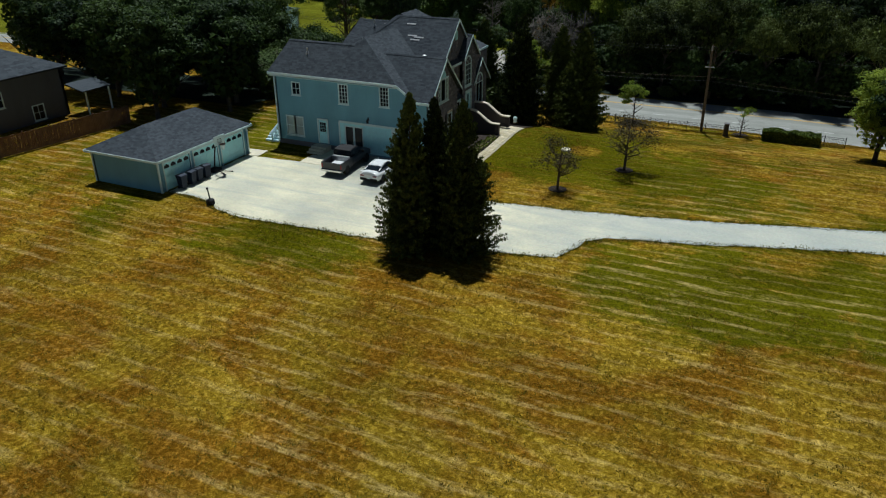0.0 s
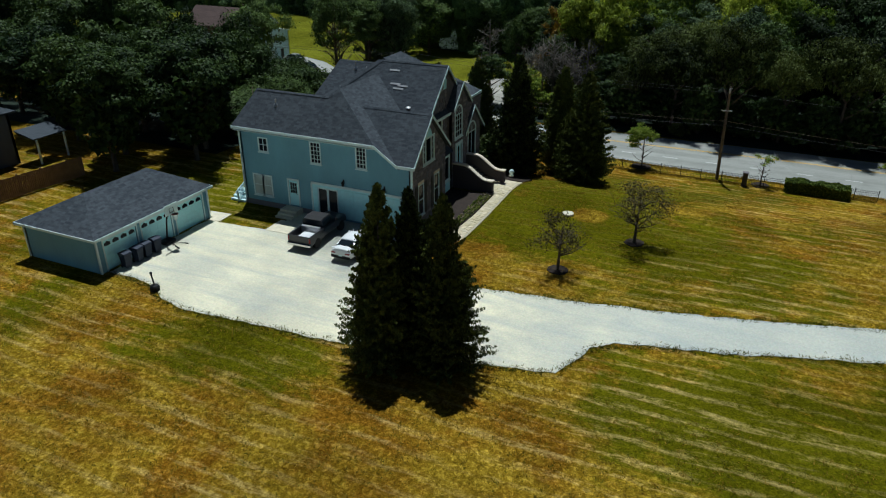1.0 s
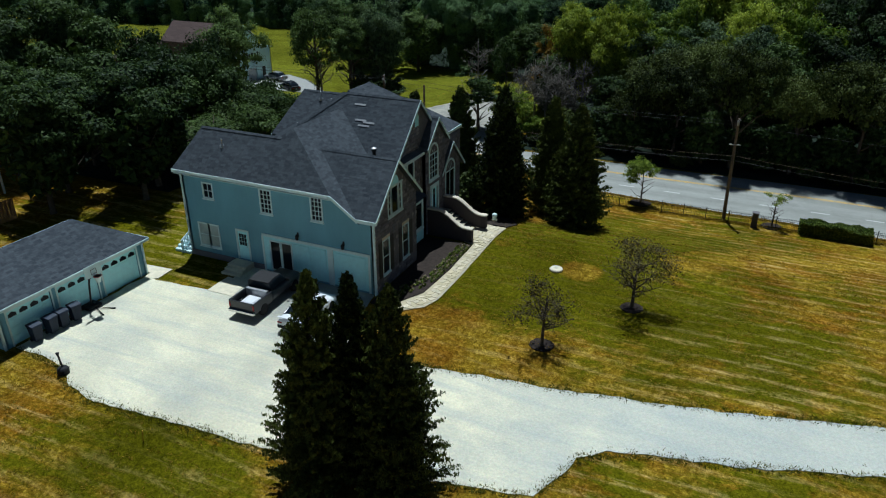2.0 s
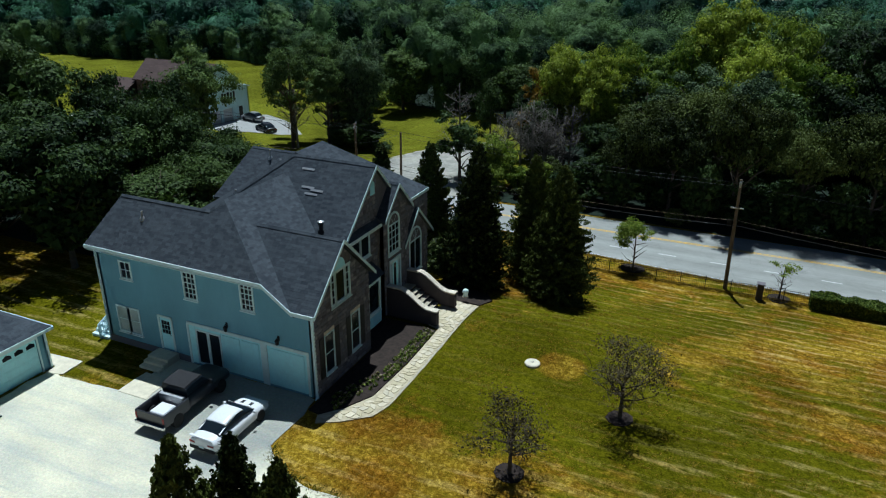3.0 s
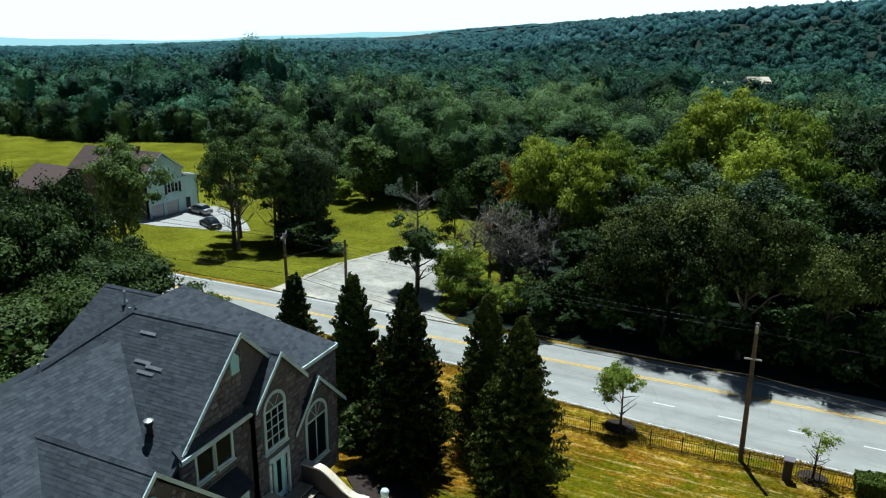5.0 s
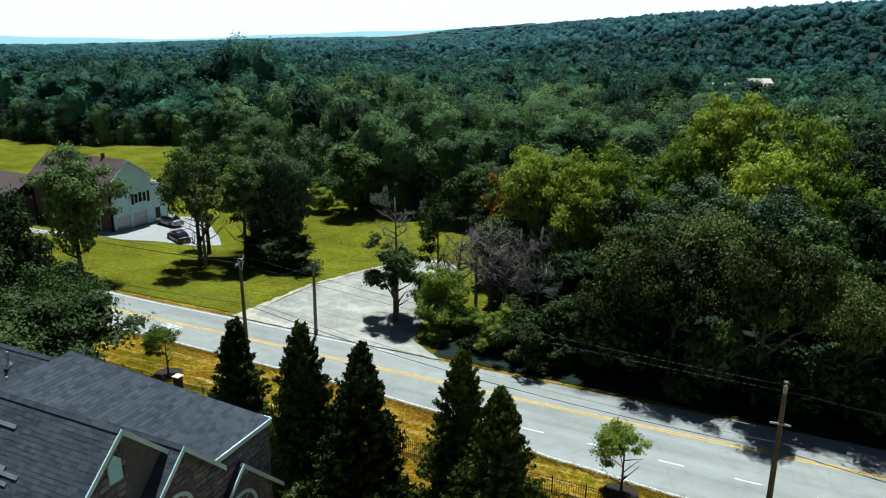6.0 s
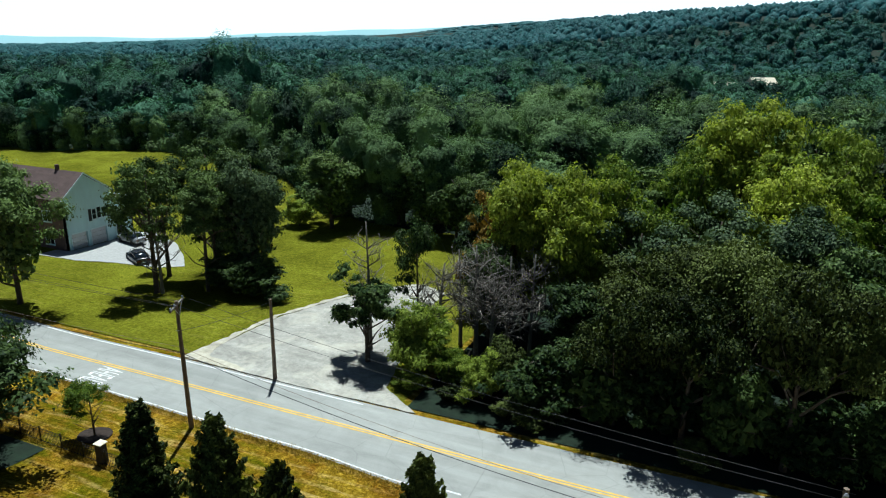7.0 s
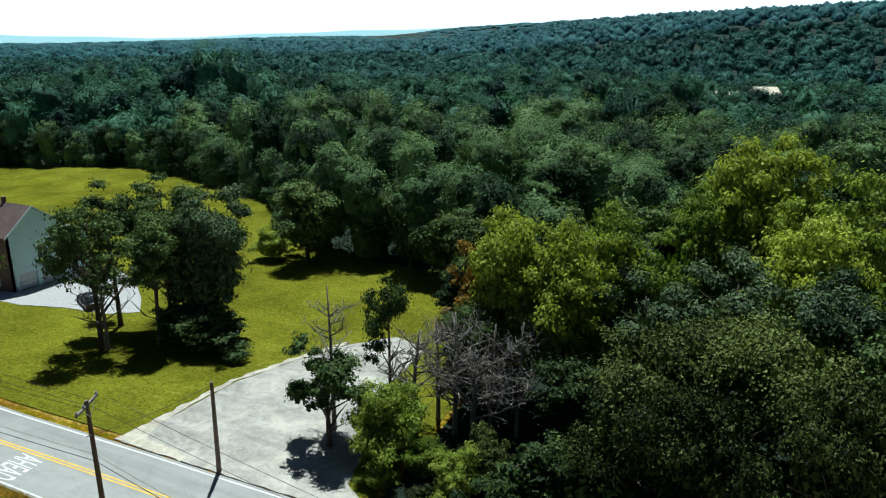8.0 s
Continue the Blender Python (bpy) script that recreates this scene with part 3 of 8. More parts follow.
# front walk of laid stone, the bed before the house, and concrete slabs
WALK = [(0.45, -0.9), (0.7, -1.5), (1.8, -0.9), (3.1, 0.2), (3.45, 1.4), (3.5, 5.0), (3.4, 10.0), (3.3, 14.7), (1.2, 14.9), (0.95, 13.4), (1.0, 10.5), (2.35, 10.0), (2.45, 5.5), (2.25, 1.8), (1.4, 0.2)]
walkway = patch("stone_walk", WALK, 0.05, JOINT, "irregular tan flagstone walk", 0.03, 0.6)
patch("planting_bed", [(-0.25, -0.7), (0.5, -0.8), (1.4, 0.25), (2.2, 1.8), (2.4, 5.5), (2.3, 9.7), (1.0, 9.9), (-1.9, 9.9), (-1.9, 6.1), (-0.25, 6.1)], 0.07, MULCH, "dark mulched bed along the house", 0.05)
patch("planting_bed", [(1.3, 14.9), (3.3, 14.9), (3.6, 16.5), (2.6, 18.2), (-1.5, 18.5), (-1.6, 17.2), (0.9, 14.6)], 0.07, MULCH, "dark mulched bed under the evergreens", 0.1)
for pts, lab in (([(-17.7, -2.5), (-14.8, -2.3), (-14.7, -3.75), (-15.7, -4.0), (-15.8, -3.3), (-17.5, -3.3)], "pale concrete slab beside the garage"),
                 ([(-10.6, -3.65), (-10.65, -2.4), (-10.6, -1.6), (-8.8, -1.7), (-8.75, -2.8), (-8.6, -3.6)], "pale concrete slab before the side door")):
    patch("concrete_pad", pts, 0.06, CONCRETE, lab, 0.0, 1.0)
patch("far_drive", [(-66.5, 61.4), (-60, 61.8), (-55.5, 63.4), (-50, 64.2), (-47.5, 66.5), (-51, 70), (-56, 74), (-62, 76.5), (-64.5, 75.6), (-64.6, 64.4), (-66.5, 64.3)], 0.12, DRIVE_CONCRETE, "pale concrete drive of the far house", 0.1)

patch("far_path", [(-90, 57.6), (-72, 58.4), (-66, 60.0), (-66, 61.4), (-73, 60.2), (-90, 59.6)], 0.11, DRIVE_CONCRETE, "pale concrete path before the far house", 0.1)

WOOD_EDGE = [(-420, 118), (-141, 118), (-118, 131), (-98, 128), (-70, 119), (-56, 105), (-41, 93), (-26, 89), (-12, 79), (-7.5, 70), (-7.4, 46), (440, 46)]


def wood_edge(x):
    """Where the woods begin, seen from the yard."""
    for (x0, y0), (x1, y1) in zip(WOOD_EDGE, WOOD_EDGE[1:]):
        if x <= x1:
            return y0 + (y1 - y0) * max(0.0, (x - x0) / (x1 - x0))
    return WOOD_EDGE[-1][1]


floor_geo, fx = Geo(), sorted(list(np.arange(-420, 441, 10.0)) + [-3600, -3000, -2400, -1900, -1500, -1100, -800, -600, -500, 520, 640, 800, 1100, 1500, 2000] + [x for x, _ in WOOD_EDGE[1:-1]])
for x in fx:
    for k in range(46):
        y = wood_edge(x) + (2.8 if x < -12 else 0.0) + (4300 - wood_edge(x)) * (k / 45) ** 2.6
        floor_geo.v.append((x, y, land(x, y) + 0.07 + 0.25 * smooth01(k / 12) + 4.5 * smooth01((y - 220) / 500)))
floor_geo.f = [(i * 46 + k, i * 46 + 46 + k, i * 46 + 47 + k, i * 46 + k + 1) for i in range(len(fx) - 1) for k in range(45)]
structure("forest_floor", floor_geo, LITTER_SHADED, "leaf litter under the woods, darkened as if in shade")
# Dark sheet laid as the trees' shade on the lawn below them.
structure("shade_floor", sheet(list(np.arange(-72, -25.9, 2.0)), list(np.arange(9, 31.1, 2.0)), 0.05), LITTER_SHADED, "dark sheet painted as the shade under the trees")
structure("far_lawn", sheet(list(np.arange(-200, -27.9, 4.0)), list(np.arange(46.2, 140, 3.5)), 0.07), VERGE, "green mown lawn round the far house")
structure("rough_grass", sheet(list(np.arange(-28, -7.0, 2.0)), list(np.arange(46.6, 140, 2.5)), 0.05), VERGE, "rough green grass behind the lot")

# Glowing ring: the white haze of the low sky, painted as emission.
haze = Geo()
for k in range(96):
    for z in (-250.0, 430.0):
        haze.v.append((4550 * math.sin(2 * math.pi * k / 96), 4550 * math.cos(2 * math.pi * k / 96), z))
haze.f = [(2 * k, 2 * k + 1, (2 * k + 3) % 192, (2 * k + 2) % 192) for k in range(96)]
hm = bpy.data.materials.new("pale_sky_haze")
hm.use_nodes = True
hb = hm.node_tree.nodes["Principled BSDF"]
hb.inputs["Base Color"].default_value = (0, 0, 0, 1)
hb.inputs["Specular IOR Level"].default_value = 0
hb.inputs["Emission Color"].default_value = (0.90, 1.0, 0.98, 1)
hb.inputs["Emission Strength"].default_value = 0.95
structure("backdrop", haze, hm, "pale hazy sky at the horizon")


# ---- the house ----
def wall_panel(g, origin, along, height, thick, holes, out):
    """A wall from origin along a vector, with rectangular holes (s0, s1, z0, z1) cut right through it."""
    o, a = Vector(origin), Vector(along)
    L = a.length
    a.normalize()
    n = Vector(out) * -thick
    ss = sorted({0.0, L} | {s for h in holes for s in h[:2]})
    zs = sorted({0.0, height} | {z for h in holes for z in h[2:]})
    solid = lambda i, j: 0 <= i < len(ss) - 1 and 0 <= j < len(zs) - 1 and not any(h[0] - 1e-6 <= ss[i] and ss[i + 1] <= h[1] + 1e-6 and h[2] - 1e-6 <= zs[j] and zs[j + 1] <= h[3] + 1e-6 for h in holes)
    P = lambda s, z, d: o + a * s + Vector((0, 0, z)) + n * d
    for i in range(len(ss) - 1):
        for j in range(len(zs) - 1):
            if not solid(i, j):
                continue
            s0, s1, z0, z1 = ss[i], ss[i + 1], zs[j], zs[j + 1]
            for d in (0, 1):
                g.add([P(s0, z0, d), P(s1, z0, d), P(s1, z1, d), P(s0, z1, d)], [(0, 1, 2, 3)])
            for di, dj, e in ((-1, 0, ((s0, z0), (s0, z1))), (1, 0, ((s1, z0), (s1, z1))), (0, -1, ((s0, z0), (s1, z0))), (0, 1, ((s0, z1), (s1, z1)))):
                if not solid(i + di, j + dj):
                    g.add([P(*e[0], 0), P(*e[1], 0), P(*e[1], 1), P(*e[0], 1)], [(0, 1, 2, 3)])
    return g


def window(parent, origin, along, out, w, h, cols=2, rows=3, arch=False, frame=0.09, name="window", sill=True, glass=None, pane_mat=None):
    """A window in a hole: frame, glazing bars, glass and sill as parts."""
    o, a, n = Vector(origin), Vector(along).normalized(), Vector(out).normalized()
    up = Vector((0, 0, 1))
    win = new(name)
    win.parent = parent

    def bar(g, s0, s1, z0, z1, d0, d1):
        p = [o + a * s + up * z + n * d for s in (s0, s1) for z in (z0, z1) for d in (d0, d1)]
        g.add(p, [(0, 1, 3, 2), (4, 6, 7, 5), (0, 4, 5, 1), (2, 3, 7, 6), (0, 2, 6, 4), (1, 5, 7, 3)])

    fr = Geo()
    t = frame
    bar(fr, -t, 0.03, -t, h + (0 if arch else t), -0.06, 0.045)
    bar(fr, w - 0.03, w + t, -t, h + (0 if arch else t), -0.06, 0.045)
    bar(fr, 0.03, w - 0.03, -t, 0.03, -0.06, 0.045)
    if not arch:
        bar(fr, 0.03, w - 0.03, h - 0.03, h + t, -0.06, 0.045)
    else:
        bar(fr, 0.03, w - 0.03, h - 0.04, h + 0.04, -0.06, 0.045)
        r, N = w / 2, 14
        for k in range(N):
            t0, t1 = math.pi * k / N, math.pi * (k + 1) / N
            ring = []
            for d in (-0.06, 0.045):
                for rr in (r - 0.03, r + t):
                    for tt in (t0, t1):
                        ring.append(o + a * (r + rr * math.cos(tt)) + up * (h + rr * math.sin(tt)) + n * d)
            fr.add(ring, [(0, 1, 3, 2), (4, 6, 7, 5), (0, 4, 5, 1), (2, 3, 7, 6), (0, 2, 6, 4), (1, 5, 7, 3)])
    part("window_frame", fr, TRIM, win, "white window frame")
    def glazing(*a):
        g = Geo()
        bar(g, *a)
        part("glazing_bar", g, TRIM, win)

    for c in range(1, cols):
        s = w * c / cols
        glazing( s - 0.018, s + 0.018, 0.03, h - 0.03 + (0.9 * w / 2 if arch and cols == 2 else 0), -0.035, 0.015)
    for r_ in range(1, rows):
        z = h * r_ / rows
        glazing(0.03, w - 0.03, z - 0.018, z + 0.018, -0.033, 0.013)
    if arch:
        for tt in (math.pi * 0.3, math.pi * 0.7):
            r = w / 2
            p0, p1 = o + a * r + up * h, o + a * (r + (r - 0.02) * math.cos(tt)) + up * (h + (r - 0.02) * math.sin(tt))
            part("glazing_bar", Geo().tube([p0 + n * -0.01, p1 + n * -0.01], 0.02, 5), TRIM, win)
    gl = Geo()
    bar(gl, 0.0, w, 0.0, h, -0.06, -0.03)
    part("pane", gl, pane_mat or GLASS, win, "dark reflecting glass")
    if arch:
        ga = Geo()
        r, N = w / 2, 14
        ga.prism([o + a * (r + r * math.cos(math.pi * k / N)) + up * (h + r * math.sin(math.pi * k / N)) + n * -0.03 for k in range(N + 1)], n * -0.03)
        part("pane", ga, pane_mat or GLASS, win, "arched fanlight glass")
    if sill:
        sg = Geo()
        bar(sg, -t - 0.05, w + t + 0.05, -t - 0.07, -t, -0.05, 0.10)
        part("window_sill", sg, TRIM, win)
    return win


def clip_poly(poly, axis_fn, lo, hi):
    """Part of a polygon between two values of a linear function."""
    def cut(pts, keep, lim):
        out = []
        for i in range(len(pts)):
            p, q = pts[i], pts[(i + 1) % len(pts)]
            fp, fq = axis_fn(p), axis_fn(q)
            if keep(fp):
                out.append(p)
            if keep(fp) != keep(fq):
                out.append(p.lerp(q, (lim - fp) / (fq - fp)))
        return out
    pts = cut([Vector(p) for p in poly], lambda f: f >= lo, lo)
    return cut(pts, lambda f: f <= hi, hi) if len(pts) > 2 else []


def roof_slope(g, tiles, poly, thick=0.16, course=0.16, tab=0.34, host=None):
    """One slope: a slab and, on it, overlapping courses of separate shingle tabs."""
    pts = [Vector(p) for p in poly]
    n = (pts[1] - pts[0]).cross(pts[2] - pts[0]).normalized()
    if n.z < 0:
        n = -n
        pts.reverse()
    g.prism(pts, Vector((0, 0, -thick)))
    if tiles is None:
        return
    up = (Vector((0, 0, 1)) - n * n.z).normalized()
    side = up.cross(n).normalized()
    o = pts[0]
    fu, fs = (lambda p: (p - o).dot(up)), (lambda p: (p - o).dot(side))
    lo, hi = min(map(fu, pts)), max(map(fu, pts))
    k = 0
    u = lo
    while u < hi - 0.02:
        row = clip_poly(pts, fu, u, min(u + course, hi))
        if len(row) > 2:
            a, b = min(map(fs, row)), max(map(fs, row))
            s = a - random.random() * tab
            while s < b:
                wdt = tab * random.uniform(0.75, 1.25)
                cell = clip_poly(row, fs, max(s, a) + 0.004, min(s + wdt, b) - 0.004)
                if len(cell) > 2:
                    lift = random.uniform(0.004, 0.011)
                    top = [p + n * (lift * (1 - 0.85 * (fu(p) - u) / course) + 0.004) for p in cell]
                    m = len(cell)
                    low = [i for i in range(m) if fu(cell[i]) < u + 0.01]
                    vs, fc = list(top), [tuple(range(m))]
                    for i in range(m):
                        j = (i + 1) % m
                        if i in low and j in low:
                            vs += [cell[i] - n * 0.004, cell[j] - n * 0.004]
                            fc.append((i, len(vs) - 2, len(vs) - 1, j))
                    if host:
                        part("shingle", Geo().add(vs, fc).mesh("shingle", ROOF), None, host)
                    else:
                        tiles.add(vs, fc)
                s += wdt
        u += course
        k += 1


def board(g, a, b, w=0.2, t=0.04, out=(0, 0, 0)):
    """A fascia board along a line: w high, t thick, pushed out."""
    a, b, o = Vector(a), Vector(b), Vector(out)
    n = o.normalized()
    g.add([p + d + Vector((0, 0, z)) for p in (a, b) for d in (n * 0.0, n * t) for z in (-w, 0.012)], [(0, 1, 3, 2), (4, 6, 7, 5), (0, 4, 5, 1), (2, 3, 7, 6), (0, 2, 6, 4), (1, 5, 7, 3)])


house = thing("house", "large blue-grey house with stone gables and dark shingle roofs", "house")
WY, WX0, WX1 = 0.35, -15.4, -0.35          # front wall line of the garage wing and its two ends
EAVE = 6.42

HOLES_FRONT = [(1.0, 2.75, 0.95, 2.6), (1.85, 2.65, 4.6, 5.65), (6.6, 7.45, 4.3, 5.9), (10.55, 11.35, 4.45, 6.05), (4.3, 5.2, 0.5, 2.6), (6.5, 14.6, 0.12, 2.65)]
wf = Geo()
wall_panel(wf, (WX0, WY, 0), (12.2, 0, 0), 6.3, 0.25, [h for h in HOLES_FRONT[:5]] + [(6.5, 12.2, 0.12, 2.65)], (0, -1, 0))
wall_panel(wf, (-3.2, WY, 0), (WX1 + 3.2, 0, 0), 5.1, 0.25, [(0.0, 2.4, 0.12, 2.65)], (0, -1, 0))
wf.prism([(-3.2, WY, 5.1), (-1.2, WY, 5.1), (-3.2, WY, 6.35)], (0, 0.25, 0))
wall_panel(wf, (WX0, WY, 0), (0, 4.2, 0), 6.2, 0.25, [], (-1, 0, 0))
wall_panel(wf, (WX0, 4.55, 0), (2.3, 0, 0), 6.2, 0.25, [], (0, 1, 0))
wall_panel(wf, (-13.1, 4.55, 0), (0, 6.4, 0), 6.3, 0.25, [], (-1, 0, 0))
wall_panel(wf, (WX0, 10.95, 0), (2.3, 0, 0), 6.0, 0.25, [], (0, -1, 0))
wall_panel(wf, (WX0, 10.95, 0), (0, 6.0, 0), 6.0, 0.25, [], (-1, 0, 0))
wall_panel(wf, (WX0, 16.95, 0), (13.4, 0, 0), 6.6, 0.25, [], (0, 1, 0))
part("wall", wf, SIDING, house, "blue-grey lapped siding")
fnd = Geo()
fnd.box(WX0 - 0.04, -9.05, WY - 0.05, WY + 0.02, -0.1, 0.42)
part("foundation", fnd, STONE, house, "dark stone foundation")
part("corner_board", Geo().box(WX0 - 0.03, WX0 + 0.11, WY - 0.03, WY + 0.11, 0.0, 6.2), TRIM, house, "pale corner trim")
part("corner_board", Geo().box(WX1 - 0.12, WX1 + 0.03, WY - 0.03, WY + 0.10, 0.0, 5.1), TRIM, house, "pale corner trim")

# stone-faced walls of the entrance side
stone_core = Geo()
wall_panel(stone_core, (WX1, WY, 0), (0, 5.75, 0), 5.2, 0.25, [(0.95, 1.85, 1.0, 3.35), (3.65, 4.55, 1.0, 3.35), (1.85, 3.65, 4.72, 5.2)], (1, 0, 0))
for tri_ in ([(WX1, WY, 5.2), (WX1, 2.2, 5.2), (WX1, 2.2, 7.08)], [(WX1, 4.0, 5.2), (WX1, 6.1, 5.2), (WX1, 4.0, 7.23)], [(WX1, 2.2, 6.5), (WX1, 4.0, 6.5), (WX1, 4.0, 7.23), (WX1, 3.15, 8.05), (WX1, 2.2, 7.08)]):
    stone_core.prism(tri_, (-0.25, 0, 0))
wall_panel(stone_core, (-2.0, 6.1, 0), (0, 4.0, 0), 6.6, 0.25, [(0.9, 3.0, 4.85, 6.45)], (1, 0, 0))
stone_core.prism([(-2.0, 6.2, 6.6), (-2.0, 9.85, 10.2), (-2.0, 13.0, 7.0), (-2.0, 12.0, 6.6)], (-0.25, 0, 0))
wall_panel(stone_core, (-1.55, 10.1, 0), (0, 3.45, 0), 6.9, 0.25, [(0.75, 2.15, 1.2, 3.5), (0.7, 2.1, 4.2, 6.1)], (1, 0, 0))
stone_core.prism([(-1.55, 10.1, 6.9), (-1.55, 11.82, 8.6), (-1.55, 13.55, 6.9)], (-0.25, 0, 0))
wall_panel(stone_core, (-1.75, 13.55, 0), (0, 3.4, 0), 6.6, 0.25, [(0.6, 2.3, 1.35, 3.7)], (1, 0, 0))
wall_panel(stone_core, (-2.0, 6.1, 0), (1.65, 0, 0), 5.2, 0.25, [], (0, 1, 0))
ret = Geo()
wall_panel(ret, (-2.0, 10.1, 0), (0.45, 0, 0), 6.8, 0.25, [], (0, -1, 0))
part("stone_return", ret, RETURN_STONE, house, "narrow stone return beside the entrance")
stone_wall = part("stone_wall", stone_core, MORTAR, house, "brown and grey fieldstone facing")

roof = new("roof")
roof.parent = house
slab, tiles = Geo(), Geo()
RZ = 9.4
slopes = [
    # garage wing, hipped at its end, and the front of the cross roof in one plane with it
    [(-15.75, 0, EAVE), (-8.2, 0, EAVE), (-8.2, 2.45, EAVE + 2.45), (-14.8, 2.45, EAVE + 2.45)],
    [(-8.2, 0, EAVE), (-3.15, 0, EAVE), (-7.6, 2.98, RZ), (-8.2, 2.45, EAVE + 2.45)],
    [(-15.75, 4.9, EAVE), (-8.2, 4.9, EAVE), (-8.2, 2.45, EAVE + 2.45), (-14.8, 2.45, EAVE + 2.45)],
    [(-15.75, 0, EAVE), (-14.8, 2.45, EAVE + 2.45), (-15.75, 4.9, EAVE)],
    # cross roof
    [(-7.6, 2.98, RZ), (-7.6, 8.9, RZ), (-3.45, 5.95, 6.57), (-2.0, 6.1, 5.58), (-1.2, 6.1, 5.05), (-1.2, 0, 5.05), (-3.15, 0, EAVE)],
    [(-7.6, 2.98, RZ), (-7.6, 8.9, RZ), (-12.2, 5.9, 6.4), (-12.0, 4.9, 6.4), (-8.22, 2.46, EAVE + 2.46)],
    # garage-end gable
    [(0.0, 0, 5.2), (-0.1, 3.3, 8.22), (-5.85, 3.3, 8.22), (-1.43, 0, 5.2)],
    [(0.0, 6.35, 5.2), (-0.1, 3.3, 8.22), (-5.85, 3.3, 8.22), (-1.43, 6.35, 5.2)],
    # tall front gable
    [(-1.75, 9.85, 10.35), (-8.0, 9.85, 10.35), (-12.6, 5.9, 6.55), (-1.75, 5.9, 6.55)],
    [(-1.75, 9.85, 10.35), (-8.0, 9.85, 10.35), (-8.0, 13.1, 7.1), (-1.75, 13.1, 7.1)],
    [(-3.5, 5.92, 6.57), (-1.75, 5.92, 6.57), (-1.75, 4.8, 5.5)],
    # pent roof below it
    [(-1.62, 5.9, 6.6), (-1.62, 10.1, 6.6), (-2.05, 10.1, 7.0), (-2.05, 5.9, 7.0)],
    # entrance gable
    [(-1.25, 11.82, 8.75), (-5.0, 11.82, 8.75), (-5.0, 9.9, 6.8), (-1.25, 9.9, 6.8)],
    [(-1.25, 11.82, 8.75), (-5.0, 11.82, 8.75), (-5.0, 13.75, 6.8), (-1.25, 13.75, 6.8)],
    # small end gable
    [(-1.45, 14.95, 6.1), (-3.6, 14.95, 6.1), (-3.6, 12.9, 4.0), (-1.45, 12.9, 4.0)],
    [(-1.45, 14.95, 6.1), (-3.6, 14.95, 6.1), (-3.6, 17.35, 3.75), (-1.45, 17.35, 3.75)],
    # main hipped roof
    [(-7.6, 12.95, 10.5), (-1.75, 17.15, 6.88), (-1.75, 9.9, 6.88), (-7.6, 9.86, 10.5)],
    [(-7.6, 12.95, 10.5), (-1.75, 17.15, 6.88), (-13.4, 17.15, 6.88)],
    [(-7.6, 12.95, 10.5), (-7.6, 9.86, 10.37), (-12.6, 5.91, 6.57), (-13.4, 5.91, 6.57), (-13.4, 17.15, 6.88)],
    # rear roof
    [(-14.5, 14.2, 9.08), (-8.0, 14.2, 9.08), (-8.0, 10.8, 6.1), (-15.6, 10.8, 6.1)],
    [(-14.5, 14.2, 9.08), (-8.0, 14.2, 9.08), (-8.0, 17.5, 6.1), (-15.6, 17.5, 6.1)],
    [(-14.5, 14.2, 9.08), (-15.6, 10.8, 6.1), (-15.6, 17.5, 6.1)],
]
for k, s in enumerate(slopes):
    slab = Geo()
    roof_slope(slab, tiles, s, tab=0.42 if k == 6 else 0.34, host=roof if k == 6 else None)
    part("roof_deck", slab, ROOF, roof)
tagged(part("shingles", tiles.mesh("shingles", ROOF), ROOF, roof, "dark grey weathered asphalt shingles"), kind="stuff")

for a, b in (((-14.8, 2.45, 8.89), (-8.2, 2.45, 8.89)), ((-15.7, 0.1, EAVE + .04), (-14.8, 2.45, 8.89)), ((-8.2, 2.45, 8.89), (-7.6, 2.98, RZ + .02)), ((-7.6, 2.98, RZ + .02), (-7.6, 8.8, RZ + .02)), ((-0.1, 3.3, 8.24), (-5.8, 3.3, 8.24)), ((-1.75, 9.85, 10.37), (-7.6, 9.85, 10.37)),
             ((-1.25, 11.82, 8.77), (-4.8, 11.82, 8.77)), ((-7.6, 2.98, RZ + .02), (-3.2, 0.05, EAVE + .02)), ((-7.6, 12.95, 10.52), (-1.8, 17.1, 6.9)), ((-7.6, 12.95, 10.52), (-7.6, 9.85, 10.42)), ((-7.6, 9.85, 10.42), (-12.6, 5.9, 6.6)),
             ((-14.5, 14.2, 9.1), (-8.0, 14.2, 9.1)), ((-1.45, 14.95, 6.12), (-3.5, 14.95, 6.12))):
    a, b = Vector(a), Vector(b)
    k = max(2, int((b - a).length / 0.28))
    for j in range(k):
        p, q = a.lerp(b, j / k), a.lerp(b, (j + 1.1) / k)
        d = (q - p).normalized()
        w = d.cross(Vector((0, 0, 1))).normalized() * 0.14
        dz = Vector((0, 0, 0.10))
        part("ridge_cap", Geo().add([p - w - dz, p + Vector((0, 0, .025)), p + w - dz, q - w - dz, q + Vector((0, 0, .01)), q + w - dz], [(0, 1, 4, 3), (1, 2, 5, 4), (0, 2, 1)]).mesh("ridge_cap", ROOF), None, roof)

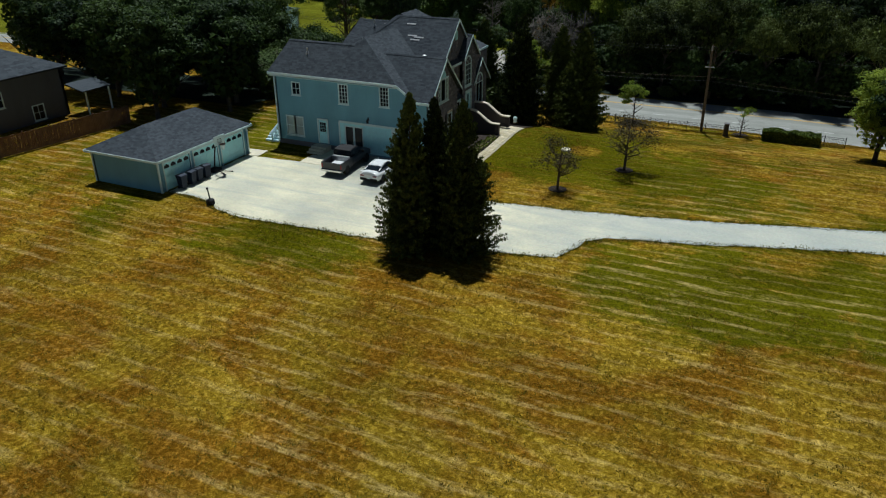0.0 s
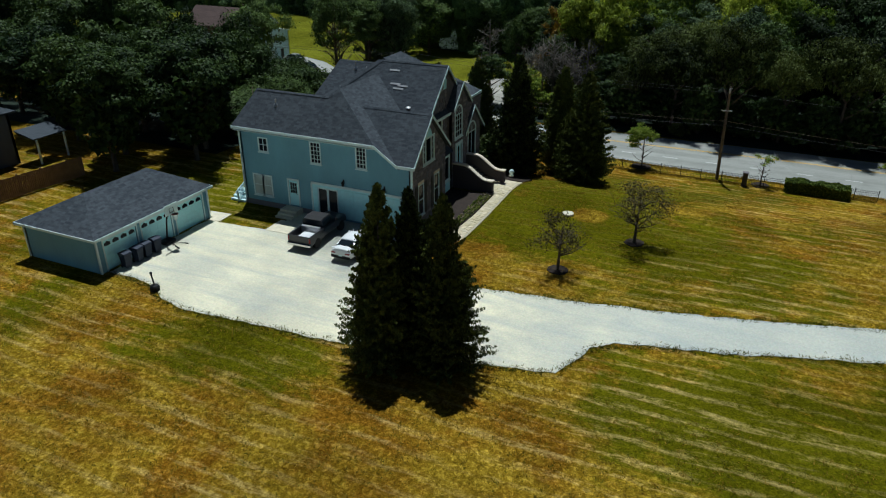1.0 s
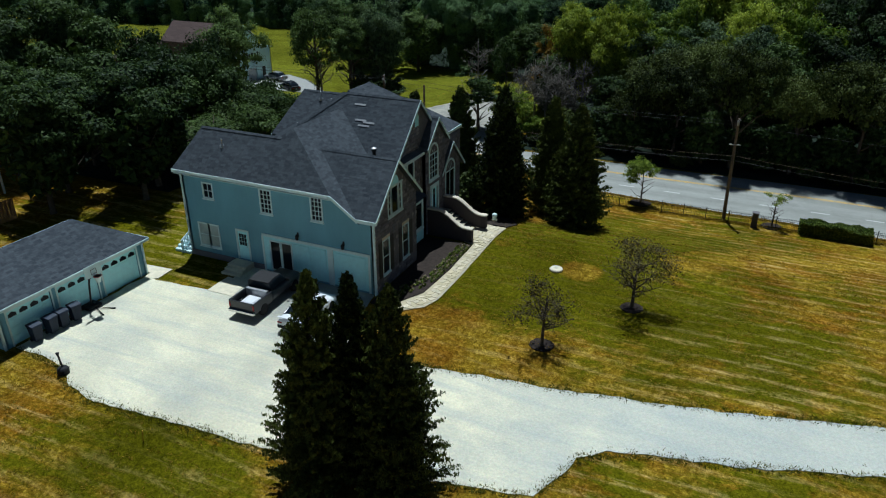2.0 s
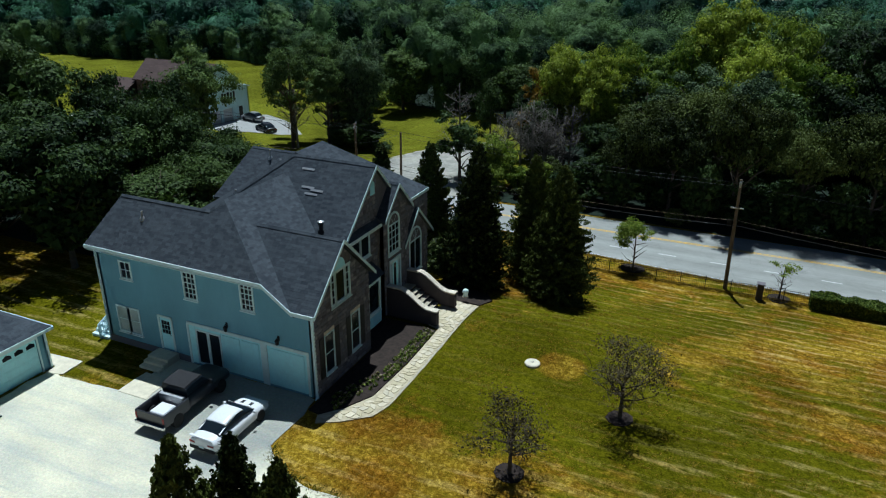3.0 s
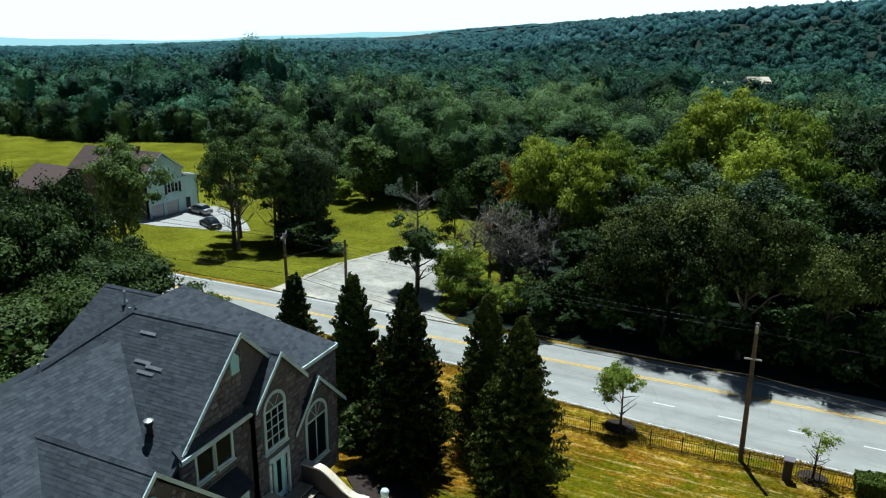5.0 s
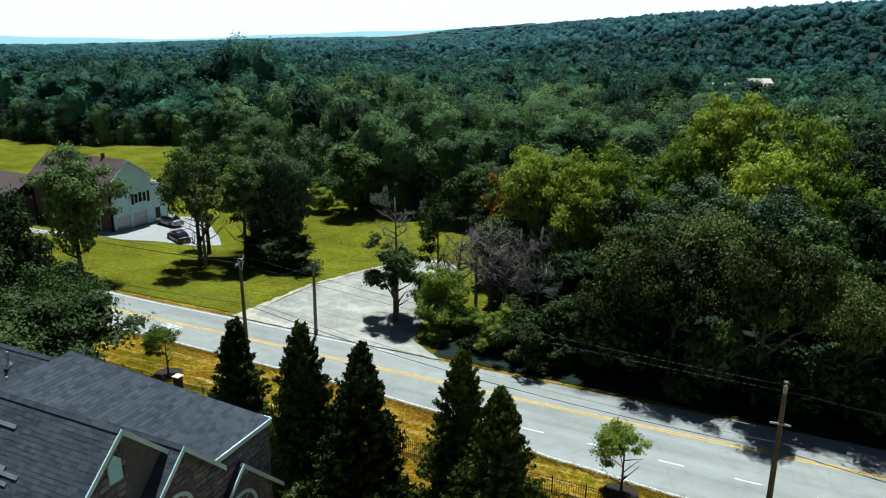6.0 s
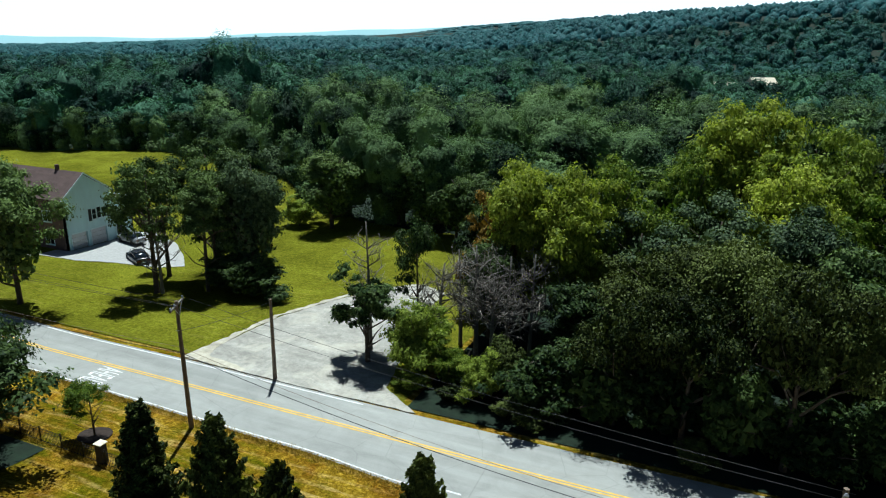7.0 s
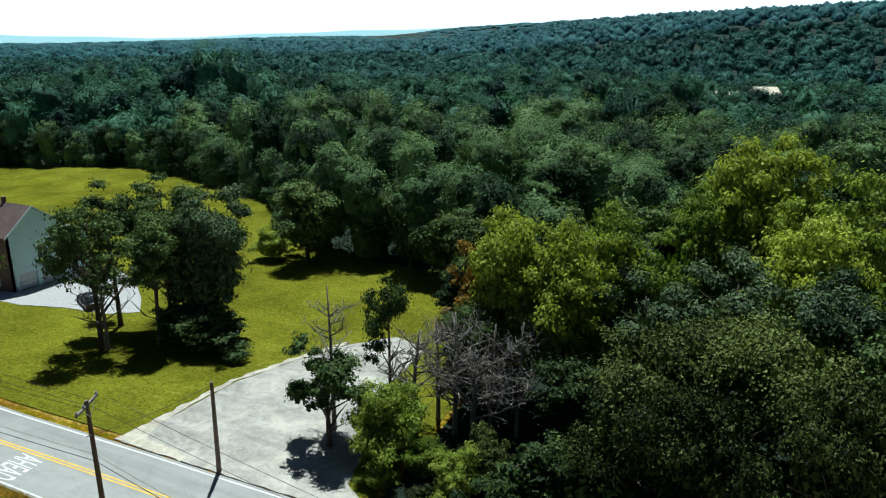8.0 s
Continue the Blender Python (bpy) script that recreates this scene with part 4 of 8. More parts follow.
for a, b, o in (((-15.75, 0, EAVE), (-3.15, 0, EAVE), (0, -1, 0)), ((-3.15, 0, EAVE), (-1.35, 0, 5.15), (0, -1, 0)), ((-1.35, 0, 5.2), (0, 0, 5.2), (0, -1, 0)), ((-15.75, 0, EAVE), (-15.75, 4.9, EAVE), (-1, 0, 0)),
                ((0, 0, 5.2), (-0.1, 3.3, 8.22), (1, 0, 0)), ((0, 6.35, 5.2), (-0.1, 3.3, 8.22), (1, 0, 0)), ((-1.75, 5.9, 6.55), (-1.75, 9.85, 10.35), (1, 0, 0)),
                ((-1.75, 13.1, 7.1), (-1.75, 9.85, 10.35), (1, 0, 0)), ((-1.25, 9.9, 6.8), (-1.25, 11.82, 8.75), (1, 0, 0)), ((-1.25, 13.75, 6.8), (-1.25, 11.82, 8.75), (1, 0, 0)),
                ((-1.45, 12.9, 4.0), (-1.45, 14.95, 6.1), (1, 0, 0)), ((-1.45, 17.35, 3.75), (-1.45, 14.95, 6.1), (1, 0, 0)), ((-1.75, 13.75, 6.88), (-1.75, 17.15, 6.88), (1, 0, 0)),
                ((-1.75, 17.15, 6.88), (-13.4, 17.15, 6.88), (0, 1, 0)), ((-1.62, 5.9, 6.6), (-1.62, 10.05, 6.6), (1, 0, 0)), ((-15.6, 10.8, 6.1), (-15.6, 17.5, 6.1), (-1, 0, 0))):
    one = Geo()
    board(one, a, b, 0.2, 0.05, o)
    part("fascia_board", one, TRIM, roof, "white fascia board")
part("soffit", Geo().box(-15.7, -3.2, 0.02, WY, 6.10, 6.14), TRIM, roof, "white soffit")

F, OUT = (1, 0, 0), (0, -1, 0)
for (s0, s1, z0, z1), c, r in zip(HOLES_FRONT[:4], (2, 2, 3, 3), (2, 2, 5, 5)):
    w = s1 - s0
    if w > 1.2:
        for k in range(2):
            window(house, (WX0 + s0 + k * w / 2, WY, z0), F, OUT, w / 2 - 0.04, z1 - z0, 1, 2, pane_mat=CURTAIN, frame=0.07)
    else:
        window(house, (WX0 + s0, WY, z0), F, OUT, w, z1 - z0, c, r, frame=0.06)
S = (0, 1, 0)
window(house, (WX1, WY + 0.95, 1.0), S, F, 0.9, 2.35, 1, 2, frame=0.035)
window(house, (WX1, WY + 3.65, 1.0), S, F, 0.9, 2.35, 1, 2, frame=0.035)
window(house, (WX1, WY + 1.85, 4.72), S, F, 0.36, 1.78, 1, 4)
window(house, (WX1, WY + 2.3, 4.72), S, F, 0.9, 1.78, 1, 1)
window(house, (WX1, WY + 3.29, 4.72), S, F, 0.36, 1.78, 1, 4)
window(house, (-2.0, 7.0, 4.85), S, F, 0.98, 1.6, 1, 1)
window(house, (-2.0, 8.1, 4.85), S, F, 0.98, 1.6, 1, 1)
window(house, (-1.55, 10.8, 4.2), S, F, 1.4, 1.9, 3, 4, arch=True, frame=0.12)
window(house, (-1.75, 14.15, 1.35), S, F, 1.7, 2.35, 2, 1, arch=True, frame=0.12)


# ---- trees ----
def unit(n, rng):
    v = rng.normal(size=(n, 3))
    return v / np.linalg.norm(v, axis=1)[:, None]


def leaf_quads(centres, normals, size, rng, jitter=0.7, aspect=0.7):
    """Small pointed leaf sprays at centres, facing about along normals. Returns vertices and three-cornered faces."""
    n = len(centres)
    nr = normals + jitter * unit(n, rng)
    nr /= np.linalg.norm(nr, axis=1)[:, None]
    a = np.cross(nr, unit(n, rng))
    a /= np.linalg.norm(a, axis=1)[:, None] + 1e-9
    b = np.cross(nr, a)
    s = size * rng.uniform(0.6, 1.4, (n, 1))
    k = rng.uniform(0.7, 1.2, (n, 1))
    c = centres
    v = np.stack([c - a * s * 1.25 * k, c + a * s * 0.6 - b * s * aspect * 1.15, c + a * s * 0.75 * k + b * s * aspect * 1.15], 1).reshape(-1, 3)
    f = (np.arange(n)[:, None] * 3 + np.arange(3)[None, :])
    return v, f


def quads_mesh(name, v, f, material):
    me = bpy.data.meshes.new(name)
    me.vertices.add(len(v))
    me.vertices.foreach_set("co", np.ascontiguousarray(v, dtype=np.float32).ravel())
    me.loops.add(len(f) * 3)
    me.loops.foreach_set("vertex_index", f.astype(np.int32).ravel())
    me.polygons.add(len(f))
    me.polygons.foreach_set("loop_start", np.arange(0, len(f) * 3, 3, dtype=np.int32))
    me.update(calc_edges=True)
    me.materials.append(material)
    return me


def crown_points(h, base, radius, clumps, per, rng, flat=0.7, small=1.0, belly=0.45, low=-0.85, full=False):
    """Points on many domed sprays, gathered in lobes that fill an uneven crown: where they sit and which way they face."""
    C, N = [], []
    mid = base + (h - base) * belly
    count = max(9, clumps // 8)
    lobes = unit(count, rng)
    lobes[:, 2] = np.where(lobes[:, 2] < -0.5, -lobes[:, 2], lobes[:, 2])
    far = rng.uniform(0.45, 0.92, count)
    wide = rng.uniform(0.20, 0.38, count)
    if full:
        far, wide = rng.uniform(0.4, 0.66, count), rng.uniform(0.32, 0.46, count)
    for k in range(clumps):
        b = int(rng.integers(0, count))
        d = lobes[b] * far[b] + unit(1, rng)[0] * wide[b] * rng.uniform(0.75, 1.0)
        d[2] = max(d[2], low)
        z = mid + d[2] * (h - mid if d[2] > 0 else (mid - base) * 1.1) * 1.02
        c = np.array([d[0] * radius, d[1] * radius, z])
        cr = radius * rng.uniform(0.09, 0.19) * small
        u = unit(per, rng)
        u[:, 2] = np.where(u[:, 2] < -0.25, -u[:, 2], u[:, 2])
        ragged = 1 + 0.25 * np.sin(u @ rng.uniform(-5, 5, 3) * 1.4 + k)
        p = c + u * cr * (rng.uniform(0.25, 1.25, per) * ragged)[:, None] * np.array([1.15, 1.15, flat])
        C.append(p)
        N.append(u + np.array([0, 0, 0.35]))
    return np.concatenate(C), np.concatenate(N)


def inner(centre, rx, rz, count, size, rng):
    """The shaded inside of a crown: loose leaves strewn through its body."""
    p = unit(count, rng) * rng.uniform(0.0, 1.0, (count, 1)) ** 0.4 * np.array([rx, rx, rz]) + np.array(centre)
    return leaf_quads(p, unit(count, rng), size, rng, 1.0, 0.9)


def limbs(g, h, base, radius, rng, trunk, sides=7, n=9, lean=0.0, twigs=0):
    """A tapered trunk with limbs; returns nothing, fills g."""
    bend = rng.uniform(-1, 1, 2) * 0.04 * h
    P = lambda t: Vector((bend[0] * t * t + lean * t * h, bend[1] * t * t, h * 0.86 * t))
    ts = [0, 0.03, 0.15, 0.35, 0.6, 0.82, 1.0]
    g.tube([P(t) - Vector((0, 0, 0.15 if t == 0 else 0)) for t in ts], [trunk * (1.5 if t == 0 else 1.15 - 1.0 * t) + 0.02 for t in ts], sides)
    for k in range(n):
        t = rng.uniform(max(0.12, base / h * 0.75), 0.85)
        p = P(t)
        az = k * 2.4 + rng.uniform(-0.5, 0.5)
        reach = radius * rng.uniform(0.6, 0.95) * (1.15 - 0.6 * t)
        d = Vector((math.cos(az), math.sin(az), 0))
        q = p + d * reach * 0.5 + Vector((0, 0, reach * rng.uniform(0.15, 0.45)))
        r = p + d * reach + Vector((0, 0, reach * rng.uniform(0.4, 0.9)))
        r0 = trunk * (0.55 - 0.35 * t) + 0.015
        g.tube([p, q, r], [r0, r0 * 0.6, r0 * 0.2], 5)
        for _ in range(twigs):
            a = p.lerp(q, rng.uniform(0.5, 1)) if rng.random() < 0.4 else q.lerp(r, rng.uniform(0, 1))
            e = a + Vector(unit(1, rng)[0]) * reach * rng.uniform(0.25, 0.55) + Vector((0, 0, 0.15 * reach))
            m = a.lerp(e, 0.5) + Vector(unit(1, rng)[0]) * reach * 0.06
            g.tube([a, m, e], [r0 * 0.3 + 0.008, r0 * 0.2 + 0.006, 0.005], 4)
            for _ in range(3):
                e2 = m.lerp(e, rng.uniform(0, 1))
                g.tube([e2, e2 + Vector(unit(1, rng)[0]) * reach * 0.2], [0.009, 0.004], 3)


def tree_meshes(seed, h, base, radius, material, clumps=46, per=90, leaf=0.2, trunk=0.22, n=9, twigs=0, bark=None, jitter=0.7, dense=False, small=1.0, belly=0.45, low=-0.85, full=False):
    rng = np.random.default_rng(seed)
    tg = Geo()
    limbs(tg, h, base, radius, rng, trunk, n=n, twigs=twigs)
    trunk_me = tg.mesh("trunk", bark or BARK, True)
    C, N = crown_points(h, base, radius, clumps, per, rng, small=small, belly=belly, low=low, full=full)
    v, f = leaf_quads(C, N, leaf, rng, jitter)
    if dense:
        cv, cf = inner((0, 0, base + (h - base) * 0.45), radius * 0.62, (h - base) * 0.38, 1500, leaf * 2.0, rng)
        v, f = np.concatenate([v, cv]), np.concatenate([f, cf + len(v)])
    return trunk_me, quads_mesh("crown", v, f, material)


def plant(name, meshes, x, y, scale, turn, label, category="tree", group="", z=None, stretch=1.0):
    t = thing(name, label, category, Matrix.LocRotScale((x, y, (land(x, y) if z is None else z) - 0.05), Euler((0, 0, turn)), (scale, scale, scale * stretch)), group)
    if meshes[0]:
        part("trunk", meshes[0], None, t)
    part("crown", meshes[1], None, t)
    return t


def spruce_meshes(seed, h, r, dens=1.0, leaf=0.105):
    """A dense, narrow evergreen: sprays that point up and outwards on a tapering, ragged cone."""
    rng = np.random.default_rng(seed)
    tg = Geo()
    tg.tube([(0, 0, -0.15), (0, 0, h * 0.4), (0, 0, h * 0.95)], [0.16, 0.1, 0.02], 7)
    n = int(430 * dens * h / 9)
    C, N = [], []
    for k in range(n):
        t = rng.uniform(0.0, 1.0) ** 1.15
        z = 0.1 + h * 0.97 * t
        az = rng.uniform(0, 2 * math.pi)
        prof = r * min(1.0, ((1 - t) / 0.76) ** 0.74) * (0.92 + 0.1 * math.sin(az * 2 + seed) + 0.10 * math.sin(az * 3 + z * 1.7 + seed) + 0.07 * math.sin(az * 7 + z * 5.3)) + 0.07
        if t < 0.1:
            prof *= 0.86 + t * 1.4
        d = np.array([math.cos(az), math.sin(az), 0.0])
        tip = d * prof * rng.uniform(0.74, 1.2) + np.array([0, 0, z + 0.5 * rng.uniform(0.2, 1)])
        root = d * prof * 0.35 + np.array([0, 0, z - 0.25])
        m = 52
        s = rng.uniform(0.1, 1, (m, 1)) ** 0.6
        w = 0.2 * (1.15 - s) * (0.6 + 0.5 * min(1, prof))
        p = root + (tip - root) * s + unit(m, rng) * w
        C.append(p)
        N.append(np.tile(d * 1.0 + np.array([0, 0, 0.25]), (m, 1)))
    for k in range(26):
        z = h * (0.93 + 0.07 * k / 26)
        p = np.array([[0, 0, z]]) + unit(12, rng) * 0.09 * (1.15 - k / 26)
        C.append(p)
        N.append(unit(12, rng))
    v, f = leaf_quads(np.concatenate(C), np.concatenate(N), leaf, rng, 0.8, 0.42)
    cv, cf = inner((0, 0, h * 0.34), r * 0.6, h * 0.33, 3000, leaf * 2.2, rng)
    v, f = np.concatenate([v, cv]), np.concatenate([f, cf + len(v)])
    return tg.mesh("trunk", BARK, True), quads_mesh("crown", v, f, NEEDLE)


EVERGREEN = "tall dark narrow evergreen, dense to the ground, "
sp = [spruce_meshes(11, 9.2, 2.45, 1.6), spruce_meshes(12, 9.2, 2.1, 1.4), spruce_meshes(13, 9.2, 2.75, 1.7), spruce_meshes(14, 9.2, 1.5, 1.0)]
for k, x, y, s, st in ((0, 5.35, -14.6, 0.86, 1.23), (1, 6.45, -13.4, 0.88, 1.15), (2, 8.45, -13.9, 0.78, 1.31)):
    plant("evergreen", sp[k], x, y, s, k * 1.3, EVERGREEN + "by the drive", "evergreen tree", "evergreens by the drive", stretch=st)
for k, x, y, top, s in ((3, -9.3, 24.0, 7.35, 1.45), (1, -4.4, 23.2, 8.35, 1.15), (0, 0.8, 20.2, 9.4, 1.18), (1, 3.9, 24.6, 8.0, 1.1), (2, 7.15, 20.8, 8.4, 1.04)):
    plant("evergreen", sp[k], x, y, s, x * 0.7, EVERGREEN + "beside the house", "evergreen tree", "evergreens beside the house", stretch=(top - land(x, y)) / 9.2 / s)

plant("corner_shrub", tree_meshes(58, 4.6, 0.2, 2.0, LEAF_D, 70, 110, 0.075, 0.09, jitter=0.5, dense=True), -1.4, 19.2, 1.0, 0.5, "loose feathery green shrub at the corner of the house", "shrub")
mid = [tree_meshes(80 + k, 11, 1.0, 4.4, LEAF_M, 46, 350, 0.115, jitter=0.5, dense=True, small=1.5) for k in range(2)]
rust = [tree_meshes(48, 8, 1.0, 3.4, LEAF_RUST, 90, 130, 0.10, jitter=0.45, dense=True)]
broad = [tree_meshes(20 + k, 11, 1.0, 4.4, LEAF_A, 46, 340, 0.13, jitter=0.5, dense=True, small=1.5) for k in range(3)]
maple = [tree_meshes(25 + k, 11, 1.0, 4.4, LEAF_SHADED, 44, 240, 0.14, jitter=0.5, small=1.5, dense=True, belly=0.6) for k in range(2)]
dusk = [tree_meshes(35 + k, 11, 1.0, 4.4, LEAF_DEEP_SHADE, 44, 240, 0.14, jitter=0.5, small=1.5, dense=True, belly=0.6) for k in range(2)]
shaded_low = [tree_meshes(28 + k, 7.0, 0.4, 4.6, LEAF_SHADED, 46, 280, 0.12, jitter=0.5, dense=True, small=1.5) for k in range(2)]
blue = [tree_meshes(30 + k, 11, 1.0, 4.2, LEAF_C, 48, 420, 0.11, jitter=0.5, dense=True, small=1.5) for k in range(2)]
light = [tree_meshes(40 + k, 10, 0.8, 4.6, LEAF_B, 140, 170, 0.105, jitter=0.45, dense=True, full=True) for k in range(3)]
yellow = [tree_meshes(46 + k, 10, 0.8, 4.6, LEAF_Y, 170, 170, 0.10, jitter=0.45, dense=True, full=True) for k in range(2)]
vine = [tree_meshes(50 + k, 9, 3.9, 4.8, LEAF_D, 38, 560, 0.092, jitter=0.85, dense=True, belly=0.5, low=-0.4, small=1.5) for k in range(3)]
scrub = [tree_meshes(95 + k, 6.0, 0.05, 3.6, LEAF_SHADED, 80, 90, 0.13, jitter=0.5, dense=True, belly=0.35) for k in range(2)]
sparse = [tree_meshes(60 + k, 10, 2.5, 3.4, LEAF_A, 90, 100, 0.11, twigs=3, n=14, small=1.5) for k in range(2)]
tall = [tree_meshes(65 + k, 13.5, 2.6, 4.0, LEAF_A, 70, 280, 0.115, jitter=0.5, n=14, small=1.4) for k in range(2)]
shrub = [tree_meshes(75, 3.6, 0.1, 2.6, LEAF_B, 110, 140, 0.065, 0.08, jitter=0.45, dense=True), tree_meshes(76, 3.0, 0.1, 2.2, LEAF_D, 110, 130, 0.065, 0.08, jitter=0.45, dense=True)]

lottree = tree_meshes(55, 8.8, 2.0, 3.2, LEAF_A, 100, 130, 0.13, 0.2, n=14, jitter=0.5, small=1.25)

# dark wood between the garage and the road
rng = np.random.default_rng(5)
DARK = "broad dense shade tree behind the yard, its leaves darkened"
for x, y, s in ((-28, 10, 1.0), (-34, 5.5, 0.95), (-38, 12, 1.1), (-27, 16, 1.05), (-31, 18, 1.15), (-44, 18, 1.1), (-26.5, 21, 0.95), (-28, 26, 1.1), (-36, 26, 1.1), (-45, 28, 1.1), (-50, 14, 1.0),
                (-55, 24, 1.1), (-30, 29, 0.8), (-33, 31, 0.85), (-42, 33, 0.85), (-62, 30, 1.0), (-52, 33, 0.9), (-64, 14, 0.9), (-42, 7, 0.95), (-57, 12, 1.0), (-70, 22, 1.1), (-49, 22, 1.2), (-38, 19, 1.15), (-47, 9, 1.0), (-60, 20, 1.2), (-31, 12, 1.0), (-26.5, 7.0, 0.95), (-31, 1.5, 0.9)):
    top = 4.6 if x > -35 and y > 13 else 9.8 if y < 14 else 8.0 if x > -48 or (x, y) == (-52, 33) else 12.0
    kind, tall_ = (shaded_low, 7.0) if top < 9 else (maple, 11.0)
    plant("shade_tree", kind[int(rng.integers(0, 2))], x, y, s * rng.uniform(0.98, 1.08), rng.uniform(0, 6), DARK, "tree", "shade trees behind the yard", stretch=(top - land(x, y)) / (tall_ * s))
plant("shade_tree", light[0], 35.2, 26.6, 0.95, 1.0, "broad light-green tree at the lawn's edge", "tree", "trees at the lawn's edge")
plant("shade_tree", broad[0], 37.5, 24.0, 0.8, 2.0, "dark leafy tree at the lawn's edge", "tree", "trees at the lawn's edge")


# ---- woods across the road ----
NEARWOOD = "leafy tree at the edge of the woods across the road"
TEXT = (NEARWOOD, "rounded light-green tree beside the lot", "low leafy shrub beside the road", "tall tree on the far lawn, with a bare lower trunk")
GROUPS = ("trees across the road", "trees beside the lot", "shrubs beside the road", "trees on the far lawn")
HEIGHT = {"broad": 11.0, "blue": 11.0, "light": 10.0, "vine": 9.0, "sparse": 10.0, "tall": 13.5, "shrub": 3.3, "maple": 11.0, "dusk": 11.0, "lottree": 8.8, "verge": 3.0, "yellow": 10.0, "mid": 11.0, "scrub": 6.0, "rust": 8.0}
KINDS = {"broad": broad, "blue": blue, "light": light, "vine": vine, "sparse": sparse, "tall": tall, "shrub": shrub, "maple": maple, "dusk": dusk, "lottree": [lottree], "verge": [shrub[1]], "yellow": yellow, "mid": mid, "scrub": scrub, "rust": rust}
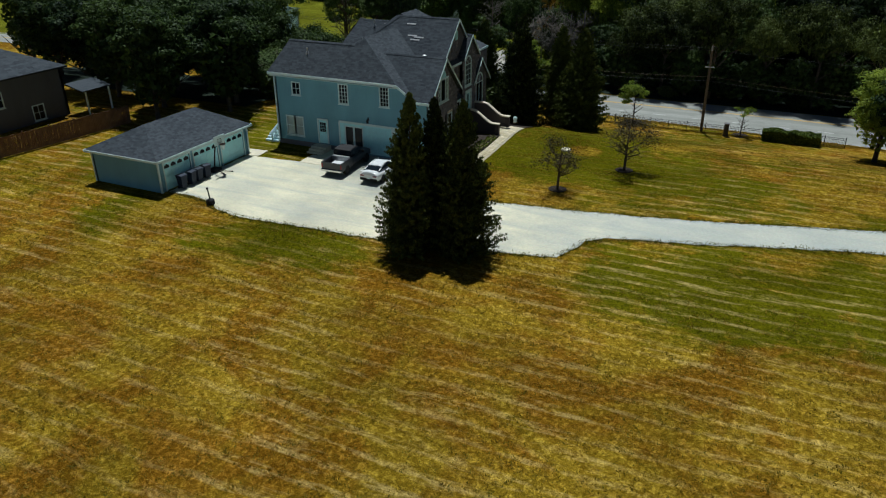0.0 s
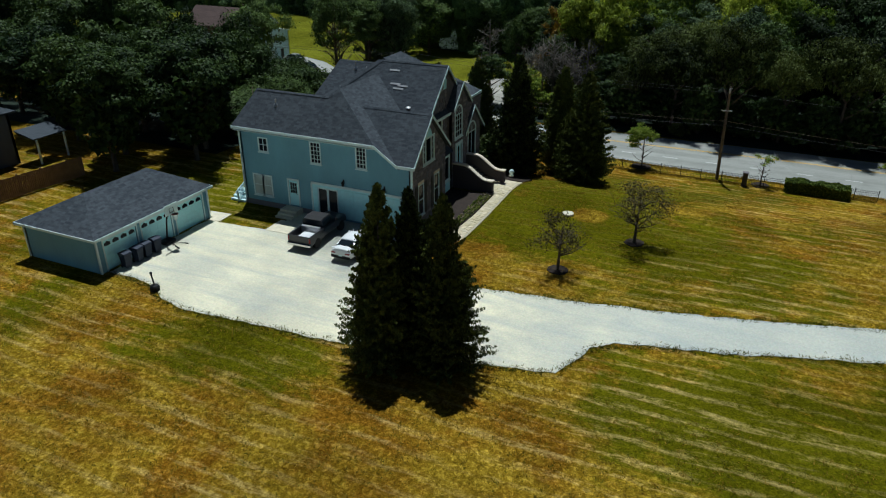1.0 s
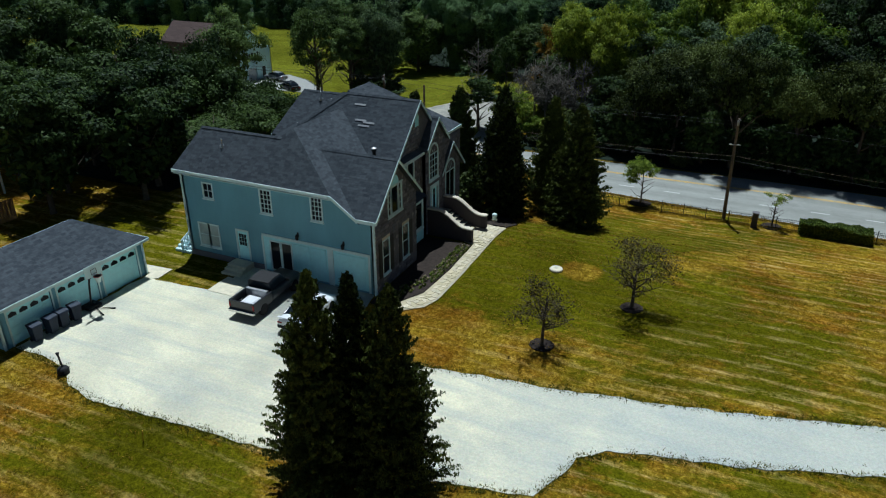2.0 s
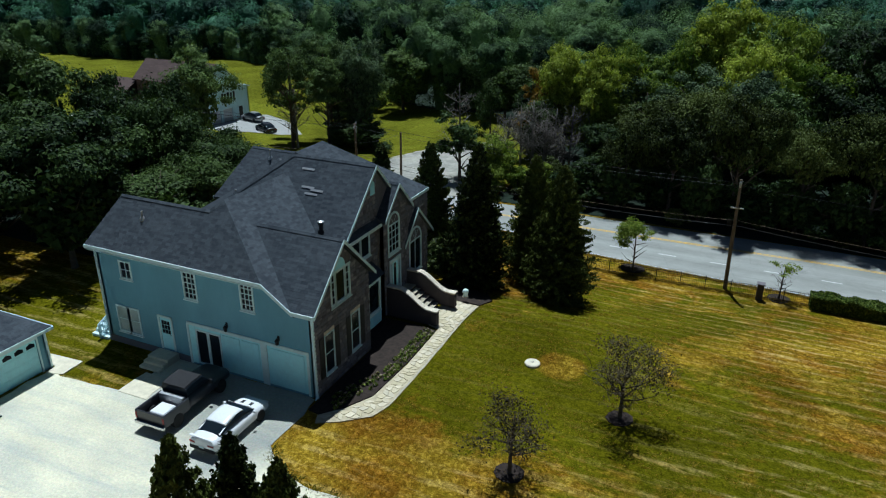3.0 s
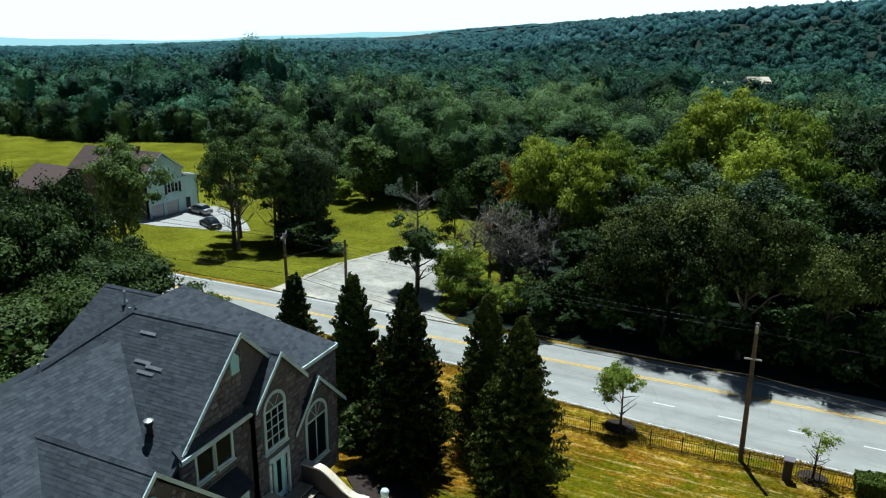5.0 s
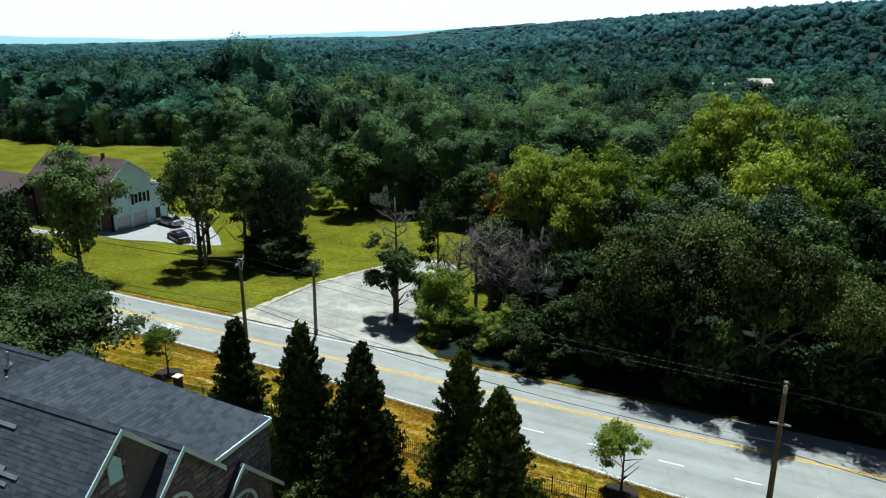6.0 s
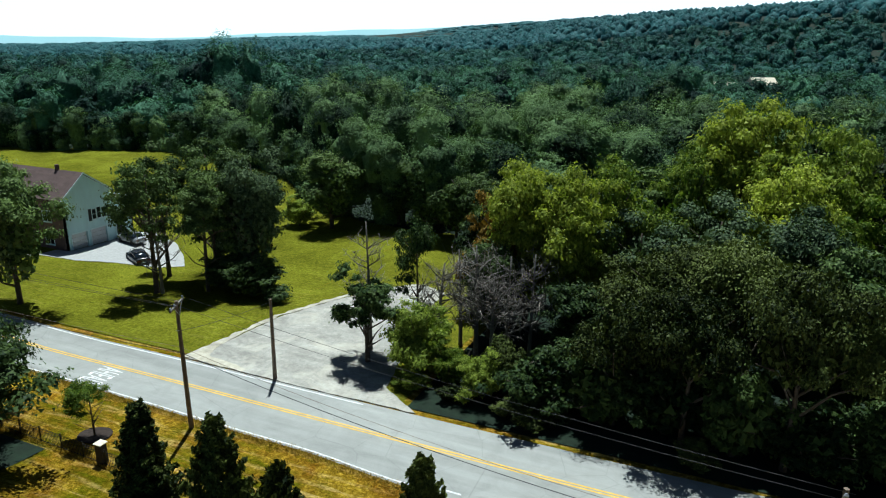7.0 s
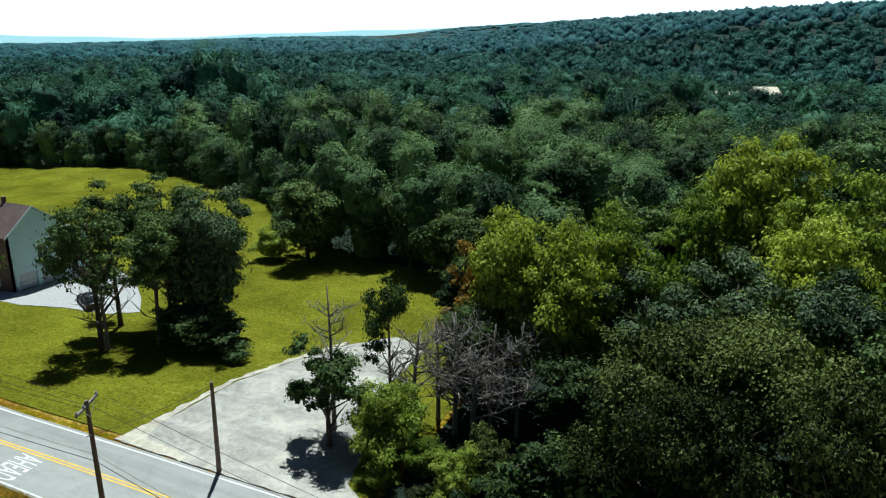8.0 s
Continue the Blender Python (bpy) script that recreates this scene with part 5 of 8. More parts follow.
# kind, x, y, width scale, height of the top, sort
SPOTS = [
    # viny wall along the far verge of the road
    ("vine", 6.8, 50.0, 0.72, 5.6, 0), ("vine", 11.5, 49.2, 0.82, 7.4, 0), ("vine", 17.8, 49.0, 0.9, 9.0, 0), ("vine", 24, 49.4, 0.84, 7.8, 0), ("vine", 30, 48.8, 0.9, 9.2, 0), ("vine", 37, 48.8, 0.92, 8.6, 0),
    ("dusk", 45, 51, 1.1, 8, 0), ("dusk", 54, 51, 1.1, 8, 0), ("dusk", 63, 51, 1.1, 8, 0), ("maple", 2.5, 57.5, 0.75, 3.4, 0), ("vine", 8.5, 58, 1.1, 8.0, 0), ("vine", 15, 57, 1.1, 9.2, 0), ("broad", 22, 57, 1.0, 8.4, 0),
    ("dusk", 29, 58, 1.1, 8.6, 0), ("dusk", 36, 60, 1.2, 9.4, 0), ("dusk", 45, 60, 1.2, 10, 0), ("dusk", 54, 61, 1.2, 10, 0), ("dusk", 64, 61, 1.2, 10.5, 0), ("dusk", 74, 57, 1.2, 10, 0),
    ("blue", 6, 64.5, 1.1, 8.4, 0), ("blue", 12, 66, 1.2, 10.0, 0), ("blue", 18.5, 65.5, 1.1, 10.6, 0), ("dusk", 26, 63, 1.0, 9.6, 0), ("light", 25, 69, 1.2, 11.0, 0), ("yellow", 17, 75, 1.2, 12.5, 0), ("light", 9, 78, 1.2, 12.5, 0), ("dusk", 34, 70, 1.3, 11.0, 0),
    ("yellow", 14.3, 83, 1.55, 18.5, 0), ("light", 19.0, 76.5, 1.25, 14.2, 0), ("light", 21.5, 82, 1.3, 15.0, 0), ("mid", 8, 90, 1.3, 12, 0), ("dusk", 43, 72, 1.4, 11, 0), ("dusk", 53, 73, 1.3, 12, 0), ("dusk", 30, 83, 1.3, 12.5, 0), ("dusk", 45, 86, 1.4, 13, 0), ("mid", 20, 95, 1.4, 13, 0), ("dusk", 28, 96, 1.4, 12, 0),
    # round light-green trees beside the lot, darker ones before them
    ("yellow", -4.6, 66.0, 1.2, 12.8, 1), ("yellow", 0.2, 64.8, 1.15, 12.6, 1), ("light", 3.0, 69.5, 1.2, 12.0, 1), ("rust", -7.4, 66.5, 1.1, 9.6, 1), ("maple", -6.5, 61.0, 0.75, 4.8, 1), ("maple", -9.5, 67.5, 0.75, 5.5, 1), ("maple", -10.5, 73.0, 0.75, 5.5, 1), ("shrub", -9.2, 51.8, 1.45, 1.6, 2), ("shrub", -6.0, 50.8, 0.8, -0.8, 2), ("shrub", -3.0, 49.6, 0.85, -0.4, 2),
    ("shrub", -8.2, 48.6, 0.55, -2.2, 2), ("shrub", -5.0, 48.3, 0.5, -2.4, 2), ("verge", -2.2, 51.4, 0.95, 0.2, 2), ("verge", 0.4, 50.2, 0.8, -0.4, 2), ("shrub", -0.6, 47.9, 0.5, -2.4, 2), ("lottree", -13.7, 51.4, 0.95, 4.4, 1), ("sparse", -12.4, 58.4, 0.6, 7.4, 1),
    # low growth along the verge; the dark scrub row is added to block light
    ("scrub", 1.5, 49.4, 0.95, 1.6, 2), ("scrub", 5.9, 49.9, 1.00, 2.2, 2), ("scrub", 10.3, 50.4, 1.05, 2.8, 2), ("scrub", 14.7, 49.4, 0.95, 3.4, 2), ("scrub", 19.1, 49.9, 1.00, 1.6, 2), ("scrub", 23.5, 50.4, 1.05, 2.2, 2), ("scrub", 27.9, 49.4, 0.95, 2.8, 2), ("scrub", 32.3, 49.9, 1.00, 3.4, 2), ("scrub", 36.7, 50.4, 1.05, 1.6, 2), ("scrub", 41.1, 49.4, 0.95, 2.2, 2), ("scrub", 45.5, 49.9, 1.00, 2.8, 2),
    ("verge", 1.5, 47.6, 0.8, -2.2, 2), ("verge", 12.6, 47.4, 0.7, -2.3, 2), ("verge", 28.3, 47.3, 0.8, -2.0, 2), ("verge", 36.8, 47.2, 0.8, -2.0, 2),
    # far lawn
    ("mid", -51.2, 48.0, 1.05, 11.2, 3), ("sparse", -42.4, 57.0, 1.1, 10.6, 3), ("tall", -46, 62.5, 1.0, 11.2, 3), ("tall", -42.4, 66.6, 1.05, 11.4, 3), ("blue", -37.0, 66.5, 1.05, 10.6, 3), ("scrub", -33.0, 61.0, 1.15, 0.4, 2), ("scrub", -37.0, 62.3, 1.1, 0.2, 2), ("tall", -38.3, 60.2, 0.9, 10.2, 3), ("blue", -35.0, 64.0, 0.9, 9.6, 3),
    ("tall", -39.5, 63.0, 0.9, 9.8, 3), ("mid", -41.5, 90.0, 1.25, 6.8, 3), ("shrub", -46.5, 89.0, 1.2, -1.2, 2), ("broad", -33, 95, 1.0, 6.0, 3), ("broad", -26.5, 91, 0.95, 5.5, 3), ("broad", -20.5, 87, 0.95, 6.0, 3), ("maple", -14.5, 82, 0.95, 6.0, 3), ("mid", -28, 98, 1.1, 7.5, 3), ("broad", -18, 93, 1.1, 7.0, 3),
    ("blue", -9, 75, 1.0, 6.5, 3), ("broad", -8, 85, 1.2, 8, 3), ("blue", 1, 78, 1.1, 8.5, 3), ("broad", 3, 89, 1.3, 9.5, 3)]
for kind, x, y, s, top, sort in SPOTS:
    ms = KINDS[kind]
    m = ms[int(abs(x * 7 + y)) % len(ms)]
    cat = "shrub" if sort == 2 else "tree"
    name = "woodland_tree" if sort < 2 else "shrub" if sort == 2 else "lawn_tree"
    plant(name, m, x, y, s, x * 1.7 + y, TEXT[sort], cat, GROUPS[sort], stretch=(top - land(x, y)) / (HEIGHT[kind] * s))


def canopy(name, spots, material, rings, segs, leaves, size, seed, heads=24, core=0.6):
    """A stretch of distant woods in one mesh: in each crown a lumpy core that reaches to the ground, and round it many leafy heads."""
    rng = np.random.default_rng(seed)
    th = np.concatenate([np.linspace(0.12, 1.75, rings - 1), [2.2]])
    az = 2 * np.pi * np.arange(segs) / segs
    dome = np.stack([np.sin(th)[:, None] * np.cos(az), np.sin(th)[:, None] * np.sin(az), np.cos(th)[:, None] + 0 * az], 2).reshape(-1, 3)
    i, j = np.meshgrid(np.arange(rings - 1), np.arange(segs), indexing="ij")
    a, b, c, d = (i * segs + j).ravel(), (i * segs + (j + 1) % segs).ravel(), ((i + 1) * segs + (j + 1) % segs).ravel(), ((i + 1) * segs + j).ravel()
    k = np.arange(segs)
    faces = np.concatenate([np.stack([a, d, c], 1), np.stack([a, c, b], 1), np.stack([0 * k + rings * segs, k, (k + 1) % segs], 1)])
    dome = np.concatenate([dome, [[0, 0, 1]]])
    V, F, T, n = [], [], [], 0
    size_ref = 1 / np.mean([min(r, 0.48 * h) * r for _, _, r, h in spots])
    for x, y, r, h in spots:
        z, rz, tone = land(x, y), min(r * rng.uniform(0.9, 1.4), h * 0.48) if h < 20 else h * 0.44, rng.random()
        mid = np.array([x, y, z + h - rz])
        p = mid + dome * (core * rng.uniform(0.72, 1.2, len(dome)))[:, None] * np.array([r, r, rz / max(1.0, core)])
        foot = slice((rings - 1) * segs, rings * segs)
        p[foot, :2] = mid[:2] + (p[foot, :2] - mid[:2]) * 1.05
        p[foot, 2] = max(z, mid[2] - 1.15 * rz)
        V.append(p)
        F.append(faces + n)
        n += len(p)
        m = int(leaves * min(2.2, max(0.6, r * rz * size_ref)))
        u = unit(heads, rng)
        u[:, 2] = np.where(u[:, 2] < -0.35, -u[:, 2], u[:, 2])
        seat = u * rng.uniform(0.55, 0.95, (heads, 1))
        wide = rng.uniform(0.16, 0.36, heads)
        pick = rng.integers(0, heads, m)
        q = unit(m, rng)
        q[:, 2] = np.where(q[:, 2] < -0.1, -q[:, 2] * 0.8, q[:, 2])
        c = mid + (seat[pick] + q * (wide[pick] * rng.uniform(0.55, 1.2, m))[:, None]) * np.array([r, r, rz])
        low = rng.random(m) < 0.2
        c[low, 2] = z + rng.random(low.sum()) ** 0.7 * (h - rz)
        v, f = leaf_quads(c, 0.7 * q + 0.8 * u[pick] + np.array([0, 0, 0.15]), size, rng, 0.4)
        V.append(v)
        F.append(f + n)
        n += len(v)
        T.append(np.full(len(p) + 3 * m, tone))
    me = quads_mesh(name, np.concatenate(V), np.concatenate(F), material)
    me.attributes.new("tone", "FLOAT", "POINT").data.foreach_set("value", np.concatenate(T).astype(np.float32))
    return tagged(new(name, me), WOODS, "woods", kind="stuff")


def far_spots(r0, r1, step, low, high, seed):
    rng = np.random.default_rng(seed)
    spots = []
    cx, cy = 15, 0
    n = int(math.pi * (r1 * r1 - r0 * r0) * (74 / 360) / (step * step))
    for _ in range(n):
        d = math.sqrt(rng.uniform(r0 * r0, r1 * r1))
        a = radians(rng.uniform(24 - 37, 24 + 37))
        x, y = cx - d * math.sin(a), cy + d * math.cos(a)
        h = rng.uniform(low, high) * (1 + 0.22 * noise.noise(Vector((x * 0.02, y * 0.02, 0))))
        if y < wood_edge(x) + 2 or (x < 75 and x > -8 and y < 92):
            continue
        # a clearing with houses in it
        if -8 < x < 25 and 299 < y < 318:
            continue
        if -8 < x < 25 and 205 < y < 300:
            h = min(h, 12.5)
        spots.append((x, y, max(2.4, min(step * rng.uniform(0.42, 0.85), h * 0.5)), h))
    return spots


EDGE = [(x, wood_edge(x) + 2.2 + 1.5 * math.sin(x * 1.9), 3.3 + 0.9 * math.sin(x * 3.1), 8.5 + 2.2 * math.sin(x * 2.3)) for x in np.arange(-200, -44, 4.2)]
EDGE += [(x, wood_edge(x) + 0.6 + 0.9 * math.sin(x * 2.7), 2.3 + 0.6 * math.sin(x * 1.7), 3.9 + 1.1 * math.sin(x * 4.1)) for x in np.arange(-200, -44, 2.7)]
SCREEN = [(x, 294 + 3 * math.sin(x), 4.2, 13.6 + 1.1 * math.sin(x * 2)) for x in np.arange(-4, 25, 4.5)]
WOODS = "dense green woods that cover the rolling land beyond the road"
canopy("distant_woods", far_spots(80, 140, 6.6, 9, 17, 1) + EDGE, LEAF_MID, 8, 12, 2300, 0.15, 1, 34)
canopy("distant_woods", far_spots(140, 195, 7.4, 9, 17, 6), LEAF_MID, 8, 12, 1150, 0.21, 6, 30)
canopy("distant_woods", far_spots(190, 340, 8.6, 9, 17, 2) + [(-141, 186.5, 6.5, 27.5), (-134, 190, 6, 26), (-148, 188, 6, 25), (-127, 194, 6, 21), (-156, 190, 6.5, 21), (-163, 192, 6, 19), (-110, 215, 6, 19)] + SCREEN, LEAF_FAR_HAZE, 6, 10, 520, 0.31, 2, 20)
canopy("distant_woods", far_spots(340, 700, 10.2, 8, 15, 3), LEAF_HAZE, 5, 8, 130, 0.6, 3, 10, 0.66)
canopy("distant_woods", far_spots(700, 1700, 17, 9, 15, 4), LEAF_HAZE_BLUE, 4, 6, 22, 1.2, 4, 6, 1.0)
canopy("distant_woods", far_spots(1700, 4300, 60, 8, 13, 5), LEAF_HAZE_BLUE, 4, 8, 0, 2.0, 5, 5, 4.0)

# blue hills at the very edge of sight; their haze is painted as glow
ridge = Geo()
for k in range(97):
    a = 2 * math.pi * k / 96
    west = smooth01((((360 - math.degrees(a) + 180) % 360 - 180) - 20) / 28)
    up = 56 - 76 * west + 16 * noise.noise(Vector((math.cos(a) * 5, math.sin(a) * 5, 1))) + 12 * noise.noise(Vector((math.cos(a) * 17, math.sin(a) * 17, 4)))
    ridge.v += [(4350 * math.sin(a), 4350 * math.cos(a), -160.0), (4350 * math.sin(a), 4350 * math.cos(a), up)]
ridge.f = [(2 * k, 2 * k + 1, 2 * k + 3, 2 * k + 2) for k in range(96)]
rm = bpy.data.materials.new("hill_haze_glow")
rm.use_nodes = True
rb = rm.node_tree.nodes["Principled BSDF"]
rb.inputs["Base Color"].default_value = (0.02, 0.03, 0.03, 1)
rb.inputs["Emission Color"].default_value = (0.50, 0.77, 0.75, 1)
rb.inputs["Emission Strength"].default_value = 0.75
structure("backdrop", ridge, rm, "glowing backdrop of blue hazy hills on the horizon")


# ---- detached garage ----
garage = thing("garage", "detached blue-grey three-door garage with a hipped shingle roof", "garage")
GX0, GX1, GY0, GY1, GH = -22.6, -15.95, -13.75, -3.45, 2.55
doors = [(0.55, 3.3), (3.75, 6.5), (6.95, 9.75)]
gw = Geo()
wall_panel(gw, (GX1, GY0, 0), (0, GY1 - GY0, 0), GH, 0.2, [(a, b, 0.0, 2.15) for a, b in doors], (1, 0, 0))
wall_panel(gw, (GX0, GY0, 0), (GX1 - GX0, 0, 0), GH, 0.2, [], (0, -1, 0))
wall_panel(gw, (GX0, GY1, 0), (GX1 - GX0, 0, 0), GH, 0.2, [], (0, 1, 0))
wall_panel(gw, (GX0, GY0, 0), (0, GY1 - GY0, 0), GH, 0.2, [], (-1, 0, 0))
part("wall", gw, SIDING, garage, "blue-grey lapped siding")
gr, gt = Geo(), Geo()
e = 0.35
A, B, C, D = (GX0 - e, GY0 - e, 2.6), (GX1 + e, GY0 - e, 2.6), (GX1 + e, GY1 + e, 2.6), (GX0 - e, GY1 + e, 2.6)
R0, R1 = (-19.3, -11.2, 4.25), (-19.3, -5.6, 4.25)
groof = new("roof")
groof.parent = garage
for s in ([A, B, R0], [B, C, R1, R0], [C, D, R1], [D, A, R0, R1]):
    gr = Geo()
    roof_slope(gr, gt, s, 0.12)
    part("roof_deck", gr, ROOF, groof)
tagged(part("shingles", gt.mesh("shingles", ROOF), ROOF, groof, "dark grey shingles"), kind="stuff")
for a, b, o in ((A, B, (0, -1, 0)), (B, C, (1, 0, 0)), (C, D, (0, 1, 0)), (D, A, (-1, 0, 0))):
    g = Geo()
    board(g, a, b, 0.16, 0.05, o)
    part("fascia_board", g, TRIM, groof, "white fascia board")
for a, b in doors:
    dg = Geo()
    y0, y1 = GY0 + a, GY0 + b
    for k in range(4):
        dg.box(GX1 - 0.12, GX1 - 0.06, y0, y1, 0.02 + k * 0.533, 0.545 + k * 0.533, 0.01)
        if k < 3:
            for j in range(4):
                w = (y1 - y0) / 4
                dg.box(GX1 - 0.065, GX1 - 0.045, y0 + j * w + 0.08, y0 + (j + 1) * w - 0.08, 0.10 + k * 0.533, 0.47 + k * 0.533, 0.012)
    d = part("garage_door", dg, DOOR_WHITE, garage, "pale panelled overhead door")
    for j in range(4):
        w = (y1 - y0) / 4
        pg = Geo()
        pg.prism([(GX1 - 0.06, y0 + j * w + 0.1, 1.72), (GX1 - 0.06, y0 + (j + 1) * w - 0.1, 1.72), (GX1 - 0.06, y0 + (j + 1) * w - 0.1, 1.9), (GX1 - 0.06, y0 + (j + 0.5) * w, 2.03), (GX1 - 0.06, y0 + j * w + 0.1, 1.9)], (0.018, 0, 0))
        part("pane", pg, GLASS, d, "small dark door light")
    tg = Geo()
    tg.box(GX1 + 0.003, GX1 + 0.035, y0 - 0.1, y0, 0, 2.15)
    tg.box(GX1 + 0.003, GX1 + 0.035, y1, y1 + 0.1, 0, 2.15)
    tg.box(GX1 + 0.003, GX1 + 0.035, y0 - 0.1, y1 + 0.1, 2.15, 2.25)
    part("door_frame", tg, TRIM, garage, "pale door trim")
for x in (GX0, GX1):
    for y in (GY0, GY1):
        part("corner_board", Geo().box(x - 0.06, x + 0.06, y - 0.06, y + 0.06, 0, GH), TRIM, garage, "pale corner trim")


# ---- house: doors, steps, fittings ----
def boxed(*a, **k):
    return Geo().box(*a, **k)


inf = Geo()
inf.box(-8.9, -8.45, WY - 0.02, WY + 0.1, 0.12, 2.65)
inf.box(-6.65, -0.8, WY + 0.02, WY + 0.1, 0.12, 2.65)
infill = part("door_infill", inf, DOOR_WHITE, house, "pale blue-white boarded garage openings")
for x0, x1 in ((-6.5, -5.3), (-5.15, -4.0), (-3.3, -1.05)):
    part("panel", boxed(x0, x1, WY - 0.02, WY + 0.03, 0.3, 2.45, bevel=0.02), DOOR_WHITE, infill)
part("door_frame", Geo().box(-8.98, -0.72, WY - 0.06, WY + 0.02, 2.6, 2.78).box(-9.02, -8.88, WY - 0.06, WY + 0.02, 0.05, 2.6).box(-3.85, -3.45, WY - 0.06, WY + 0.03, 0.05, 2.6).box(-0.86, -0.72, WY - 0.06, WY + 0.02, 0.05, 2.6), TRIM, house, "white trim round the openings")
slide = new("sliding_door")
slide.parent = house
for x0 in (-8.42, -7.52):
    fr = Geo().box(x0, x0 + 0.08, WY - 0.03, WY + 0.05, 0.14, 2.4).box(x0 + 0.80, x0 + 0.88, WY - 0.03, WY + 0.05, 0.14, 2.4).box(x0 + 0.08, x0 + 0.8, WY - 0.03, WY + 0.05, 0.14, 0.24).box(x0 + 0.08, x0 + 0.8, WY - 0.03, WY + 0.05, 2.3, 2.4)
    part("frame", fr, TRIM, slide, "white sliding-door frame")
    part("pane", boxed(x0 + 0.08, x0 + 0.80, WY + 0.01, WY + 0.03, 0.24, 2.3), GLASS, slide, "dark glass")
part("transom", boxed(-8.45, -6.62, WY - 0.01, WY + 0.06, 2.4, 2.62), DOOR_WHITE, slide)

side = new("side_door")
side.parent = house
part("leaf", Geo().box(-11.06, -10.24, WY - 0.01, WY + 0.06, 0.52, 2.55, bevel=0.01), DOOR_WHITE, side, "pale entry door")
part("door_frame", Geo().box(-11.2, -11.07, WY - 0.05, WY + 0.02, 0.5, 2.7).box(-10.23, -10.1, WY - 0.05, WY + 0.02, 0.5, 2.7).box(-11.2, -10.1, WY - 0.05, WY + 0.02, 2.58, 2.72), TRIM, side, "white door trim")
for i in range(3):
    for j in range(3):
        part("pane", boxed(-10.95 + i * 0.21, -10.77 + i * 0.21, WY - 0.02, WY - 0.012, 1.55 + j * 0.29, 1.81 + j * 0.29), GLASS, side, "small dark pane")
part("knob", Geo().lathe([(0.0, -0.03), (0.035, -0.02), (0.035, 0.02), (0.0, 0.03)], 8, (-10.33, WY - 0.05, 1.5)), CHROME, side)
steps = thing("door_steps", "grey concrete steps at the side door", "steps")
for k, (d, z) in enumerate(((1.0, 0.46), (1.35, 0.31), (1.7, 0.16))):
    part("step", boxed(-11.4, -9.9, WY - d, WY - 0.06 if k == 0 else WY - d + 0.36, 0.0, z, bevel=0.015), CONCRETE, steps)

for x in (-6.05, -2.6):
    s = new("wall_lantern")
    s.parent = house
    part("bracket", Geo().tube([(x, WY - 0.01, 3.25), (x, WY - 0.12, 3.3), (x, WY - 0.16, 3.22)], 0.02, 6).box(x - 0.06, x + 0.06, WY - 0.03, WY - 0.003, 3.05, 3.35), IRON, s, "black lantern bracket")
    part("lantern", Geo().lathe([(0.03, -0.2), (0.09, -0.16), (0.11, 0.06), (0.13, 0.08), (0.03, 0.2)], 8, (x, WY - 0.17, 3.05)), IRON, s, "black wall lantern")

for y in (WY + 0.95, WY + 3.65):
    for y0 in (y - 0.52, y + 0.98):
        sh = Geo().box(WX1 + 0.005, WX1 + 0.06, y0, y0 + 0.42, 0.95, 3.4, bevel=0.01)
        shutter = part("shutter", sh, SHUTTER, house, "black louvred shutter")
        for k in range(14):
            part("slat", boxed(WX1 + 0.06, WX1 + 0.075, y0 + 0.06, y0 + 0.36, 1.05 + k * 0.16, 1.15 + k * 0.16), SHUTTER, shutter)
    part("keystone", boxed(WX1 + 0.005, WX1 + 0.06, y - 0.05, y + 0.95, 3.42, 3.62, bevel=0.02), CAP, house, "pale stone lintel")
# fan above the upper window
fan = Geo()
fan.prism([(WX1 + 0.005, WY + 2.75 + 0.48 * math.cos(math.pi * k / 12), 6.62 + 0.62 * math.sin(math.pi * k / 12)) for k in range(13)], (0.06, 0, 0))
part("fan_panel", fan, DOOR_WHITE, house, "pale half-round panel above the window")
part("window_hood", boxed(WX1 + 0.005, WX1 + 0.08, WY + 1.72, WY + 3.78, 6.52, 6.64, bevel=0.02), TRIM, house, "white head trim")
# loft vent in the tall gable
vent = Geo()
vent.prism([(-1.99, 9.35, 8.55), (-1.99, 9.85, 8.55), (-1.99, 9.85, 9.25), (-1.99, 9.6, 9.5), (-1.99, 9.35, 9.25)], (0.07, 0, 0))
part("gable_vent", vent, DOOR_WHITE, house, "pale arched gable vent")
# bay with a tall window
bay = new("bay_window")
bay.parent = house
bb_ = Geo()
wall_panel(bb_, (-1.25, 7.3, 0.3), (0, 1.8, 0), 3.3, 0.12, [(0.25, 1.55, 1.05, 3.0)], (1, 0, 0))
wall_panel(bb_, (-2.0, 7.3, 0.3), (0.63, 0, 0), 3.3, 0.12, [], (0, -1, 0))
wall_panel(bb_, (-2.0, 9.1, 0.3), (0.63, 0, 0), 3.3, 0.12, [], (0, 1, 0))
part("bay_body", bb_, DOOR_WHITE, bay, "pale panelled bay")
window(bay, (-1.25, 7.55, 1.35), (0, 1, 0), (1, 0, 0), 1.3, 1.95, 1, 1, frame=0.12)
part("bay_roof", Geo().prism([(-2.0, 7.1, 3.6), (-1.05, 7.1, 3.6), (-2.0, 7.1, 4.25)], (0, 2.2, 0)), ROOF, bay, "dark sloping bay roof")

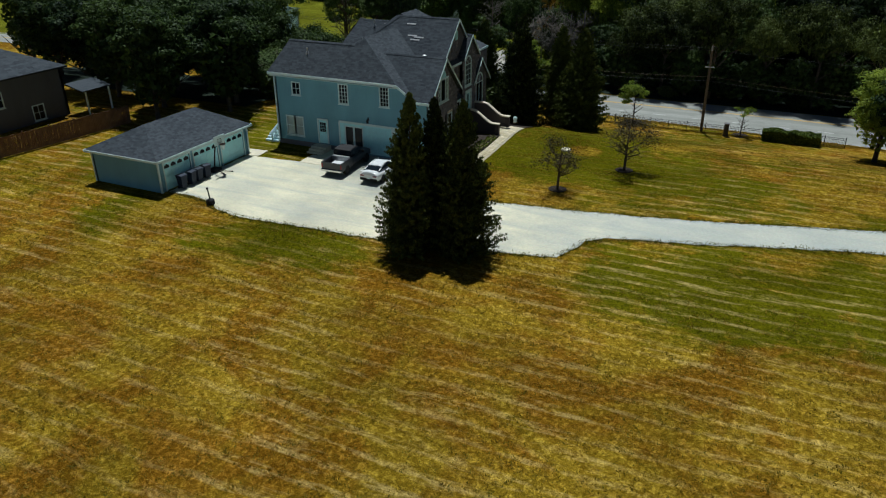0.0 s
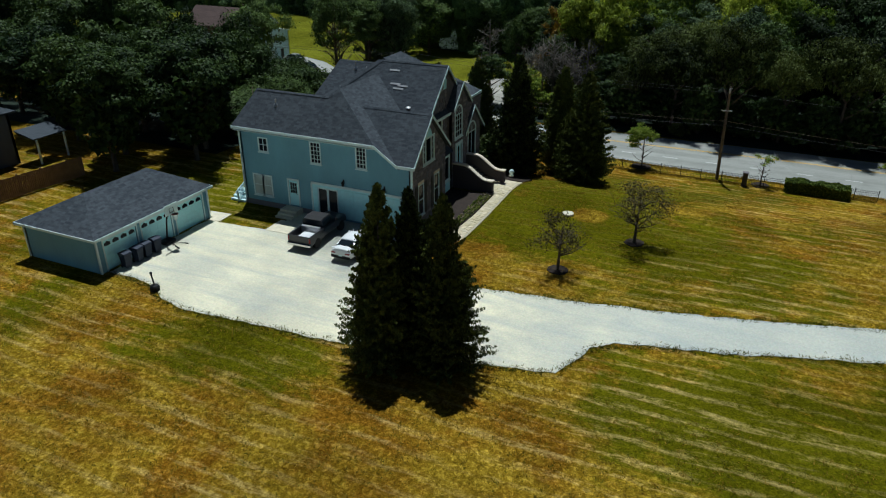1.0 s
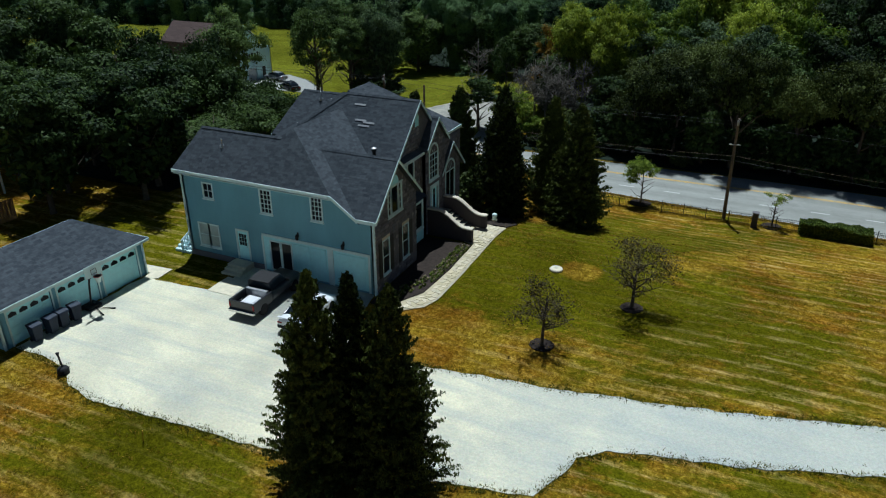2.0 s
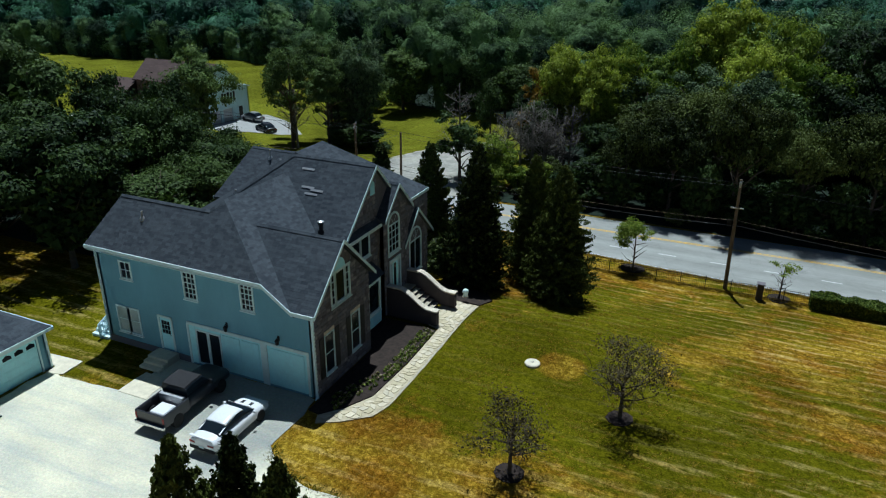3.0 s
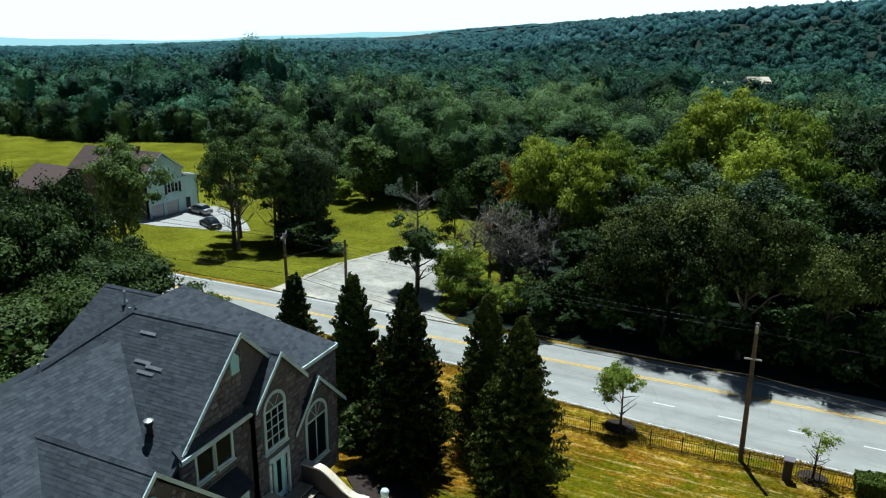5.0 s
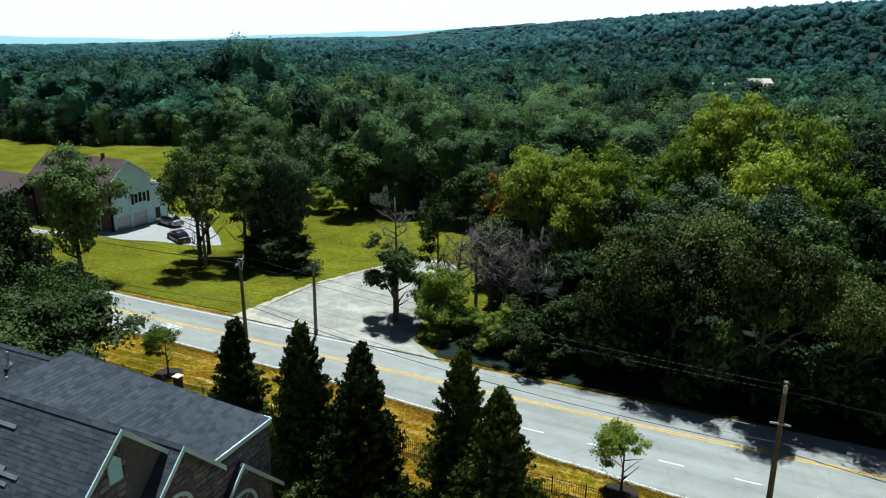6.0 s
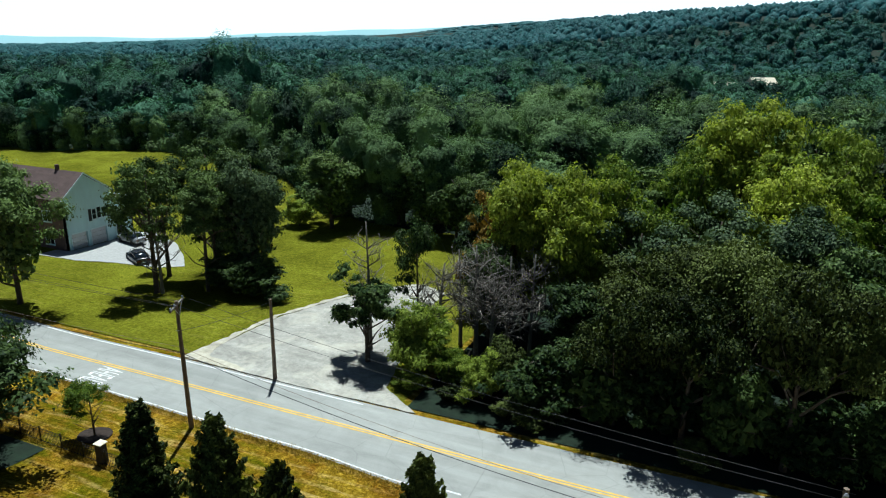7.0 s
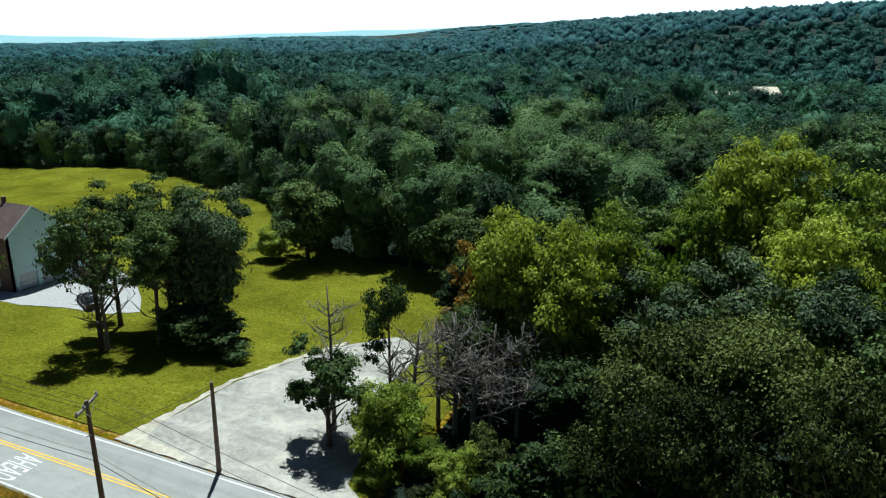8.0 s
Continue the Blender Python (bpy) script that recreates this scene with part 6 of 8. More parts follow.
entry = new("front_door")
entry.parent = house
part("door_frame", Geo().box(-1.6, -1.48, 10.82, 10.98, 1.2, 3.55).box(-1.6, -1.48, 12.2, 12.36, 1.2, 3.55).box(-1.6, -1.48, 10.82, 12.36, 3.45, 3.7).box(-1.6, -1.5, 11.12, 11.18, 1.2, 3.45).box(-1.6, -1.5, 12.0, 12.06, 1.2, 3.45), TRIM, entry, "white door surround")
part("leaf", Geo().box(-1.64, -1.56, 11.18, 12.0, 1.22, 3.45, bevel=0.01), DOOR_WHITE, entry, "pale front door")
for y0, y1 in ((10.99, 11.11), (12.07, 12.19), (11.45, 11.73)):
    part("pane", boxed(-1.6, -1.545, y0, y1, 1.6, 3.3), GLASS, entry, "narrow dark side light")

# roof fittings
for x, y, z, hgt in ((-12.5, 1.6, 8.0, 0.45), (-9.8, 6.5, 8.0, 0.7), (-10.6, 12.2, 8.4, 0.7), (-12.5, 13.6, 8.6, 0.6)):
    st = new("vent_pipe")
    st.parent = roof
    part("pipe", Geo().lathe([(0.06, -0.5), (0.06, hgt), (0.05, hgt)], 10, (x, y, z)), STEEL, st, "pale vent pipe")
    part("flashing", Geo().lathe([(0.2, -0.12), (0.16, 0.02), (0.07, 0.14)], 10, (x, y, z)), STEEL, st)
flue = new("flue")
flue.parent = roof
part("pipe", Geo().lathe([(0.2, -0.5), (0.2, 0.05), (0.12, 0.12), (0.12, 0.42), (0.17, 0.44), (0.17, 0.58), (0.08, 0.62)], 12, (-3.6, 6.35, 7.0)), IRON, flue, "black flue pipe")
part("cap", Geo().lathe([(0.2, 0), (0.2, 0.05), (0.05, 0.12)], 12, (-3.6, 6.35, 7.6)), STEEL, flue)
for k, (x, y) in enumerate(((-5.7, 8.3), (-5.0, 8.2), (-5.3, 8.0), (-6.2, 9.2))):
    z = 10.35 - (9.85 - y) * 0.962
    part("patch_shingle", boxed(-0.45, 0.45, -0.07, 0.07, 0.03, 0.05, m=pose(x, y, z, 43.9, 0, 0)), STEEL, roof, "pale replaced shingle")
dsp = Geo().tube([(WX1 + 0.06, WY - 0.08, 5.0), (WX1 + 0.06, WY - 0.08, 0.25), (WX1 + 0.06, WY - 0.3, 0.12)], 0.045, 6)
part("downspout", dsp, TRIM, house, "white downspout")
part("downspout", Geo().tube([(WX0 + 0.05, WY - 0.08, 6.1), (WX0 + 0.05, WY - 0.08, 0.2)], 0.045, 6), TRIM, house, "white downspout")

# white rail and stair at the far corner of the wing
rail = thing("stair_rail", "white painted stair rail at the corner of the house", "railing")
for k in range(4):
    part("post", boxed(WX0 - 0.75, WX0 - 0.65, 0.1 + k * 0.62, 0.2 + k * 0.62, 0.0, 1.0 + 0.28 * k, bevel=0.01), TRIM, rail)
for dz in (0.2, 0.95):
    part("rail", Geo().tube([(WX0 - 0.7, 0.1, dz), (WX0 - 0.7, 2.1, dz + 0.88)], 0.05, 6), TRIM, rail)
for k in range(11):
    y = 0.25 + k * 0.17
    part("baluster", boxed(WX0 - 0.72, WX0 - 0.68, y, y + 0.04, 0.25 + (y - 0.1) * 0.44, 0.95 + (y - 0.1) * 0.44), TRIM, rail)
for k in range(4):
    part("step", boxed(WX0 - 1.5, WX0 - 0.1, 0.2 + k * 0.3, 0.6 + k * 0.3, 0.0, 0.18 * (k + 1), bevel=0.01), TRIM, rail)

# front steps between curved stone walls
stair = thing("front_steps", "wide pale stone steps to the front door", "steps")
for k in range(6):
    x1 = 0.95 - k * 0.34
    # Riser faces are in shade; the dark stone puts that into their colour.
    part("riser", boxed(-1.5, x1 - 0.04, 10.75, 13.1, k * 0.2, k * 0.2 + 0.14), WALLSTONE, stair, "stone riser, darkened as in shade")
    part("tread", boxed(-1.5, x1, 10.75, 13.1, k * 0.2 + 0.142, k * 0.2 + 0.2, bevel=0.012), TREAD, stair, "pale stone tread")


def curved_wall(y, label):
    w = thing("stair_wall", label, "wall", group="walls of the front steps")
    core, n = Geo(), 12
    prof = []
    for k in range(n + 1):
        t = k / n
        x = -1.5 + 3.2 * t
        z = 2.1 - 1.1 * smooth01((x + 0.6) / 2.15)
        prof.append((x, z))
    core.prism([(-1.5, y, 0)] + [(x, y, z) for x, z in prof] + [(1.7, y, 0)], (0, 0.3, 0))
    part("stone_core", core, WALLSTONE, w, "dark fieldstone wall")
    for (xa, za), (xb, zb) in zip(prof, prof[1:]):
        cap = Geo().prism([(xa + 0.006, y - 0.06, za + 0.003), (xb - 0.006, y - 0.06, zb + 0.003), (xb - 0.006, y - 0.06, zb + 0.1), (xa + 0.006, y - 0.06, za + 0.1)], (0, 0.42, 0))
        part("cap_stone", cap, CAP, w)
    part("end_pier", Geo().box(1.7, 2.1, y - 0.06, y + 0.36, 0, 1.0, bevel=0.03), WALLSTONE, w, "square stone end pier")
    part("cap_stone", Geo().box(1.66, 2.14, y - 0.1, y + 0.4, 1.003, 1.11, bevel=0.02), CAP, w)
    return w


curved_wall(10.3, "low curving stone wall with a pale cap beside the steps")
curved_wall(13.2, "low curving stone wall with a pale cap beside the steps")
orn = thing("garden_ornament", "round white painted garden ornament on dark mulch", "ornament", Matrix.LocRotScale((2.15, 15.0, 0.07), None, (0.72, 0.72, 0.72)))
part("body", Geo().lathe([(0.05, 0.0), (0.2, 0.03), (0.24, 0.16), (0.2, 0.28), (0.3, 0.42), (0.31, 0.58), (0.24, 0.72), (0.1, 0.79), (0.01, 0.8)], 16), TRIM, orn, "rounded white body", smooth=True)
part("base", Geo().lathe([(0.3, -0.05), (0.3, 0.0), (0.26, 0.02)], 12), CAP, orn)


# ---- vehicles ----
def ring(y, w, z0, z1, crown=0.75, n=0):
    """A rounded cross-section at y."""
    return [(-w * 0.86, y, z0), (w * 0.86, y, z0), (w, y, z0 + 0.08), (w, y, z0 + (z1 - z0) * 0.55), (w * 0.94, y, z1 - 0.06), (w * crown, y, z1), (-w * crown, y, z1), (-w * 0.94, y, z1 - 0.06), (-w, y, z0 + (z1 - z0) * 0.55), (-w, y, z0 + 0.08)]


def loft(rings):
    g = Geo()
    n = len(rings[0])
    g.v = [p for r in rings for p in r]
    g.f = [(i * n + k, i * n + (k + 1) % n, (i + 1) * n + (k + 1) % n, (i + 1) * n + k) for i in range(len(rings) - 1) for k in range(n)] + [tuple(range(n)), tuple((len(rings) - 1) * n + k for k in range(n))]
    return g


def spline(rows, n=4):
    """Rows of numbers, smoothly filled in between."""
    out = []
    R = [rows[0]] + list(rows) + [rows[-1]]
    for i in range(1, len(R) - 2):
        a, b, c, d = R[i - 1:i + 3]
        for k in range(n):
            t = k / n
            out.append(tuple(0.5 * (2 * q + (r - p) * t + (2 * p - 5 * q + 4 * r - s) * t * t + (3 * q - p - 3 * r + s) * t ** 3) for p, q, r, s in zip(a, b, c, d)))
    return out + [rows[-1]]


def car_ring(y, w, z0, z1, crown=0.8, n=20):
    """A softly rounded body section: straight below, tucked in at the top."""
    pts = []
    for k in range(n):
        a = 2 * math.pi * (k + 0.5) / n
        c, s = math.cos(a), math.sin(a)
        e = abs(c) ** 0.45 * (1 if c >= 0 else -1)
        f = abs(s) ** 0.5 * (1 if s >= 0 else -1)
        z = (z0 + z1) / 2 + f * (z1 - z0) / 2
        up = max(0.0, f)
        pts.append((w * e * (1 - (1 - crown) * up ** 2), y, z))
    return pts


def wheel(parent, x, y, r, w=0.22):
    s = 1 if x > 0 else -1
    wh = new("wheel")
    wh.parent = parent
    wh.matrix_basis = pose(x, y, r, 0, 90, 0)
    part("tyre", Geo().lathe([(r * 0.62, -w / 2), (r * 0.94, -w / 2), (r, -w / 3), (r, w / 3), (r * 0.94, w / 2), (r * 0.62, w / 2)], 18), RUBBER, wh, "black tyre")
    part("rim", Geo().lathe([(r * 0.12, -w * 0.46), (r * 0.3, -w * 0.4), (r * 0.62, -w * 0.47), (r * 0.62, w * 0.47), (r * 0.3, w * 0.4), (r * 0.12, w * 0.46)], 12), STEEL, wh, "metal rim")


def car(name, label, at, paint, length=4.75, width=1.88, kind="coupe"):
    c = thing(name, label, "car", at)
    h, w = length / 2, width / 2
    if kind == "coupe":
        st = [(-h, 0.80, 0.42, 0.78), (-h + 0.12, 0.9, 0.30, 0.98), (-h + 0.6, 0.97, 0.24, 1.04), (-0.9, 1.0, 0.22, 0.98), (0.3, 0.98, 0.22, 0.95), (1.1, 0.98, 0.22, 0.92), (h - 0.5, 0.95, 0.24, 0.82), (h - 0.12, 0.86, 0.28, 0.68), (h, 0.74, 0.34, 0.58)]
        top = [(-1.75, 0.78, 0.97, 1.02), (-1.1, 0.8, 0.95, 1.27), (-0.45, 0.78, 0.94, 1.37), (0.15, 0.78, 0.93, 1.36), (0.55, 0.8, 0.92, 1.2), (1.1, 0.82, 0.90, 0.94)]
        roofp = [(-1.15, 0.70, 1.28), (-0.8, 0.68, 1.355), (-0.4, 0.67, 1.395), (0.1, 0.67, 1.385), (0.32, 0.68, 1.33)]
    else:
        st = [(-h, 0.85, 0.40, 0.85), (-h + 0.15, 0.94, 0.28, 1.02), (-1.2, 1.0, 0.22, 1.02), (0.8, 1.0, 0.22, 0.98), (h - 0.4, 0.94, 0.25, 0.86), (h, 0.8, 0.36, 0.66)]
        top = [(-h + 0.5, 0.8, 1.0, 1.04), (-1.3, 0.82, 1.0, 1.45), (0.2, 0.8, 0.98, 1.5), (1.3, 0.84, 0.95, 1.0)]
        roofp = [(-1.25, 0.68, 1.48), (-0.5, 0.66, 1.53), (0.2, 0.66, 1.53)]
    part("body", loft([car_ring(y, w * k, z0, z1) for y, k, z0, z1 in spline(st)]), paint, c, smooth=True)
    part("glasshouse", loft([car_ring(y, w * k, z0, z1, 0.7) for y, k, z0, z1 in spline(top)]), GLASS, c, "dark windows", smooth=True)
    rf = loft([[(-w * k, y, z - 0.05), (w * k, y, z - 0.05), (w * k * 0.97, y, z - 0.01), (w * k * 0.6, y, z + 0.02), (0, y, z + 0.028), (-w * k * 0.6, y, z + 0.02), (-w * k * 0.97, y, z - 0.01)] for y, k, z in spline(roofp)])
    part("roof", rf, paint, c, smooth=True)
    for sx in (-1, 1):
        a, b, d = (top[0][0] + 0.05, top[0][3]), (top[len(top) // 2][0], top[len(top) // 2][3]), (top[-1][0] - 0.05, top[-1][3])
        part("pillar", Geo().tube([(sx * w * 0.7, a[0], a[1]), (sx * w * 0.62, b[0] - 0.5, b[1] - 0.02)], 0.05, 5), paint, c)
        part("pillar", Geo().tube([(sx * w * 0.72, d[0], d[1]), (sx * w * 0.62, b[0] + 0.5, b[1] - 0.03)], 0.04, 5), paint, c)
        part("mirror", Geo().box(sx * w - 0.02, sx * (w + 0.16), 0.72, 0.84, 0.92, 1.06, bevel=0.02) if sx > 0 else Geo().box(sx * (w + 0.16), sx * w + 0.02, 0.72, 0.84, 0.92, 1.06, bevel=0.02), paint, c)
        part("headlight", boxed(sx * w * 0.66 - 0.14, sx * w * 0.66 + 0.14, h - 0.16, h - 0.02, 0.55, 0.66, bevel=0.02), LAMP, c, "clear headlight")
        part("tail_light", boxed(sx * w * 0.62 - 0.18, sx * w * 0.62 + 0.18, -h - 0.012, -h + 0.1, 0.68, 0.78, bevel=0.01), RED, c, "red tail light")
        for y in (-h + 0.95, h - 0.98):
            wheel(c, sx * (w - 0.1), y, 0.34)
    part("rear_bumper", boxed(-w * 0.84, w * 0.84, -h - 0.03, -h + 0.15, 0.32, 0.55, bevel=0.03), BLACK if kind == "coupe" else paint, c)
    part("licence_plate", boxed(-0.15, 0.15, -h - 0.04, -h - 0.03, 0.5, 0.6), TRIM, c, "plain pale plate")
    return c


sports = car("sports_car", "white low sports coupe parked nose to the house", Matrix.LocRotScale((-2.7, -3.75, 0.035), Euler((0, 0, 0.01)), (0.92, 0.9, 0.94)), WHITE_CAR)
for dx in (-0.28, 0.28):
    part("bonnet_vent", boxed(dx - 0.1, dx + 0.1, 1.1, 1.55, 0.905, 0.925, bevel=0.005, m=pose(0, 0, 0.02, -2, 0, 0)), BLACK, sports, "black bonnet vent")
part("spoiler", boxed(-0.75, 0.75, -2.36, -2.2, 1.06, 1.1, bevel=0.015), WHITE_CAR, sports)

truck = thing("pickup_truck", "dark grey crew-cab pickup truck with a black roof", "truck", Matrix.LocRotScale((-6.25, -3.05, 0.035), Euler((0, 0, 0.03)), (0.95, 0.92, 0.96)))
w, h = 0.97, 2.8
part("hood_and_cab", loft([car_ring(y, w * k, 0.42, z1, 0.93) for y, k, z1 in spline(((-0.75, 1.0, 1.18), (0.2, 1.0, 1.2), (1.2, 1.0, 1.2), (2.2, 0.98, 1.14), (2.7, 0.92, 1.05), (2.82, 0.85, 0.9)))]), TRUCK_PAINT, truck, "dark lower body", smooth=True)
part("glasshouse", loft([ring(y, w * k, 1.15, z1, 0.8) for y, k, z1 in ((-0.75, 0.9, 1.72), (-0.2, 0.88, 1.8), (0.6, 0.88, 1.8), (1.15, 0.9, 1.25))]), GLASS, truck, "dark windows")
part("roof", loft([[(-w * 0.8, y, z - 0.05), (w * 0.8, y, z - 0.05), (w * 0.76, y, z + 0.02), (-w * 0.76, y, z + 0.02)] for y, z in ((-0.78, 1.74), (-0.2, 1.82), (0.5, 1.82), (0.62, 1.79))]), BLACK, truck, "black roof")
bed = new("bed")
bed.parent = truck
part("side", boxed(-w, -w + 0.12, -2.75, -0.78, 0.5, 1.22, bevel=0.03), TRUCK_PAINT, bed)
part("side", boxed(w - 0.12, w, -2.75, -0.78, 0.5, 1.22, bevel=0.03), TRUCK_PAINT, bed)
part("tailgate", boxed(-w + 0.12, w - 0.12, -2.75, -2.66, 0.6, 1.2, bevel=0.02), TRUCK_PAINT, bed, "grey tailgate")
part("floor", boxed(-w + 0.1, w - 0.1, -2.7, -0.78, 0.55, 0.68), BLACK, bed)
part("load", Geo().box(-0.45, 0.5, -2.3, -1.3, 0.68, 0.95, bevel=0.05), WHITE_CAR, bed, "pale sheet in the bed")
part("toolbox", Geo().box(-0.8, 0.8, -1.15, -0.85, 0.7, 1.3, bevel=0.03), STEEL, bed, "metal toolbox")
part("rear_bumper", boxed(-w, w, -2.9, -2.75, 0.45, 0.65, bevel=0.03), CHROME, truck, "chrome bumper")
for sx in (-1, 1):
    part("tail_light", boxed(sx * (w - 0.08) - 0.06, sx * (w - 0.08) + 0.06, -2.77, -2.7, 0.75, 1.1, bevel=0.01), RED, truck, "red tail light")
    part("mirror", boxed(min(sx * w, sx * (w + 0.22)), max(sx * w, sx * (w + 0.22)), 0.85, 0.95, 1.2, 1.45, bevel=0.02), BLACK, truck)
    part("headlight", boxed(sx * 0.68 - 0.16, sx * 0.68 + 0.16, 2.72, 2.84, 0.8, 0.98, bevel=0.02), LAMP, truck, "clear headlight")
    for y in (-1.75, 1.85):
        wheel(truck, sx * (w - 0.12), y, 0.41, 0.28)
part("chassis", boxed(-0.6, 0.6, -2.6, 2.5, 0.3, 0.5), BLACK, truck)

zf = land(-56, 67)
car("sedan", "dark saloon car parked on a pale concrete drive", pose(-54.0, 65.6, zf + 0.06, 0, 0, 62), DARK_CAR, 4.9, 1.9, "sedan")
car("sedan", "silver saloon car parked before the far garage doors", pose(-61.2, 71.4, zf + 0.06, 0, 0, 78), SILVER, 4.6, 1.8, "sedan")


# ---- yard things ----
def bin_thing(x, y, turn, mat=None):
    b = thing("wheeled_bin", "dark blue wheeled refuse bin beside the garage", "bin", pose(x, y, 0.035, 0, 0, turn), "bins by the garage")
    g = loft([[(-a, -a, z), (a, -a, z), (a, a, z), (-a, a, z)] for a, z in ((0.22, 0.08), (0.29, 0.95), (0.31, 0.96), (0.31, 1.0))])
    g.v = [(x_, y_, z_) for x_, y_, z_ in g.v]
    part("body", g, BIN, b)
    part("lid", Geo().prism([(-0.32, -0.33, 1.005), (-0.32, 0.33, 1.005), (-0.32, 0.3, 1.07), (-0.32, -0.05, 1.12), (-0.32, -0.3, 1.07)], (0.64, 0, 0)), BIN, b)
    part("handle", Geo().tube([(-0.25, 0.33, 0.98), (-0.25, 0.42, 1.0), (0.25, 0.42, 1.0), (0.25, 0.33, 0.98)], 0.02, 6), BIN, b)
    for sx in (-0.24, 0.24):
        part("wheel", Geo().tube([(sx - 0.03, 0.2, 0.1), (sx + 0.03, 0.2, 0.1)], 0.1, 12), RUBBER, b)
    return b


first = bin_thing(-15.25, -12.3, 85)
for x, y, t in ((-15.2, -11.35, 95), (-15.2, -10.6, 88), (-15.15, -9.75, 80)):
    copy_thing(first, pose(x, y, 0.035, 0, 0, t))

hoop = thing("basketball_hoop", "portable basketball hoop with a white backboard", "basketball hoop", pose(-15.0, -8.3, 0.035, 0, 0, 90))
part("base", Geo().box(-0.5, 0.5, 0.2, 1.0, 0.0, 0.22, bevel=0.06), BLACK, hoop, "black weighted base")
part("base_arm", Geo().tube([(-0.45, -0.9, 0.05), (0, 0.3, 0.1), (0.45, -0.9, 0.05)], 0.05, 6), BLACK, hoop)
part("pole", Geo().tube([(0, 0.6, 0.1), (0, 0.35, 1.6), (0, 0.1, 2.5)], 0.055, 8), BLACK, hoop, "black pole")
part("brace", Geo().tube([(0, 0.1, 2.5), (0, -0.25, 2.75)], 0.04, 6), BLACK, hoop)
part("brace", Geo().tube([(0, 0.22, 2.0), (0, -0.25, 2.5)], 0.03, 6), BLACK, hoop)
bb = part("backboard", Geo().box(-0.6, 0.6, -0.32, -0.28, 2.35, 3.1, bevel=0.01), TRIM, hoop, "white backboard")
part("target", Geo().box(-0.2, 0.2, -0.327, -0.321, 2.5, 2.53).box(-0.2, 0.2, -0.327, -0.321, 2.8, 2.83).box(-0.2, -0.17, -0.327, -0.321, 2.53, 2.8).box(0.17, 0.2, -0.327, -0.321, 2.53, 2.8), BLACK, bb)
part("rim", Geo().tube([(0.23 * math.cos(a), -0.58 + 0.23 * math.sin(a), 2.42) for a in np.linspace(0, 2 * math.pi, 17)], 0.012, 6), RED, hoop, "red rim")
part("net", Geo().lathe([(0.22, 0.0), (0.17, -0.2), (0.13, -0.4), (0.128, -0.4), (0.168, -0.2), (0.218, 0.0)], 12, (0, -0.58, 2.41)), TRIM, hoop, "white net")

post = thing("yard_hydrant", "black post on a squat dark base at the drive's edge", "post", pose(-11.2, -13.95, 0.03))
part("base", Geo().lathe([(0.3, 0.0), (0.3, 0.28), (0.24, 0.36), (0.1, 0.4)], 12), BLACK, post)
part("stem", Geo().tube([(0, 0, 0.38), (-0.12, 0.0, 1.15)], 0.05, 8), BLACK, post)
part("cap", Geo().lathe([(0.08, 0), (0.09, 0.1), (0.03, 0.14)], 10, (-0.12, 0, 1.12)), BLACK, post)

cover = thing("well_cover", "round pale concrete cover set in the lawn", "cover", pose(9.05, 8.6, 0.0))
part("disc", Geo().lathe([(0.46, -0.1), (0.46, 0.1), (0.42, 0.14), (0.3, 0.16)], 20), CONCRETE, cover)
part("lifting_ring", Geo().tube([(0.08 * math.cos(a), 0.08 * math.sin(a), 0.17) for a in np.linspace(0, 2 * math.pi, 9)], 0.012, 5), STEEL, cover)
stk = thing("survey_stake", "thin yellow stake in the mown grass", "stake", pose(-3.4, -16.2, 0))
part("shaft", Geo().tube([(0, 0, -0.1), (0.25, -0.1, 0.75)], 0.025, 5), YELLOW, stk)


# ---- fence, posts, hedge along the road ----
def fence_y(x):
    return 31.6 + 0.012 * (x - 5) - (0.0 if x > -20 else 0.04 * (x + 20))


fence = thing("iron_fence", "low black iron picket fence along the road", "fence")
pk = Geo().box(-0.009, 0.009, -0.009, 0.009, 0.06, 1.1)
pk.add([(-0.009, -0.009, 1.1), (0.009, -0.009, 1.1), (0.009, 0.009, 1.1), (-0.009, 0.009, 1.1), (0, 0, 1.17)], [(0, 1, 4), (1, 2, 4), (2, 3, 4), (3, 0, 4)])
picket_me = pk.mesh("picket", IRON)
post_me = Geo().box(-0.035, 0.035, -0.035, 0.035, -0.1, 1.2, bevel=0.008).mesh("fence_post", IRON)
xs = np.arange(-31.0, 33.01, 2.0)
rest = Geo()
for i, x in enumerate(xs):
    y = fence_y(x)
    part("fence_post", post_me, None, fence, at=pose(x, y, land(x, y)))
    if i + 1 < len(xs):
        x2, y2 = xs[i + 1], fence_y(xs[i + 1])
        for dz in (0.14, 0.85, 1.02):
            part("rail", Geo().tube([(x, y, land(x, y) + dz), (x2, y2, land(x2, y2) + dz)], 0.016, 4), IRON, fence)
        for k in range(1, 14):
            px = x + (x2 - x) * k / 14
            py = fence_y(px)
            if 4 < px < 26:
                part("picket", picket_me, None, fence, at=pose(px, py, land(px, py)))
            else:
                rest.add([Vector(p) + Vector((px, py, land(px, py))) for p in pk.v], pk.f)
tagged(part("picket_run", rest.mesh("picket_run", IRON), IRON, fence), kind="stuff")

